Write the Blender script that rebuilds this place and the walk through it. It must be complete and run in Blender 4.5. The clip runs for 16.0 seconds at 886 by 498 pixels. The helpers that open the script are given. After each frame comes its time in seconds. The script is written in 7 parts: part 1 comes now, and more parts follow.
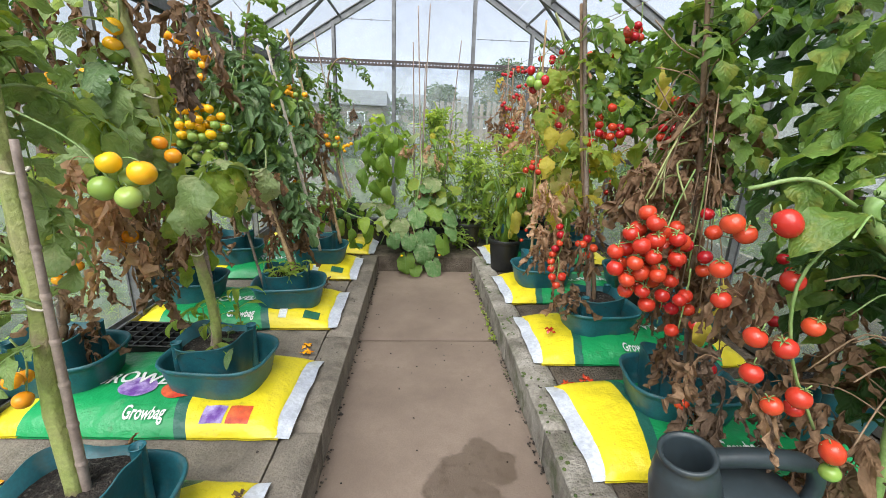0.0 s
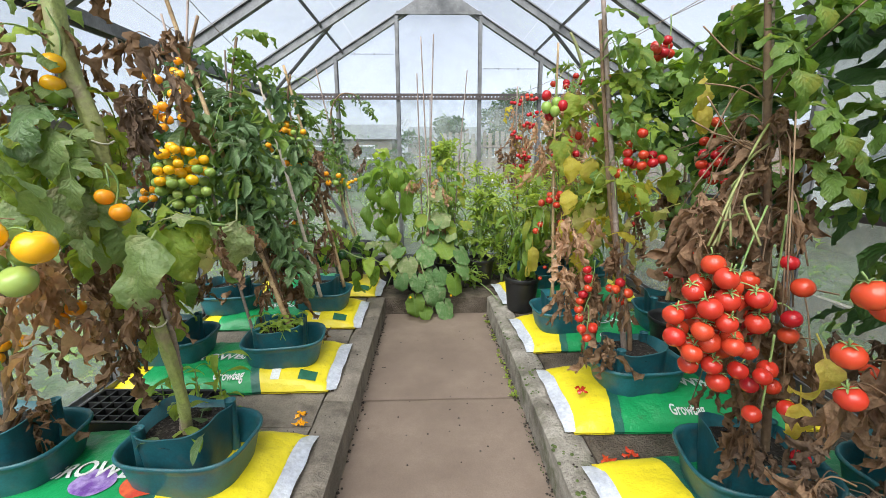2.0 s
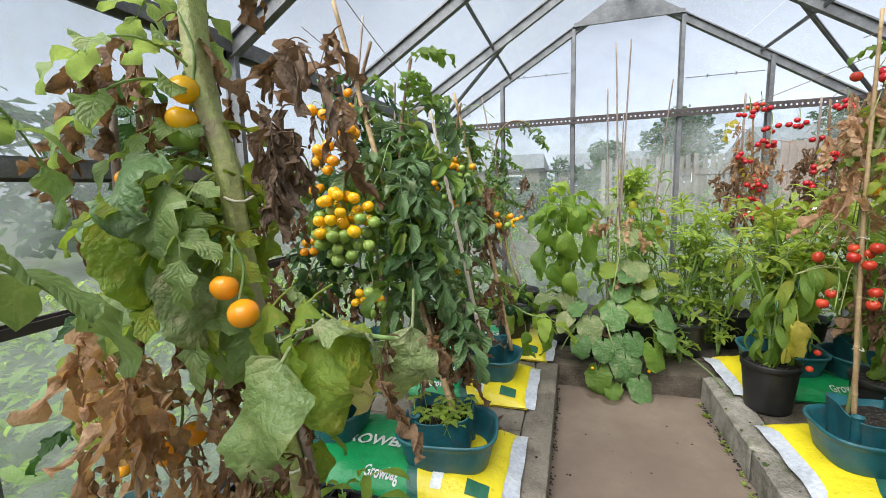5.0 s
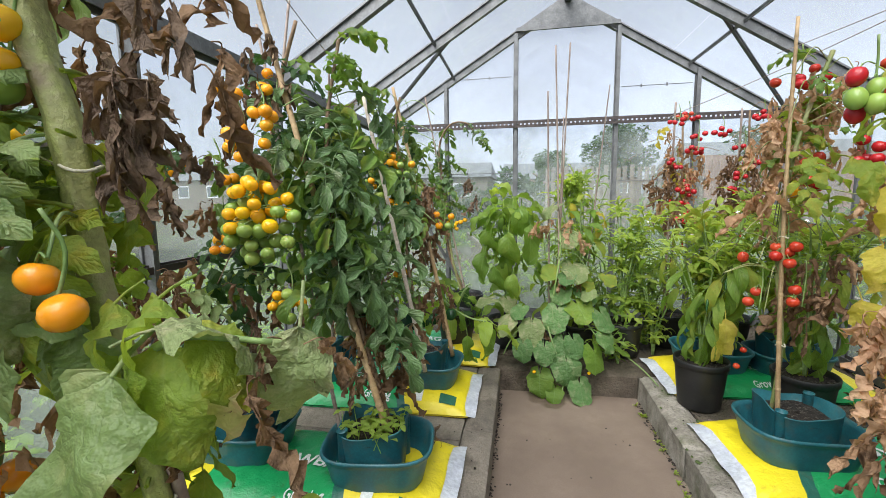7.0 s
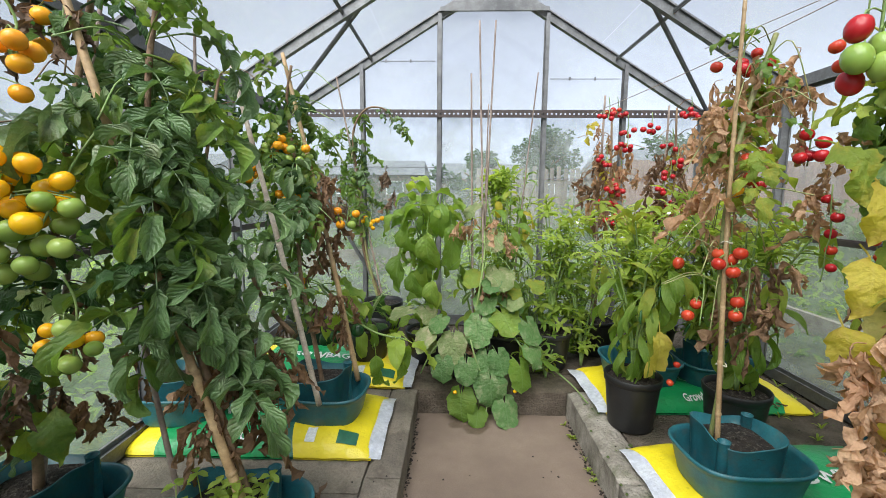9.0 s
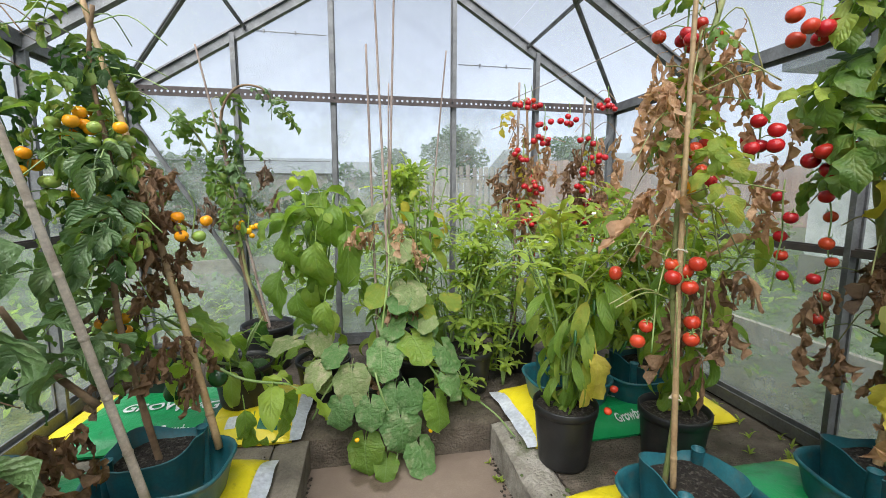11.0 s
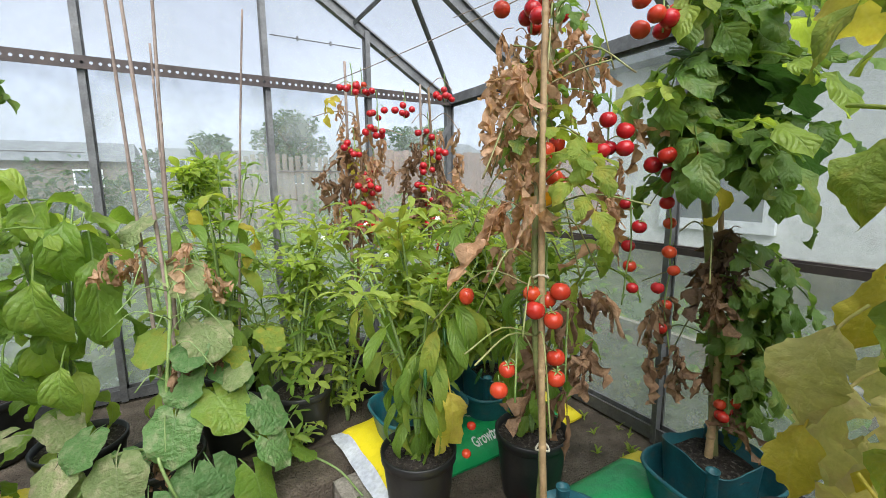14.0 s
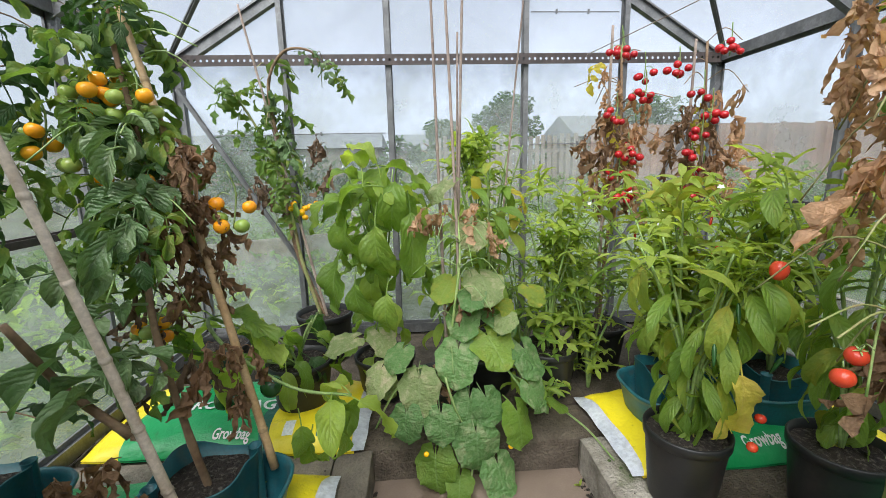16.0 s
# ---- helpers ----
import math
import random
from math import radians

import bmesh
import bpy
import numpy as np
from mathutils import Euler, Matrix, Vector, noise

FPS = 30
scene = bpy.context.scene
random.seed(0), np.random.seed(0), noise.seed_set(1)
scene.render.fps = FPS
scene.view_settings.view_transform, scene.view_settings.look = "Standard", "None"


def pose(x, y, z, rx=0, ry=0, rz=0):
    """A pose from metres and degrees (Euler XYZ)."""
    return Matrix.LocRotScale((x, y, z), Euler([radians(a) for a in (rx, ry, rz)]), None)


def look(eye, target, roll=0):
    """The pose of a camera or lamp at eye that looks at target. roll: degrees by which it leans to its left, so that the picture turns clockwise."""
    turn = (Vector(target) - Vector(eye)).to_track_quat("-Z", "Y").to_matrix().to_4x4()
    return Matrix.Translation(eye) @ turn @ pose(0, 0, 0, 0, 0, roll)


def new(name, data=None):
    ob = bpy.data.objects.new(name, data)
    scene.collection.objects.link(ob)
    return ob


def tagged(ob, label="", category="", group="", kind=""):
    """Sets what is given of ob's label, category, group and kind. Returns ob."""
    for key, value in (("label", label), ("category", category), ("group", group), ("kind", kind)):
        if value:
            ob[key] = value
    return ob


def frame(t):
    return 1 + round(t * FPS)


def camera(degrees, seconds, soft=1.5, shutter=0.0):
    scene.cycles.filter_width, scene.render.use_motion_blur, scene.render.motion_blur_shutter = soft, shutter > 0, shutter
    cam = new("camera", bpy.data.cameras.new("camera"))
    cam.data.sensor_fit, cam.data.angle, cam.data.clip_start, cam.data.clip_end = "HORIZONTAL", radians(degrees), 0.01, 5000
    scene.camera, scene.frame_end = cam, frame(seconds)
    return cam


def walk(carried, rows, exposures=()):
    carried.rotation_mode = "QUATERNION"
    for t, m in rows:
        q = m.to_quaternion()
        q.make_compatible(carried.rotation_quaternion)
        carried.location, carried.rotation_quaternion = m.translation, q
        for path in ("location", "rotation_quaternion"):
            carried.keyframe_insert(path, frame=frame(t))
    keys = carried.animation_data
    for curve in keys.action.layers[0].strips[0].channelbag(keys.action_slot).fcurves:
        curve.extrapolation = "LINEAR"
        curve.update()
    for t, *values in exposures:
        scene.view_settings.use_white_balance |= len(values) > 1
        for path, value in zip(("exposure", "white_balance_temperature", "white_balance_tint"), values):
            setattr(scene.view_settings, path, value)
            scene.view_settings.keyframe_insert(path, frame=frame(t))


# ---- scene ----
cam = camera(92.9, 16.0, 0.5)
METRES, EYE, TILT, LEAN, TURN = 2.15, 0.95, 0.0, 0.0, 0.0
PATH = [
    (0, (0.436, 0.167, 1.028), (0.561, 2.085, 0.476), 2.0),
    (0.5, (0.436, 0.221, 1.037), (0.506, 2.153, 0.523), 0.9),
    (1, (0.448, 0.25, 1.063), (0.449, 2.192, 0.584), 0.0),
    (1.5, (0.469, 0.294, 1.094), (0.468, 2.242, 0.643), -0.2),
    (2, (0.459, 0.388, 1.045), (0.524, 2.342, 0.622), -0.2),
    (2.5, (0.362, 0.58, 1.038), (0.473, 2.537, 0.638), -0.2),
    (3, (0.271, 0.662, 1.056), (0.311, 2.626, 0.683), -0.6),
    (3.5, (0.266, 0.745, 1.074), (0.086, 2.706, 0.726), -1.3),
    (4, (0.261, 0.826, 1.104), (-0.173, 2.752, 0.791), -1.7),
    (4.2, (0.245, 0.833, 1.106), (-0.291, 2.737, 0.808), -2.1),
    (6.3, (0.224, 0.892, 1.04), (-0.383, 2.781, 0.785), -1.6),
    (6.5, (0.232, 0.907, 1.041), (-0.309, 2.816, 0.787), -1.5),
    (7, (0.256, 0.943, 1.043), (-0.106, 2.894, 0.793), -0.8),
    (7.5, (0.298, 0.965, 1.038), (0.095, 2.938, 0.783), -0.2),
    (8, (0.32, 1.016, 1.025), (0.214, 2.995, 0.761), 0.2),
    (8.2, (0.319, 1.063, 1.027), (0.231, 3.044, 0.764), 0.3),
    (10.3, (0.333, 1.532, 1.019), (0.406, 3.514, 0.765), -0.0),
    (10.5, (0.353, 1.564, 1.032), (0.477, 3.543, 0.774), -0.1),
    (11, (0.377, 1.608, 1.023), (0.735, 3.559, 0.764), 0.2),
    (11.5, (0.417, 1.679, 1.027), (1.041, 3.561, 0.76), -0.1),
    (12, (0.468, 1.713, 1.02), (1.314, 3.505, 0.748), -0.4),
    (12.5, (0.509, 1.766, 1.04), (1.466, 3.502, 0.776), -0.8),
    (13, (0.524, 1.816, 1.039), (1.566, 3.502, 0.77), -0.7),
    (13.5, (0.529, 1.856, 1.06), (1.599, 3.522, 0.78), -0.5),
    (14, (0.528, 1.877, 1.069), (1.544, 3.572, 0.758), -0.5),
    (14.5, (0.507, 1.891, 1.051), (1.405, 3.644, 0.705), -0.5),
    (15, (0.463, 1.903, 1.044), (1.173, 3.734, 0.668), -0.5),
    (15.5, (0.404, 1.903, 1.034), (0.833, 3.816, 0.64), -0.9),
    (16, (0.325, 1.88, 1.03), (0.445, 3.839, 0.644), -1.3),
]
EXPOSURE = [(0, 2.1), (3, 2.16), (4.2, 2.13), (6.5, 2.06), (8, 2.06), (11, 2.08), (13, 2.17), (14.5, 2.1), (16, 2.03)]
walk(cam, [(t, look(eye, target, roll)) for t, eye, target, roll in PATH], EXPOSURE)

# ---- world and light ----
ELEV, AZIM = radians(52), radians(200)
world = bpy.data.worlds.new("overcast")
scene.world = world
world.use_nodes = True
wn, wl = world.node_tree.nodes, world.node_tree.links
wn.clear()
w_out = wn.new("ShaderNodeOutputWorld")
w_bg = wn.new("ShaderNodeBackground")
w_sky = wn.new("ShaderNodeTexSky")
w_sky.sky_type = "NISHITA"
w_sky.sun_disc = False
w_sky.sun_elevation, w_sky.sun_rotation = ELEV, AZIM
w_sky.dust_density, w_sky.air_density, w_sky.ozone_density = 1.2, 1.0, 1.0
w_hsv = wn.new("ShaderNodeHueSaturation")
w_hsv.inputs["Saturation"].default_value = 0.16
w_noise = wn.new("ShaderNodeTexNoise")
w_noise.inputs["Scale"].default_value = 2.2
w_noise.inputs["Detail"].default_value = 5.0
w_ramp = wn.new("ShaderNodeMapRange")
w_ramp.inputs["From Min"].default_value, w_ramp.inputs["From Max"].default_value = 0.3, 0.7
w_ramp.inputs["To Min"].default_value, w_ramp.inputs["To Max"].default_value = 0.86, 1.12
w_mul = wn.new("ShaderNodeMix")
w_mul.data_type, w_mul.blend_type = "RGBA", "MULTIPLY"
w_mul.inputs["Factor"].default_value = 1.0
w_tint = wn.new("ShaderNodeMix")
w_tint.data_type, w_tint.blend_type = "RGBA", "MULTIPLY"
w_tint.inputs["Factor"].default_value = 1.0
w_tint.inputs["B"].default_value = (0.945, 0.965, 1.13, 1)
wl.new(w_sky.outputs["Color"], w_hsv.inputs["Color"])
wl.new(w_noise.outputs["Fac"], w_ramp.inputs["Value"])
wl.new(w_hsv.outputs["Color"], w_mul.inputs["A"])
wl.new(w_ramp.outputs["Result"], w_mul.inputs["B"])
wl.new(w_mul.outputs["Result"], w_tint.inputs["A"])
wl.new(w_tint.outputs["Result"], w_bg.inputs["Color"])
wl.new(w_bg.outputs["Background"], w_out.inputs["Surface"])
w_bg.inputs["Strength"].default_value = 0.05
sun = new("sun", bpy.data.lights.new("sun", "SUN"))
sun.data.energy, sun.data.angle, sun.data.color = 1.8, radians(60), (1.0, 0.985, 0.97)
sun.matrix_basis = look(
    (math.sin(AZIM) * math.cos(ELEV), math.cos(AZIM) * math.cos(ELEV), math.sin(ELEV) + 10), (0, 0, 10))


# ---- materials ----
def mat_base(name):
    m = bpy.data.materials.new(name)
    m.use_nodes = True
    n, l = m.node_tree.nodes, m.node_tree.links
    return m, n, l, n["Principled BSDF"], n["Material Output"]


def mix_rgb(n, l, fac, a, b, blend="MIX"):
    x = n.new("ShaderNodeMix")
    x.data_type, x.blend_type = "RGBA", blend
    for key, v in (("Factor", fac), ("A", a), ("B", b)):
        s = next(i for i in x.inputs if i.name == key and (i.type == "RGBA") == (key != "Factor") and i.type != "VECTOR")
        if isinstance(v, (int, float)):
            s.default_value = v
        elif isinstance(v, (tuple, list)):
            s.default_value = (*v[:3], 1)
        else:
            l.new(v, s)
    return next(o for o in x.outputs if o.type == "RGBA")


def maths(n, l, op, a, b=0.0, clamp=False):
    x = n.new("ShaderNodeMath")
    x.operation, x.use_clamp = op, clamp
    for i, v in enumerate((a, b)):
        if isinstance(v, (int, float)):
            x.inputs[i].default_value = v
        else:
            l.new(v, x.inputs[i])
    return x.outputs[0]


def noise_fac(n, l, scale, detail=4, lo=0.35, hi=0.65, coord="Object", rough=0.6):
    tc = n.new("ShaderNodeTexCoord")
    t = n.new("ShaderNodeTexNoise")
    t.inputs["Scale"].default_value, t.inputs["Detail"].default_value, t.inputs["Roughness"].default_value = scale, detail, rough
    l.new(tc.outputs[coord], t.inputs["Vector"])
    r = n.new("ShaderNodeMapRange")
    r.inputs["From Min"].default_value, r.inputs["From Max"].default_value = lo, hi
    l.new(t.outputs["Fac"], r.inputs["Value"])
    return r.outputs["Result"]


def add_bump(n, l, bsdf, height, strength, dist):
    b = n.new("ShaderNodeBump")
    b.inputs["Strength"].default_value, b.inputs["Distance"].default_value = strength, dist
    l.new(height, b.inputs["Height"])
    l.new(b.outputs["Normal"], bsdf.inputs["Normal"])


def plain(name, c1, c2, rough=0.6, metal=0.0, scale=8.0, fine=90.0, bump=0.15, dist=0.002, jitter=0.0, spots=None, coat=0.0):
    """Two-scale surface: broad tone change between c1 and c2, fine grain in tone and relief."""
    m, n, l, p, o = mat_base(name)
    big = noise_fac(n, l, scale)
    small = noise_fac(n, l, fine, 3)
    col = mix_rgb(n, l, big, c1, c2)
    dark = mix_rgb(n, l, 0.25, col, (0.02, 0.018, 0.015))
    col = mix_rgb(n, l, small, col, dark)
    if spots:
        sc, colour, amount = spots
        col = mix_rgb(n, l, maths(n, l, "MULTIPLY", noise_fac(n, l, sc, 5, 0.52, 0.66), amount), col, colour)
    if jitter:
        oi = n.new("ShaderNodeObjectInfo")
        hs = n.new("ShaderNodeHueSaturation")
        l.new(col, hs.inputs["Color"])
        mr = n.new("ShaderNodeMapRange")
        mr.inputs["To Min"].default_value, mr.inputs["To Max"].default_value = 1 - jitter, 1 + jitter
        l.new(oi.outputs["Random"], mr.inputs["Value"])
        l.new(mr.outputs["Result"], hs.inputs["Value"])
        col = hs.outputs["Color"]
    l.new(col, p.inputs["Base Color"])
    p.inputs["Roughness"].default_value, p.inputs["Metallic"].default_value = rough, metal
    p.inputs["Coat Weight"].default_value = coat
    add_bump(n, l, p, small, bump, dist)
    return m


def leaf_material(name, base, alt, patch, patch_amount, vein=(0.3, 0.4, 0.16), trans=0.44, rough=0.46, wrinkle=0.5, ribs=1.0):
    """Leaf: colour by leaf and by leaflet, blotches, veins along the UV midrib, light passing through."""
    m, n, l, p, o = mat_base(name)
    oi, ge, uv = n.new("ShaderNodeObjectInfo"), n.new("ShaderNodeNewGeometry"), n.new("ShaderNodeUVMap")
    r = maths(n, l, "ADD", maths(n, l, "MULTIPLY", oi.outputs["Random"], 0.65), maths(n, l, "MULTIPLY", ge.outputs["Random Per Island"], 0.35))
    col = mix_rgb(n, l, r, base, alt)
    dim = maths(n, l, "MULTIPLY", maths(n, l, "FRACT", maths(n, l, "MULTIPLY", oi.outputs["Random"], 7.3)), 0.55)
    col = mix_rgb(n, l, dim, col, (base[0] * 0.5, base[1] * 0.55, base[2] * 0.5))
    blot = noise_fac(n, l, 22, 4, 0.48, 0.66)
    who = maths(n, l, "MULTIPLY", maths(n, l, "ADD", oi.outputs["Random"], 0.3), patch_amount, True)
    col = mix_rgb(n, l, maths(n, l, "MULTIPLY", blot, who), col, patch)
    sep = n.new("ShaderNodeSeparateXYZ")
    l.new(uv.outputs["UV"], sep.inputs["Vector"])
    side = maths(n, l, "ABSOLUTE", maths(n, l, "SUBTRACT", sep.outputs["X"], 0.5))
    mid = maths(n, l, "SUBTRACT", 1.0, maths(n, l, "MULTIPLY", side, 26.0), True)
    warp = maths(n, l, "MULTIPLY", noise_fac(n, l, 45, 3, 0.2, 0.8), 0.16)
    wave = maths(n, l, "SINE", maths(n, l, "MULTIPLY", maths(n, l, "SUBTRACT", maths(n, l, "ADD", sep.outputs["Y"], warp), maths(n, l, "MULTIPLY", side, 0.7)), 42.0))
    rib = maths(n, l, "MULTIPLY", maths(n, l, "SUBTRACT", wave, 0.86, True), 4.0, True)
    veins = maths(n, l, "MAXIMUM", mid, rib)
    col = mix_rgb(n, l, maths(n, l, "MULTIPLY", veins, 0.45 * ribs), col, vein)
    grain = noise_fac(n, l, 140, 3)
    col = mix_rgb(n, l, maths(n, l, "MULTIPLY", grain, 0.3), col, (base[0] * 0.45, base[1] * 0.5, base[2] * 0.4))
    l.new(col, p.inputs["Base Color"])
    p.inputs["Roughness"].default_value = rough
    p.inputs["Specular IOR Level"].default_value = 0.5
    h = maths(n, l, "ADD", maths(n, l, "MULTIPLY", wave, -0.3 * ribs), maths(n, l, "MULTIPLY", noise_fac(n, l, 60, 3), 0.7))
    add_bump(n, l, p, maths(n, l, "SUBTRACT", h, maths(n, l, "MULTIPLY", veins, 0.6 * ribs)), wrinkle, 0.005)
    tr = n.new("ShaderNodeBsdfTranslucent")
    l.new(mix_rgb(n, l, 0.5, col, (min(1, base[0] * 2.2), min(1, base[1] * 1.9), base[2] * 0.8)), tr.inputs["Color"])
    mx = n.new("ShaderNodeMixShader")
    mx.inputs["Fac"].default_value = trans
    l.new(p.outputs["BSDF"], mx.inputs[1])
    l.new(tr.outputs["BSDF"], mx.inputs[2])
    l.new(mx.outputs["Shader"], o.inputs["Surface"])
    return m


def fruit_material(name, c1, c2, c3=None):
    m, n, l, p, o = mat_base(name)
    oi = n.new("ShaderNodeObjectInfo")
    col = mix_rgb(n, l, oi.outputs["Random"], c1, c2)
    col = mix_rgb(n, l, maths(n, l, "MULTIPLY", noise_fac(n, l, 35, 3, 0.45, 0.75), 0.5), col, c3 or c2)
    l.new(col, p.inputs["Base Color"])
    p.inputs["Roughness"].default_value = 0.24
    p.inputs["Subsurface Weight"].default_value = 0.12
    p.inputs["Subsurface Radius"].default_value = (0.01, 0.004, 0.002)
    p.inputs["Subsurface Scale"].default_value = 0.5
    add_bump(n, l, p, noise_fac(n, l, 60, 2), 0.05, 0.001)
    return m


def glass_material(name, haze, scale, tint=(0.93, 0.96, 0.95)):
    """Old horticultural glass: clear, slightly mirror-like, filmed with lime and algae."""
    m, n, l, p, o = mat_base(name)
    n.remove(p)
    tp, gl, df = n.new("ShaderNodeBsdfTransparent"), n.new("ShaderNodeBsdfGlossy"), n.new("ShaderNodeBsdfDiffuse")
    tl = n.new("ShaderNodeBsdfTranslucent")
    tp.inputs["Color"].default_value = (*tint, 1)
    gl.inputs["Roughness"].default_value = 0.06
    df.inputs["Color"].default_value = (0.62, 0.66, 0.64, 1)
    tl.inputs["Color"].default_value = (0.62, 0.66, 0.64, 1)
    film = n.new("ShaderNodeMixShader")
    film.inputs["Fac"].default_value = 0.5
    l.new(df.outputs["BSDF"], film.inputs[1])
    l.new(tl.outputs["BSDF"], film.inputs[2])
    lw = n.new("ShaderNodeLayerWeight")
    lw.inputs["Blend"].default_value = 0.5
    gloss = maths(n, l, "ADD", 0.025, maths(n, l, "MULTIPLY", maths(n, l, "POWER", lw.outputs["Facing"], 5.0), 0.4))
    a = n.new("ShaderNodeMixShader")
    l.new(gloss, a.inputs["Fac"])
    l.new(tp.outputs["BSDF"], a.inputs[1])
    l.new(gl.outputs["BSDF"], a.inputs[2])
    dirt = maths(n, l, "MULTIPLY", maths(n, l, "ADD", noise_fac(n, l, scale, 5, 0.35, 0.75), 0.25), haze)
    b = n.new("ShaderNodeMixShader")
    l.new(dirt, b.inputs["Fac"])
    l.new(a.outputs["Shader"], b.inputs[1])
    l.new(film.outputs["Shader"], b.inputs[2])
    l.new(b.outputs["Shader"], o.inputs["Surface"])
    return m


def bag_material(name, back, lean):
    """Printed polythene sack: yellow at the path end, a dark band, then green; print follows local x (from the path end) and y."""
    m, n, l, p, o = mat_base(name)
    tc, sep = n.new("ShaderNodeTexCoord"), n.new("ShaderNodeSeparateXYZ")
    l.new(tc.outputs["Object"], sep.inputs["Vector"])
    away = maths(n, l, "MULTIPLY", maths(n, l, "SUBTRACT", sep.outputs["Y"], 0.10), 1 / 0.28)
    sweep = maths(n, l, "SUBTRACT", 1.0, maths(n, l, "MULTIPLY", away, away), True)
    edge = maths(n, l, "ADD", back, maths(n, l, "MULTIPLY", sweep, lean))
    d = maths(n, l, "SUBTRACT", sep.outputs["X"], edge)
    is_dark = maths(n, l, "GREATER_THAN", d, 0.0)
    is_green = maths(n, l, "GREATER_THAN", d, 0.035)
    is_far = maths(n, l, "GREATER_THAN", sep.outputs["X"], 0.74)
    yellow, green, dark = (0.74, 0.61, 0.022), (0.010, 0.28, 0.085), (0.018, 0.11, 0.08)
    col = mix_rgb(n, l, is_dark, yellow, dark)
    col = mix_rgb(n, l, is_green, col, green)
    col = mix_rgb(n, l, is_far, col, yellow)
    soil = noise_fac(n, l, 30, 5, 0.6, 0.72)
    col = mix_rgb(n, l, maths(n, l, "MULTIPLY", soil, 0.35), col, (0.08, 0.055, 0.03))
    l.new(col, p.inputs["Base Color"])
    p.inputs["Roughness"].default_value = 0.33
    add_bump(n, l, p, noise_fac(n, l, 26, 5), 0.35, 0.006)
    return m


def path_material():
    """Brown-grey cast concrete with water stains round fixed places."""
    m, n, l, p, o = mat_base("path_concrete")
    tc = n.new("ShaderNodeTexCoord")
    big, small, mid = noise_fac(n, l, 3.0, 5), noise_fac(n, l, 160, 3), noise_fac(n, l, 22, 5, 0.5, 0.7)
    col = mix_rgb(n, l, big, (0.14, 0.104, 0.08), (0.205, 0.157, 0.122))
    col = mix_rgb(n, l, maths(n, l, "MULTIPLY", small, 0.35), col, (0.13, 0.095, 0.07))
    col = mix_rgb(n, l, maths(n, l, "MULTIPLY", mid, 0.45), col, (0.15, 0.11, 0.08))
    dist_noise = noise_fac(n, l, 9, 4, 0.2, 0.8)
    wet = None
    for x, y, r in ((0.665, 1.31, 0.075), (0.69, 1.26, 0.085), (0.60, 1.24, 0.08), (0.54, 1.17, 0.085), (0.62, 1.12, 0.09), (0.43, 3.02, 0.07), (0.34, 3.05, 0.05)):
        v = n.new("ShaderNodeVectorMath")
        v.operation = "DISTANCE"
        v.inputs[1].default_value = (x, y, 0)
        l.new(tc.outputs["Object"], v.inputs[0])
        d = maths(n, l, "ADD", v.outputs["Value"], maths(n, l, "MULTIPLY", dist_noise, 0.07))
        w = maths(n, l, "MULTIPLY", maths(n, l, "SUBTRACT", r + 0.035, d), 70.0, True)
        wet = w if wet is None else maths(n, l, "MAXIMUM", wet, w)
    col = mix_rgb(n, l, maths(n, l, "MULTIPLY", wet, maths(n, l, "ADD", 0.55, maths(n, l, "MULTIPLY", mid, 0.25))), col, (0.055, 0.038, 0.025))
    l.new(col, p.inputs["Base Color"])
    rr = n.new("ShaderNodeMapRange")
    rr.inputs["To Min"].default_value, rr.inputs["To Max"].default_value = 0.8, 0.42
    l.new(wet, rr.inputs["Value"])
    l.new(rr.outputs["Result"], p.inputs["Roughness"])
    add_bump(n, l, p, small, 0.2, 0.002)
    return m


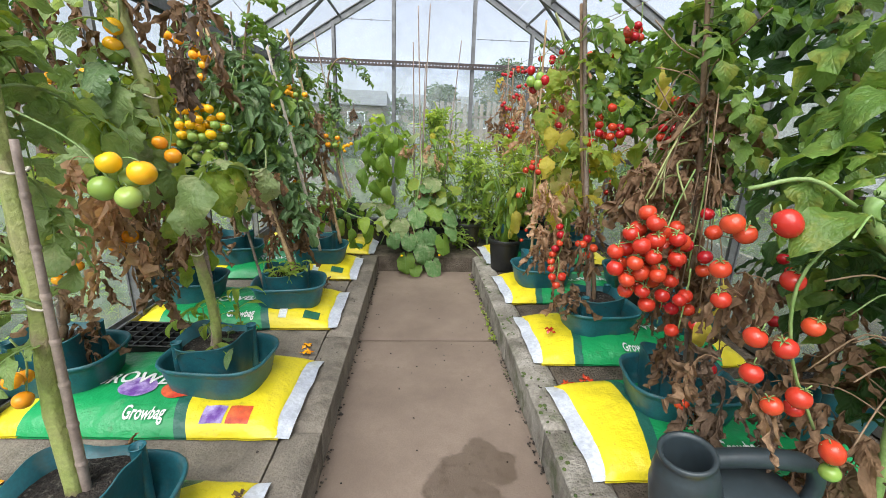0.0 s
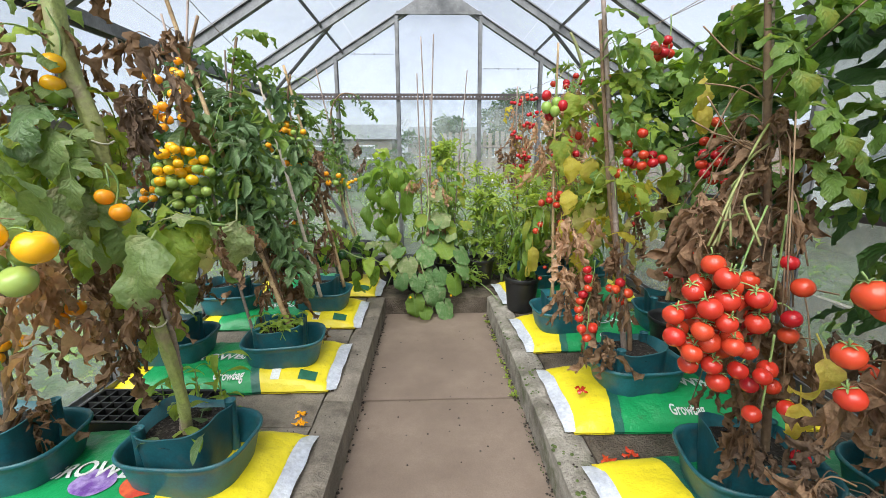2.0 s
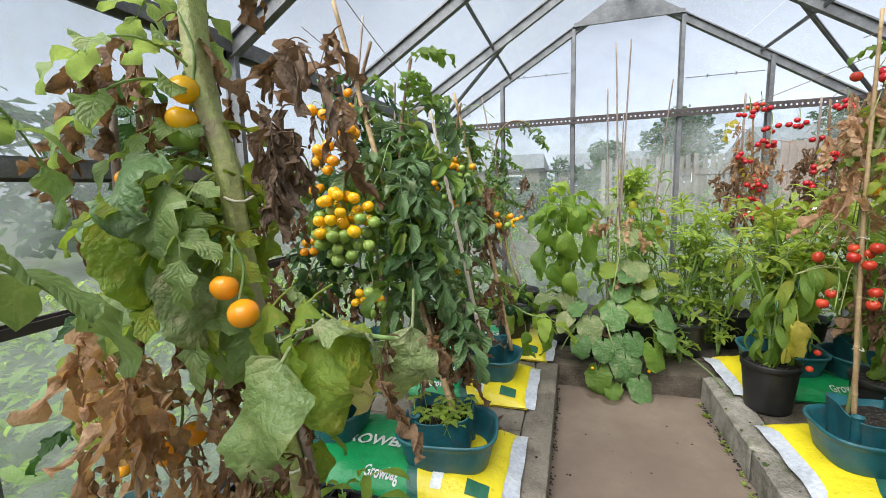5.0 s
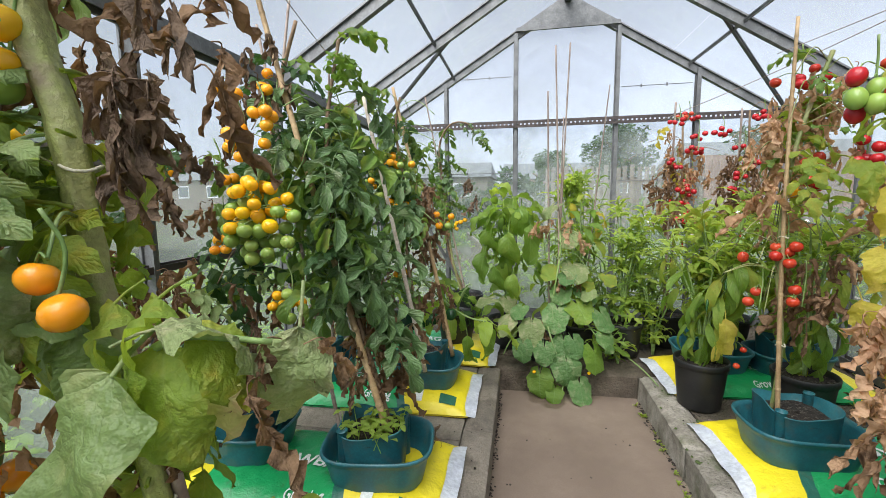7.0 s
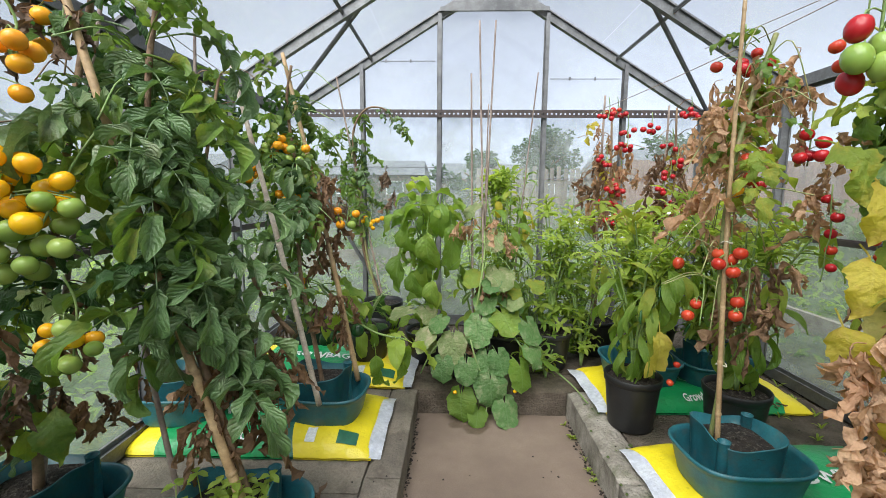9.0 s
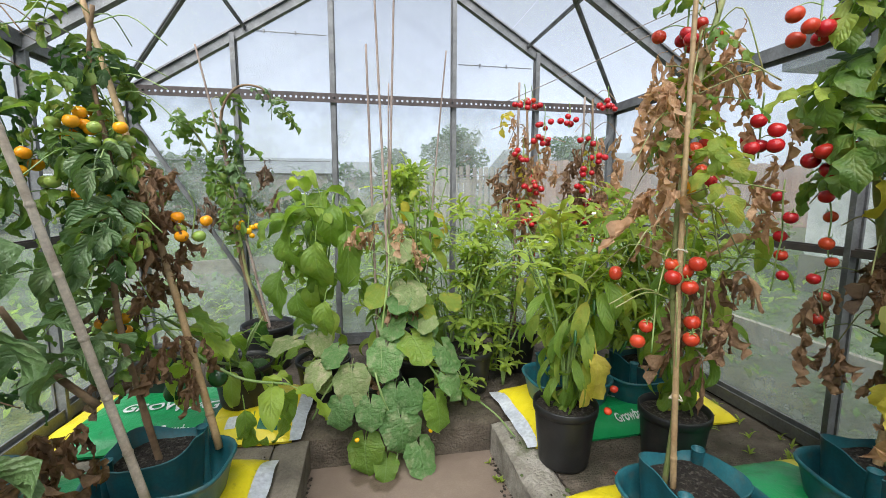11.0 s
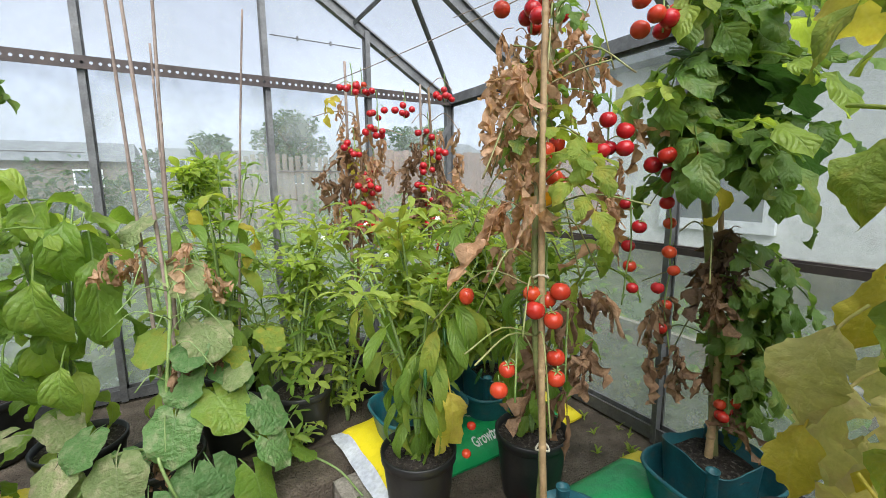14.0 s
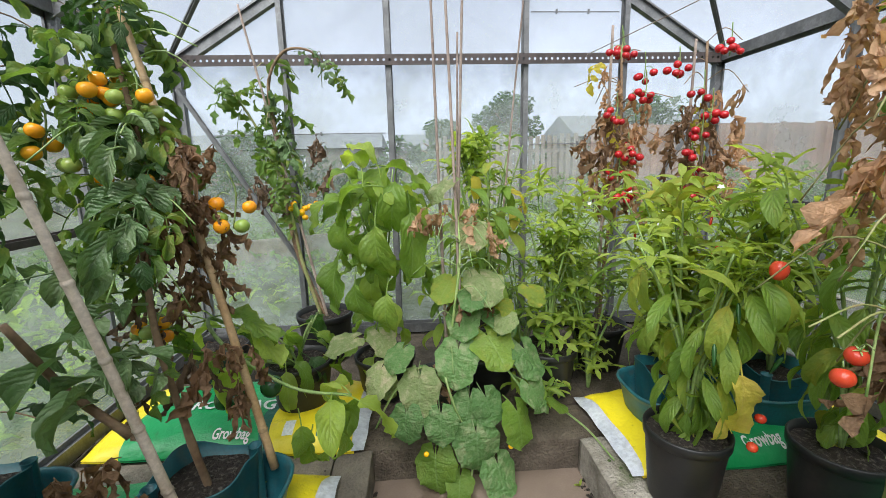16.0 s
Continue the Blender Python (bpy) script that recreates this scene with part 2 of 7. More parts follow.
MAT = {
    "path": path_material(),
    "concrete": plain("concrete", (0.15, 0.13, 0.105), (0.26, 0.225, 0.18), 0.9, 0, 6, 120, 0.5, 0.004, 0.12, (9, (0.07, 0.058, 0.042), 0.7)),
    "kerb_mossy": plain("kerb_mossy", (0.155, 0.138, 0.11), (0.38, 0.35, 0.30), 0.9, 0, 7, 90, 0.8, 0.006, 0.1, (8, (0.07, 0.085, 0.03), 0.75)),
    "muddy_slab": plain("muddy_slab", (0.07, 0.053, 0.037), (0.185, 0.148, 0.11), 0.92, 0, 8, 110, 0.9, 0.008, 0.1, (7, (0.045, 0.04, 0.022), 0.8)),
    "alu": plain("weathered_aluminium", (0.13, 0.135, 0.14), (0.22, 0.225, 0.23), 0.5, 0.35, 14, 120, 0.1, 0.001, 0.12, (30, (0.12, 0.12, 0.11), 0.5)),
    "iron": plain("painted_iron", (0.055, 0.045, 0.045), (0.09, 0.07, 0.065), 0.6, 0.2, 20, 150, 0.2, 0.001),
    "glass": glass_material("greenhouse_glass", 0.14, 3.0),
    "glass_mid": glass_material("dusty_glass", 0.32, 5.0, (0.9, 0.94, 0.94)),
    "glass_low": glass_material("filmed_glass", 0.36, 6.0, (0.86, 0.94, 0.91)),
    "teal": plain("teal_plastic", (0.012, 0.10, 0.125), (0.02, 0.145, 0.175), 0.42, 0, 14, 160, 0.06, 0.001, 0.12, (24, (0.10, 0.11, 0.09), 0.35)),
    "black_plastic": plain("black_plastic", (0.006, 0.007, 0.008), (0.014, 0.015, 0.016), 0.48, 0, 12, 130, 0.1, 0.001, 0.1, (20, (0.05, 0.045, 0.038), 0.25)),
    "can_plastic": plain("dark_green_grey_plastic", (0.018, 0.028, 0.034), (0.03, 0.042, 0.048), 0.4, 0, 10, 150, 0.08, 0.001),
    "soil": plain("potting_soil", (0.02, 0.014, 0.010), (0.05, 0.036, 0.026), 0.95, 0, 40, 170, 1.0, 0.012, 0, (90, (0.28, 0.25, 0.2), 0.5)),
    "bag_left": bag_material("growbag_print", 0.12, 0.17),
    "bag_right": bag_material("growbag_print_plain", 0.135, 0.04),
    "white_print": plain("white_print", (0.78, 0.80, 0.78), (0.68, 0.72, 0.70), 0.4, 0, 20, 120, 0.05, 0.001),
    "seal": plain("white_polythene", (0.46, 0.49, 0.57), (0.60, 0.63, 0.68), 0.35, 0, 20, 60, 0.4, 0.003),
    "print_dark": plain("dark_green_print", (0.015, 0.11, 0.06), (0.03, 0.15, 0.09), 0.35, 0, 20, 100, 0.1, 0.001),
    "print_purple": plain("purple_flower_print", (0.16, 0.06, 0.34), (0.55, 0.45, 0.75), 0.35, 0, 30, 70, 0.1, 0.001),
    "print_red": plain("red_fruit_print", (0.55, 0.03, 0.02), (0.75, 0.16, 0.05), 0.35, 0, 22, 60, 0.1, 0.001),
    "bamboo": plain("bamboo", (0.36, 0.23, 0.11), (0.50, 0.36, 0.20), 0.55, 0, 9, 120, 0.2, 0.001, 0.2, (16, (0.16, 0.10, 0.05), 0.5)),
    "bamboo_pale": plain("pale_bamboo", (0.54, 0.45, 0.36), (0.68, 0.60, 0.51), 0.55, 0, 9, 120, 0.2, 0.001, 0.2, (16, (0.22, 0.15, 0.10), 0.5)),
    "bamboo_grey": plain("weathered_bamboo", (0.26, 0.195, 0.16), (0.40, 0.32, 0.27), 0.6, 0, 9, 120, 0.2, 0.001, 0.2, (16, (0.14, 0.10, 0.08), 0.5)),
    "stem": plain("green_stem", (0.16, 0.21, 0.05), (0.29, 0.29, 0.12), 0.6, 0, 16, 130, 0.3, 0.001, 0.2, (26, (0.20, 0.13, 0.07), 0.8)),
    "stem_thick": plain("ribbed_stem", (0.27, 0.34, 0.08), (0.38, 0.38, 0.15), 0.5, 0, 7, 110, 0.5, 0.002, 0.15, (11, (0.27, 0.19, 0.14), 0.75)),
    "stem_brown": plain("brown_stem", (0.17, 0.10, 0.055), (0.28, 0.19, 0.11), 0.75, 0, 16, 110, 0.4, 0.002, 0.2),
    "vine_green": plain("fresh_stalk", (0.16, 0.28, 0.07), (0.27, 0.36, 0.13), 0.5, 0, 16, 110, 0.2, 0.001, 0.2),
    "tie": plain("string", (0.55, 0.52, 0.4), (0.66, 0.62, 0.5), 0.8, 0, 40, 200, 0.3, 0.001),
    "timber": plain("grey_timber", (0.17, 0.14, 0.115), (0.28, 0.24, 0.20), 0.8, 0, 5, 60, 0.4, 0.004, 0.2),
    "fence_red": plain("red_brown_timber", (0.20, 0.12, 0.09), (0.30, 0.20, 0.16), 0.85, 0, 5, 60, 0.4, 0.004, 0.2),
    "render": plain("pale_render", (0.62, 0.62, 0.58), (0.74, 0.74, 0.71), 0.9, 0, 2, 60, 0.3, 0.003),
    "white_paint": plain("white_paint", (0.78, 0.79, 0.79), (0.84, 0.84, 0.84), 0.45, 0, 6, 90, 0.05, 0.001),
    "dark_glass": plain("window_glass", (0.10, 0.12, 0.13), (0.16, 0.18, 0.19), 0.1, 0, 2, 30, 0.02, 0.001),
    "slate": plain("grey_roof", (0.16, 0.17, 0.18), (0.25, 0.26, 0.27), 0.8, 0, 2, 14, 0.4, 0.02),
    "ground": plain("garden_ground", (0.085, 0.075, 0.05), (0.10, 0.14, 0.05), 0.95, 0, 1.1, 18, 0.7, 0.02, 0, (5, (0.24, 0.22, 0.19), 0.5)),
    "moss": plain("moss", (0.05, 0.085, 0.018), (0.11, 0.15, 0.035), 0.95, 0, 20, 150, 0.8, 0.006),
    "leaf": leaf_material("tomato_leaf", (0.11, 0.22, 0.04), (0.25, 0.38, 0.075), (0.34, 0.33, 0.05), 0.7, ribs=0.45),
    "leaf_soft": leaf_material("soft_grey_green_leaf", (0.23, 0.35, 0.11), (0.40, 0.50, 0.22), (0.42, 0.44, 0.2), 0.7, (0.40, 0.48, 0.26), 0.42, 0.45, 0.6, 0.5),
    "leaf_dark": leaf_material("dark_leaf", (0.035, 0.10, 0.026), (0.07, 0.15, 0.038), (0.12, 0.15, 0.05), 0.3, (0.13, 0.2, 0.09)),
    "leaf_curl": leaf_material("rolled_leaf", (0.10, 0.20, 0.07), (0.20, 0.31, 0.12), (0.30, 0.34, 0.2), 0.6, (0.32, 0.40, 0.24), 0.25, 0.42),
    "leaf_lime": leaf_material("ageing_leaf", (0.22, 0.34, 0.05), (0.38, 0.44, 0.06), (0.48, 0.38, 0.05), 0.9, (0.5, 0.52, 0.24), 0.5, 0.62, 0.7, 0.35),
    "leaf_yellow": leaf_material("yellow_leaf", (0.62, 0.50, 0.05), (0.72, 0.62, 0.16), (0.45, 0.24, 0.08), 0.8, (0.75, 0.68, 0.35), 0.55, 0.68, 0.7, 0.3),
    "leaf_pale": leaf_material("bleached_yellow_leaf", (0.66, 0.62, 0.24), (0.76, 0.66, 0.30), (0.55, 0.33, 0.22), 0.7, (0.7, 0.66, 0.38), 0.55, 0.75, 0.7, 0.35),
    "leaf_pepper": leaf_material("pepper_leaf", (0.15, 0.28, 0.04), (0.30, 0.44, 0.07), (0.35, 0.36, 0.06), 0.4, (0.3, 0.42, 0.15), 0.5, 0.42),
    "leaf_chilli": leaf_material("light_pepper_leaf", (0.32, 0.47, 0.07), (0.52, 0.62, 0.14), (0.42, 0.42, 0.1), 0.4, (0.4, 0.5, 0.2), 0.55, 0.45),
    "leaf_cuke": leaf_material("cucumber_leaf", (0.09, 0.21, 0.06), (0.16, 0.31, 0.085), (0.34, 0.37, 0.2), 0.6, (0.32, 0.4, 0.22), 0.3, 0.5, 0.8, 0.4),
    "leaf_mildew": leaf_material("mildewed_leaf", (0.22, 0.30, 0.11), (0.34, 0.40, 0.18), (0.5, 0.44, 0.28), 0.9, (0.45, 0.46, 0.3), 0.3, 0.7, 0.9, 0.4),
    "dry": leaf_material("dried_leaf", (0.19, 0.105, 0.055), (0.46, 0.29, 0.17), (0.07, 0.04, 0.025), 1.0, (0.34, 0.22, 0.13), 0.3, 0.85, 0.8, 0.12),
    "dry_pale": leaf_material("pale_dried_leaf", (0.52, 0.30, 0.18), (0.74, 0.52, 0.35), (0.17, 0.085, 0.045), 0.9, (0.48, 0.34, 0.22), 0.42, 0.85, 0.8, 0.12),
    "dry_dark": leaf_material("dark_dried_leaf", (0.14, 0.088, 0.058), (0.27, 0.175, 0.11), (0.03, 0.02, 0.018), 0.7, (0.14, 0.1, 0.07), 0.2, 0.85, 0.8, 0.12),
    "red": fruit_material("red_tomato", (0.42, 0.022, 0.014), (0.56, 0.07, 0.022), (0.36, 0.015, 0.015)),
    "red_dark": fruit_material("deep_red_tomato", (0.34, 0.010, 0.016), (0.46, 0.016, 0.02), (0.28, 0.008, 0.014)),
    "orange": fruit_material("orange_tomato", (0.80, 0.30, 0.01), (0.85, 0.42, 0.02), (0.78, 0.24, 0.01)),
    "yellow": fruit_material("yellow_tomato", (0.84, 0.50, 0.01), (0.86, 0.42, 0.01), (0.80, 0.36, 0.01)),
    "green": fruit_material("green_tomato", (0.20, 0.32, 0.06), (0.32, 0.42, 0.10), (0.26, 0.34, 0.05)),
    "deep_green": fruit_material("green_pepper", (0.012, 0.055, 0.014), (0.025, 0.09, 0.02), (0.02, 0.07, 0.015)),
    "grape": fruit_material("dusky_grape", (0.13, 0.10, 0.055), (0.22, 0.19, 0.08), (0.09, 0.05, 0.045)),
}


# ---- mesh building ----
class MB:
    """Gathers vertices, faces and UVs for one mesh."""

    def __init__(self):
        self.v, self.f, self.uv = [], [], []

    def add(self, pts, faces, uvs=None, m=None):
        k = len(self.v)
        self.v += [tuple(m @ Vector(p)) if m else tuple(p) for p in pts]
        self.uv += uvs if uvs else [(0.5, 0.5)] * len(pts)
        self.f += [tuple(i + k for i in f) for f in faces]
        return self

    def grid(self, rows, uvs=None, m=None, closed=False):
        nr, nc = len(rows), len(rows[0])
        faces = []
        for i in range(nr - 1):
            for j in range(nc if closed else nc - 1):
                faces.append((i * nc + j, i * nc + (j + 1) % nc, (i + 1) * nc + (j + 1) % nc, (i + 1) * nc + j))
        return self.add([p for r in rows for p in r], faces, [u for r in uvs for u in r] if uvs else None, m)

    def box(self, x0, x1, y0, y1, z0, z1, m=None):
        p = [(x, y, z) for z in (z0, z1) for y in (y0, y1) for x in (x0, x1)]
        return self.add(p, [(0, 2, 3, 1), (4, 5, 7, 6), (0, 1, 5, 4), (2, 6, 7, 3), (0, 4, 6, 2), (1, 3, 7, 5)], None, m)

    def tube(self, pts, radii, sides=7, cap=True, m=None, rib=0.0):
        pts = [Vector(p) for p in pts]
        if isinstance(radii, (int, float)):
            radii = [radii] * len(pts)
        rows = []
        ref = Vector((0.3, 0.2, 1.0)).normalized()
        for i, p in enumerate(pts):
            t = (pts[min(i + 1, len(pts) - 1)] - pts[max(i - 1, 0)]).normalized()
            a = t.cross(ref if abs(t.dot(ref)) < 0.95 else Vector((1, 0, 0))).normalized()
            b = t.cross(a)
            rows.append([p + radii[i] * (1 + rib * math.cos(10 * math.pi * s / sides + 0.35 * i)) * (math.cos(2 * math.pi * s / sides) * a + math.sin(2 * math.pi * s / sides) * b) for s in range(sides)])
        self.grid(rows, None, m, True)
        if cap:
            k = len(self.v)
            self.f += [tuple(range(k - sides, k)), tuple(range(k - len(pts) * sides, k - len(pts) * sides + sides))[::-1]]
        return self

    def lathe(self, prof, sides=24, m=None, shape=None):
        """prof: (radius, z); shape(angle) scales the radius in x and y."""
        rows = []
        for r, z in prof:
            row = []
            for s in range(sides):
                a = 2 * math.pi * s / sides
                kx, ky = shape(a) if shape else (math.cos(a), math.sin(a))
                row.append((r * kx, r * ky, z))
            rows.append(row)
        return self.grid(rows, None, m, True)

    def mesh(self, name, material, smooth=True):
        me = bpy.data.meshes.new(name)
        me.from_pydata(self.v, [], self.f)
        lay = me.uv_layers.new(name="UVMap")
        vi = np.empty(len(me.loops), dtype=np.int32)
        me.loops.foreach_get("vertex_index", vi)
        lay.data.foreach_set("uv", np.array(self.uv, dtype=np.float32)[vi].ravel())
        me.polygons.foreach_set("use_smooth", [smooth] * len(me.polygons))
        me.materials.append(MAT[material])
        me.update()
        return me


def thing(name, label, category, loc=(0, 0, 0), rz=0, group="", kind=""):
    ob = new(name)
    ob.empty_display_size = 0.05
    ob.matrix_basis = pose(*loc, 0, 0, rz)
    return tagged(ob, label, category, group, kind)


def put(name, mesh, parent, m=None, label=""):
    """One mesh object as a part; m is its place in the parent's own space."""
    ob = new(name, mesh)
    ob.parent = parent
    ob.matrix_basis = m if m is not None else Matrix.Identity(4)
    if label:
        ob["label"] = label
    return ob


def smooth_line(pts, step=4):
    """Catmull-Rom through the points."""
    p = [Vector(q) for q in pts]
    p = [2 * p[0] - p[1]] + p + [2 * p[-1] - p[-2]]
    out = []
    for i in range(1, len(p) - 2):
        for k in range(step):
            t = k / step
            out.append(0.5 * (2 * p[i] + (p[i + 1] - p[i - 1]) * t + (2 * p[i - 1] - 5 * p[i] + 4 * p[i + 1] - p[i + 2]) * t * t
                              + (3 * p[i] - p[i - 1] - 3 * p[i + 1] + p[i + 2]) * t ** 3))
    return out + [p[-2]]


# ---- structure: ground, benches, path ----
BAY = 0.71
XL, XR, YB, YF, BENCH, EAVE, RIDGE = -0.82, 1.93, 4.11 - 7 * BAY, 4.11, 0.13, 1.55, 2.385
XC = (XL + XR) / 2
PL, PR, PF = 0.155, 0.85, 3.13
POSTS = [YF - BAY * i for i in range(8)]


def structure(name, mb, material, label, category, smooth=False):
    return tagged(new(name, mb.mesh(name, material, smooth)), label, category, "", "structure")


def rough_slab(x0, x1, y0, y1, z0, z1, amp=0.004, nx=10, ny=24, seed=0, edge=0.012):
    """A worn slab: gridded top with rounded edges and shallow unevenness, sides down to z0."""
    mb = MB()
    xs = [x0 + (x1 - x0) * i / nx for i in range(nx + 1)]
    ys = [y0 + (y1 - y0) * j / ny for j in range(ny + 1)]
    rows = []
    for y in ys:
        row = []
        for x in xs:
            d = min(x - x0, x1 - x, y - y0, y1 - y)
            nz = noise.noise(Vector((x * 9 + seed, y * 9, seed * 1.7)))
            nz2 = noise.noise(Vector((x * 31, y * 31 + seed, 3.1)))
            drop = edge * (0.6 + 1.2 * max(0, nz)) if d < 1e-6 else 0
            row.append((x, y, z1 + amp * nz + amp * 0.6 * nz2 - drop))
        rows.append(row)
    mb.grid(rows)
    ring = [rows[0][i] for i in range(nx + 1)] + [rows[j][nx] for j in range(1, ny + 1)] + [rows[ny][i] for i in range(nx - 1, -1, -1)] + [rows[j][0] for j in range(ny - 1, 0, -1)]
    low = []
    for p in ring:
        k = 0.006 * noise.noise(Vector((p[0] * 14, p[1] * 14, 9.0 + seed)))
        low.append((p[0] + k, p[1] + k, z0))
    mid = [((a[0] + b[0]) / 2 + 0.004 * noise.noise(Vector((a[0] * 30, a[1] * 30, 2))), (a[1] + b[1]) / 2, (a[2] * 0.6 + b[2] * 0.4)) for a, b in zip(ring, low)]
    mb.grid([low, mid, ring], None, None, True)
    return mb


g = MB()
G = 0.10
for a in ((-900, XL - 0.06, -900, 900), (XR + 0.06, 900, -900, 900), (XL - 0.06, XR + 0.06, -900, YB - 0.06), (XL - 0.06, XR + 0.06, YF + 0.06, 900)):
    g.add([(a[0], a[2], G), (a[1], a[2], G), (a[1], a[3], G), (a[0], a[3], G)], [(0, 1, 2, 3)])
structure("ground", g, "ground", "garden soil and rough grass around the greenhouse", "ground")

path_floor = thing("floor_path", "brown-grey concrete path with water stains and a cross joint", "floor", kind="structure")
for k, (y0, y1) in enumerate(((YB, 0.62), (0.63, 2.07), (2.08, PF + 0.02))):
    put("slab", rough_slab(PL - 0.01, PR + 0.01, y0, y1, -0.1, 0.0 - 0.002 * (k % 2), 0.0025, 12, 26, k, 0.004).mesh("path_slab", "path", True), path_floor)
put("joint_bed", MB().box(PL + 0.02, PR - 0.02, YB + 0.02, PF - 0.02, -0.09, -0.012).mesh("joint_bed", "muddy_slab", False), path_floor)

benches = {}
for side, x0, x1 in (("west", XL, PL), ("east", PR, XR)):
    benches[side] = thing("bench_floor_" + side, "low raised concrete bed of worn slabs beside the path", "raised bed", kind="structure")
    kx = (PL - 0.115, PL) if side == "west" else (PR, PR + 0.12)
    mat = "concrete" if side == "west" else "kerb_mossy"
    ycuts = [YB, -0.2, 0.55, 1.27, 1.88, 2.5, PF - 0.005]
    for i in range(len(ycuts) - 1):
        put("kerb_stone", rough_slab(kx[0], kx[1], ycuts[i] + 0.002, ycuts[i + 1] - 0.002, -0.12, BENCH, 0.006, 5, 30, i + (7 if side == "east" else 0), 0.016).mesh("kerb_stone", mat, True), benches[side])
    sx = (XL, kx[0] - 0.004) if side == "west" else (kx[1] + 0.004, XR)
    scuts = [YB, -0.35, 0.3, 1.0, 1.72, 2.42, PF - 0.005]
    for i in range(len(scuts) - 1):
        put("slab", rough_slab(sx[0], sx[1], scuts[i] + 0.003, scuts[i + 1] - 0.003, -0.12, BENCH - 0.003, 0.004, 12, 14, 20 + i, 0.006).mesh("bench_slab", "concrete" if side == "west" else "muddy_slab", True), benches[side])
far = thing("bench_floor_north", "rough concrete ledge across the end of the path", "raised bed", kind="structure")
for i, (x0, x1) in enumerate(((XL, PL - 0.1), (PL - 0.097, 0.50), (0.503, PR + 0.12), (PR + 0.123, XR))):
    put("kerb_stone", rough_slab(x0, x1, PF, PF + 0.2, -0.12, BENCH - 0.004, 0.009, 14, 6, 40 + i, 0.02).mesh("end_stone", "muddy_slab", True), far)
    put("slab", rough_slab(x0, x1, PF + 0.203, YF, -0.12, BENCH - 0.006, 0.005, 12, 12, 50 + i, 0.006).mesh("end_slab", "muddy_slab", True), far)

# ---- structure: greenhouse frame ----
frame_ob = thing("greenhouse_frame", "weathered aluminium greenhouse frame of slim glazing bars", "greenhouse frame", kind="structure")


def bar(name, p0, p1, w=0.022, d=0.035, material="alu", up=None, parent=None):
    """A T-section bar from p0 to p1; the web points along 'up' (inwards)."""
    p0, p1 = Vector(p0), Vector(p1)
    t = (p1 - p0).normalized()
    u = Vector(up or (0, 0, 1))
    u = (u - t * u.dot(t)).normalized()
    s = t.cross(u)
    L = (p1 - p0).length
    m = Matrix((s, t, u)).transposed().to_4x4()
    m.translation = p0
    mb = MB()
    mb.box(-w / 2, w / 2, 0, L, -0.004, 0.004, m)
    mb.box(-w * 0.22, w * 0.22, 0, L, 0.004, d, m)
    mb.box(-w * 0.36, w * 0.36, 0, L, d, d + 0.004, m)
    return put(name, mb.mesh(name, material, False), parent or frame_ob)


def roof_z(x):
    return RIDGE - (RIDGE - EAVE) * abs(x - XC) / (XR - XC)


slope = (RIDGE - EAVE) / (XR - XC)
for y in POSTS:
    for x, sx in ((XL, 1), (XR, -1)):
        big = 0.05 if y in (POSTS[0], POSTS[-1]) else 0.026
        bar("post", (x, y, 0.13), (x, y, EAVE), big, 0.035, up=(sx, 0, 0))
        bar("rafter", (x, y, EAVE), (XC, y, RIDGE), 0.05 if y == YF else 0.042, 0.045, up=(0, 0, -1))
for x, sx in ((XL, 1), (XR, -1)):
    bar("eaves_beam", (x, YB, EAVE), (x, YF, EAVE), 0.07, 0.03, up=(sx, 0, 0))
    bar("sill", (x, YB, 0.16), (x, YF, 0.16), 0.07, 0.025, up=(sx, 0, 0))
    bar("mid_rail", (x + sx * 0.012, YB, 0.84), (x + sx * 0.012, YF, 0.84), 0.03, 0.02, "iron", up=(sx, 0, 0))
    xm, xb = XC + (x - XC) * 0.57, XC + (x - XC) * 0.49
    bar("purlin", (xm, YB, roof_z(xm) - 0.02), (xm, YF, roof_z(xm) - 0.02), 0.012, 0.010, up=(0, 0, -1))
    bar("brace", (x, YF - 0.02, EAVE + 0.01), (xb, POSTS[1], roof_z(xb) - 0.03), 0.022, 0.008, up=(0, 0, -1))
    bar("brace", (x, POSTS[7] + 0.02, EAVE + 0.01), (xb, POSTS[6], roof_z(xb) - 0.03), 0.022, 0.008, up=(0, 0, -1))
    bar("gable_brace", (x + sx * 0.02, YF - 0.02, 1.42), (x + sx * 0.62, YF - 0.03, 0.40), 0.024, 0.008, up=(0, -1, 0))
bar("ridge_beam", (XC, YB, RIDGE), (XC, YF, RIDGE), 0.06, 0.05, up=(0, 0, -1))
MULL = (-0.29, 0.213, 0.894, 1.40)
for x in MULL:
    bar("mullion", (x, YF, 0.13), (x, YF, roof_z(x) - 0.02), 0.034, 0.03, up=(0, -1, 0))
    bar("mullion", (x, YB, 0.0), (x, YB, roof_z(x) - 0.02), 0.03, 0.03, up=(0, 1, 0))
for y, s in ((YF, -1), (YB, 1)):
    bar("gable_sill", (XL, y, 0.16), (XR, y, 0.16), 0.07, 0.025, up=(0, s, 0))
bar("gable_beam", (XL, YB, EAVE), (XR, YB, EAVE), 0.04, 0.03, up=(0, 1, 0))
# louvre rail on the west side
bar("louvre_rail", (XL + 0.01, POSTS[5], 1.15), (XL + 0.01, POSTS[3], 1.15), 0.05, 0.03, up=(1, 0, 0))
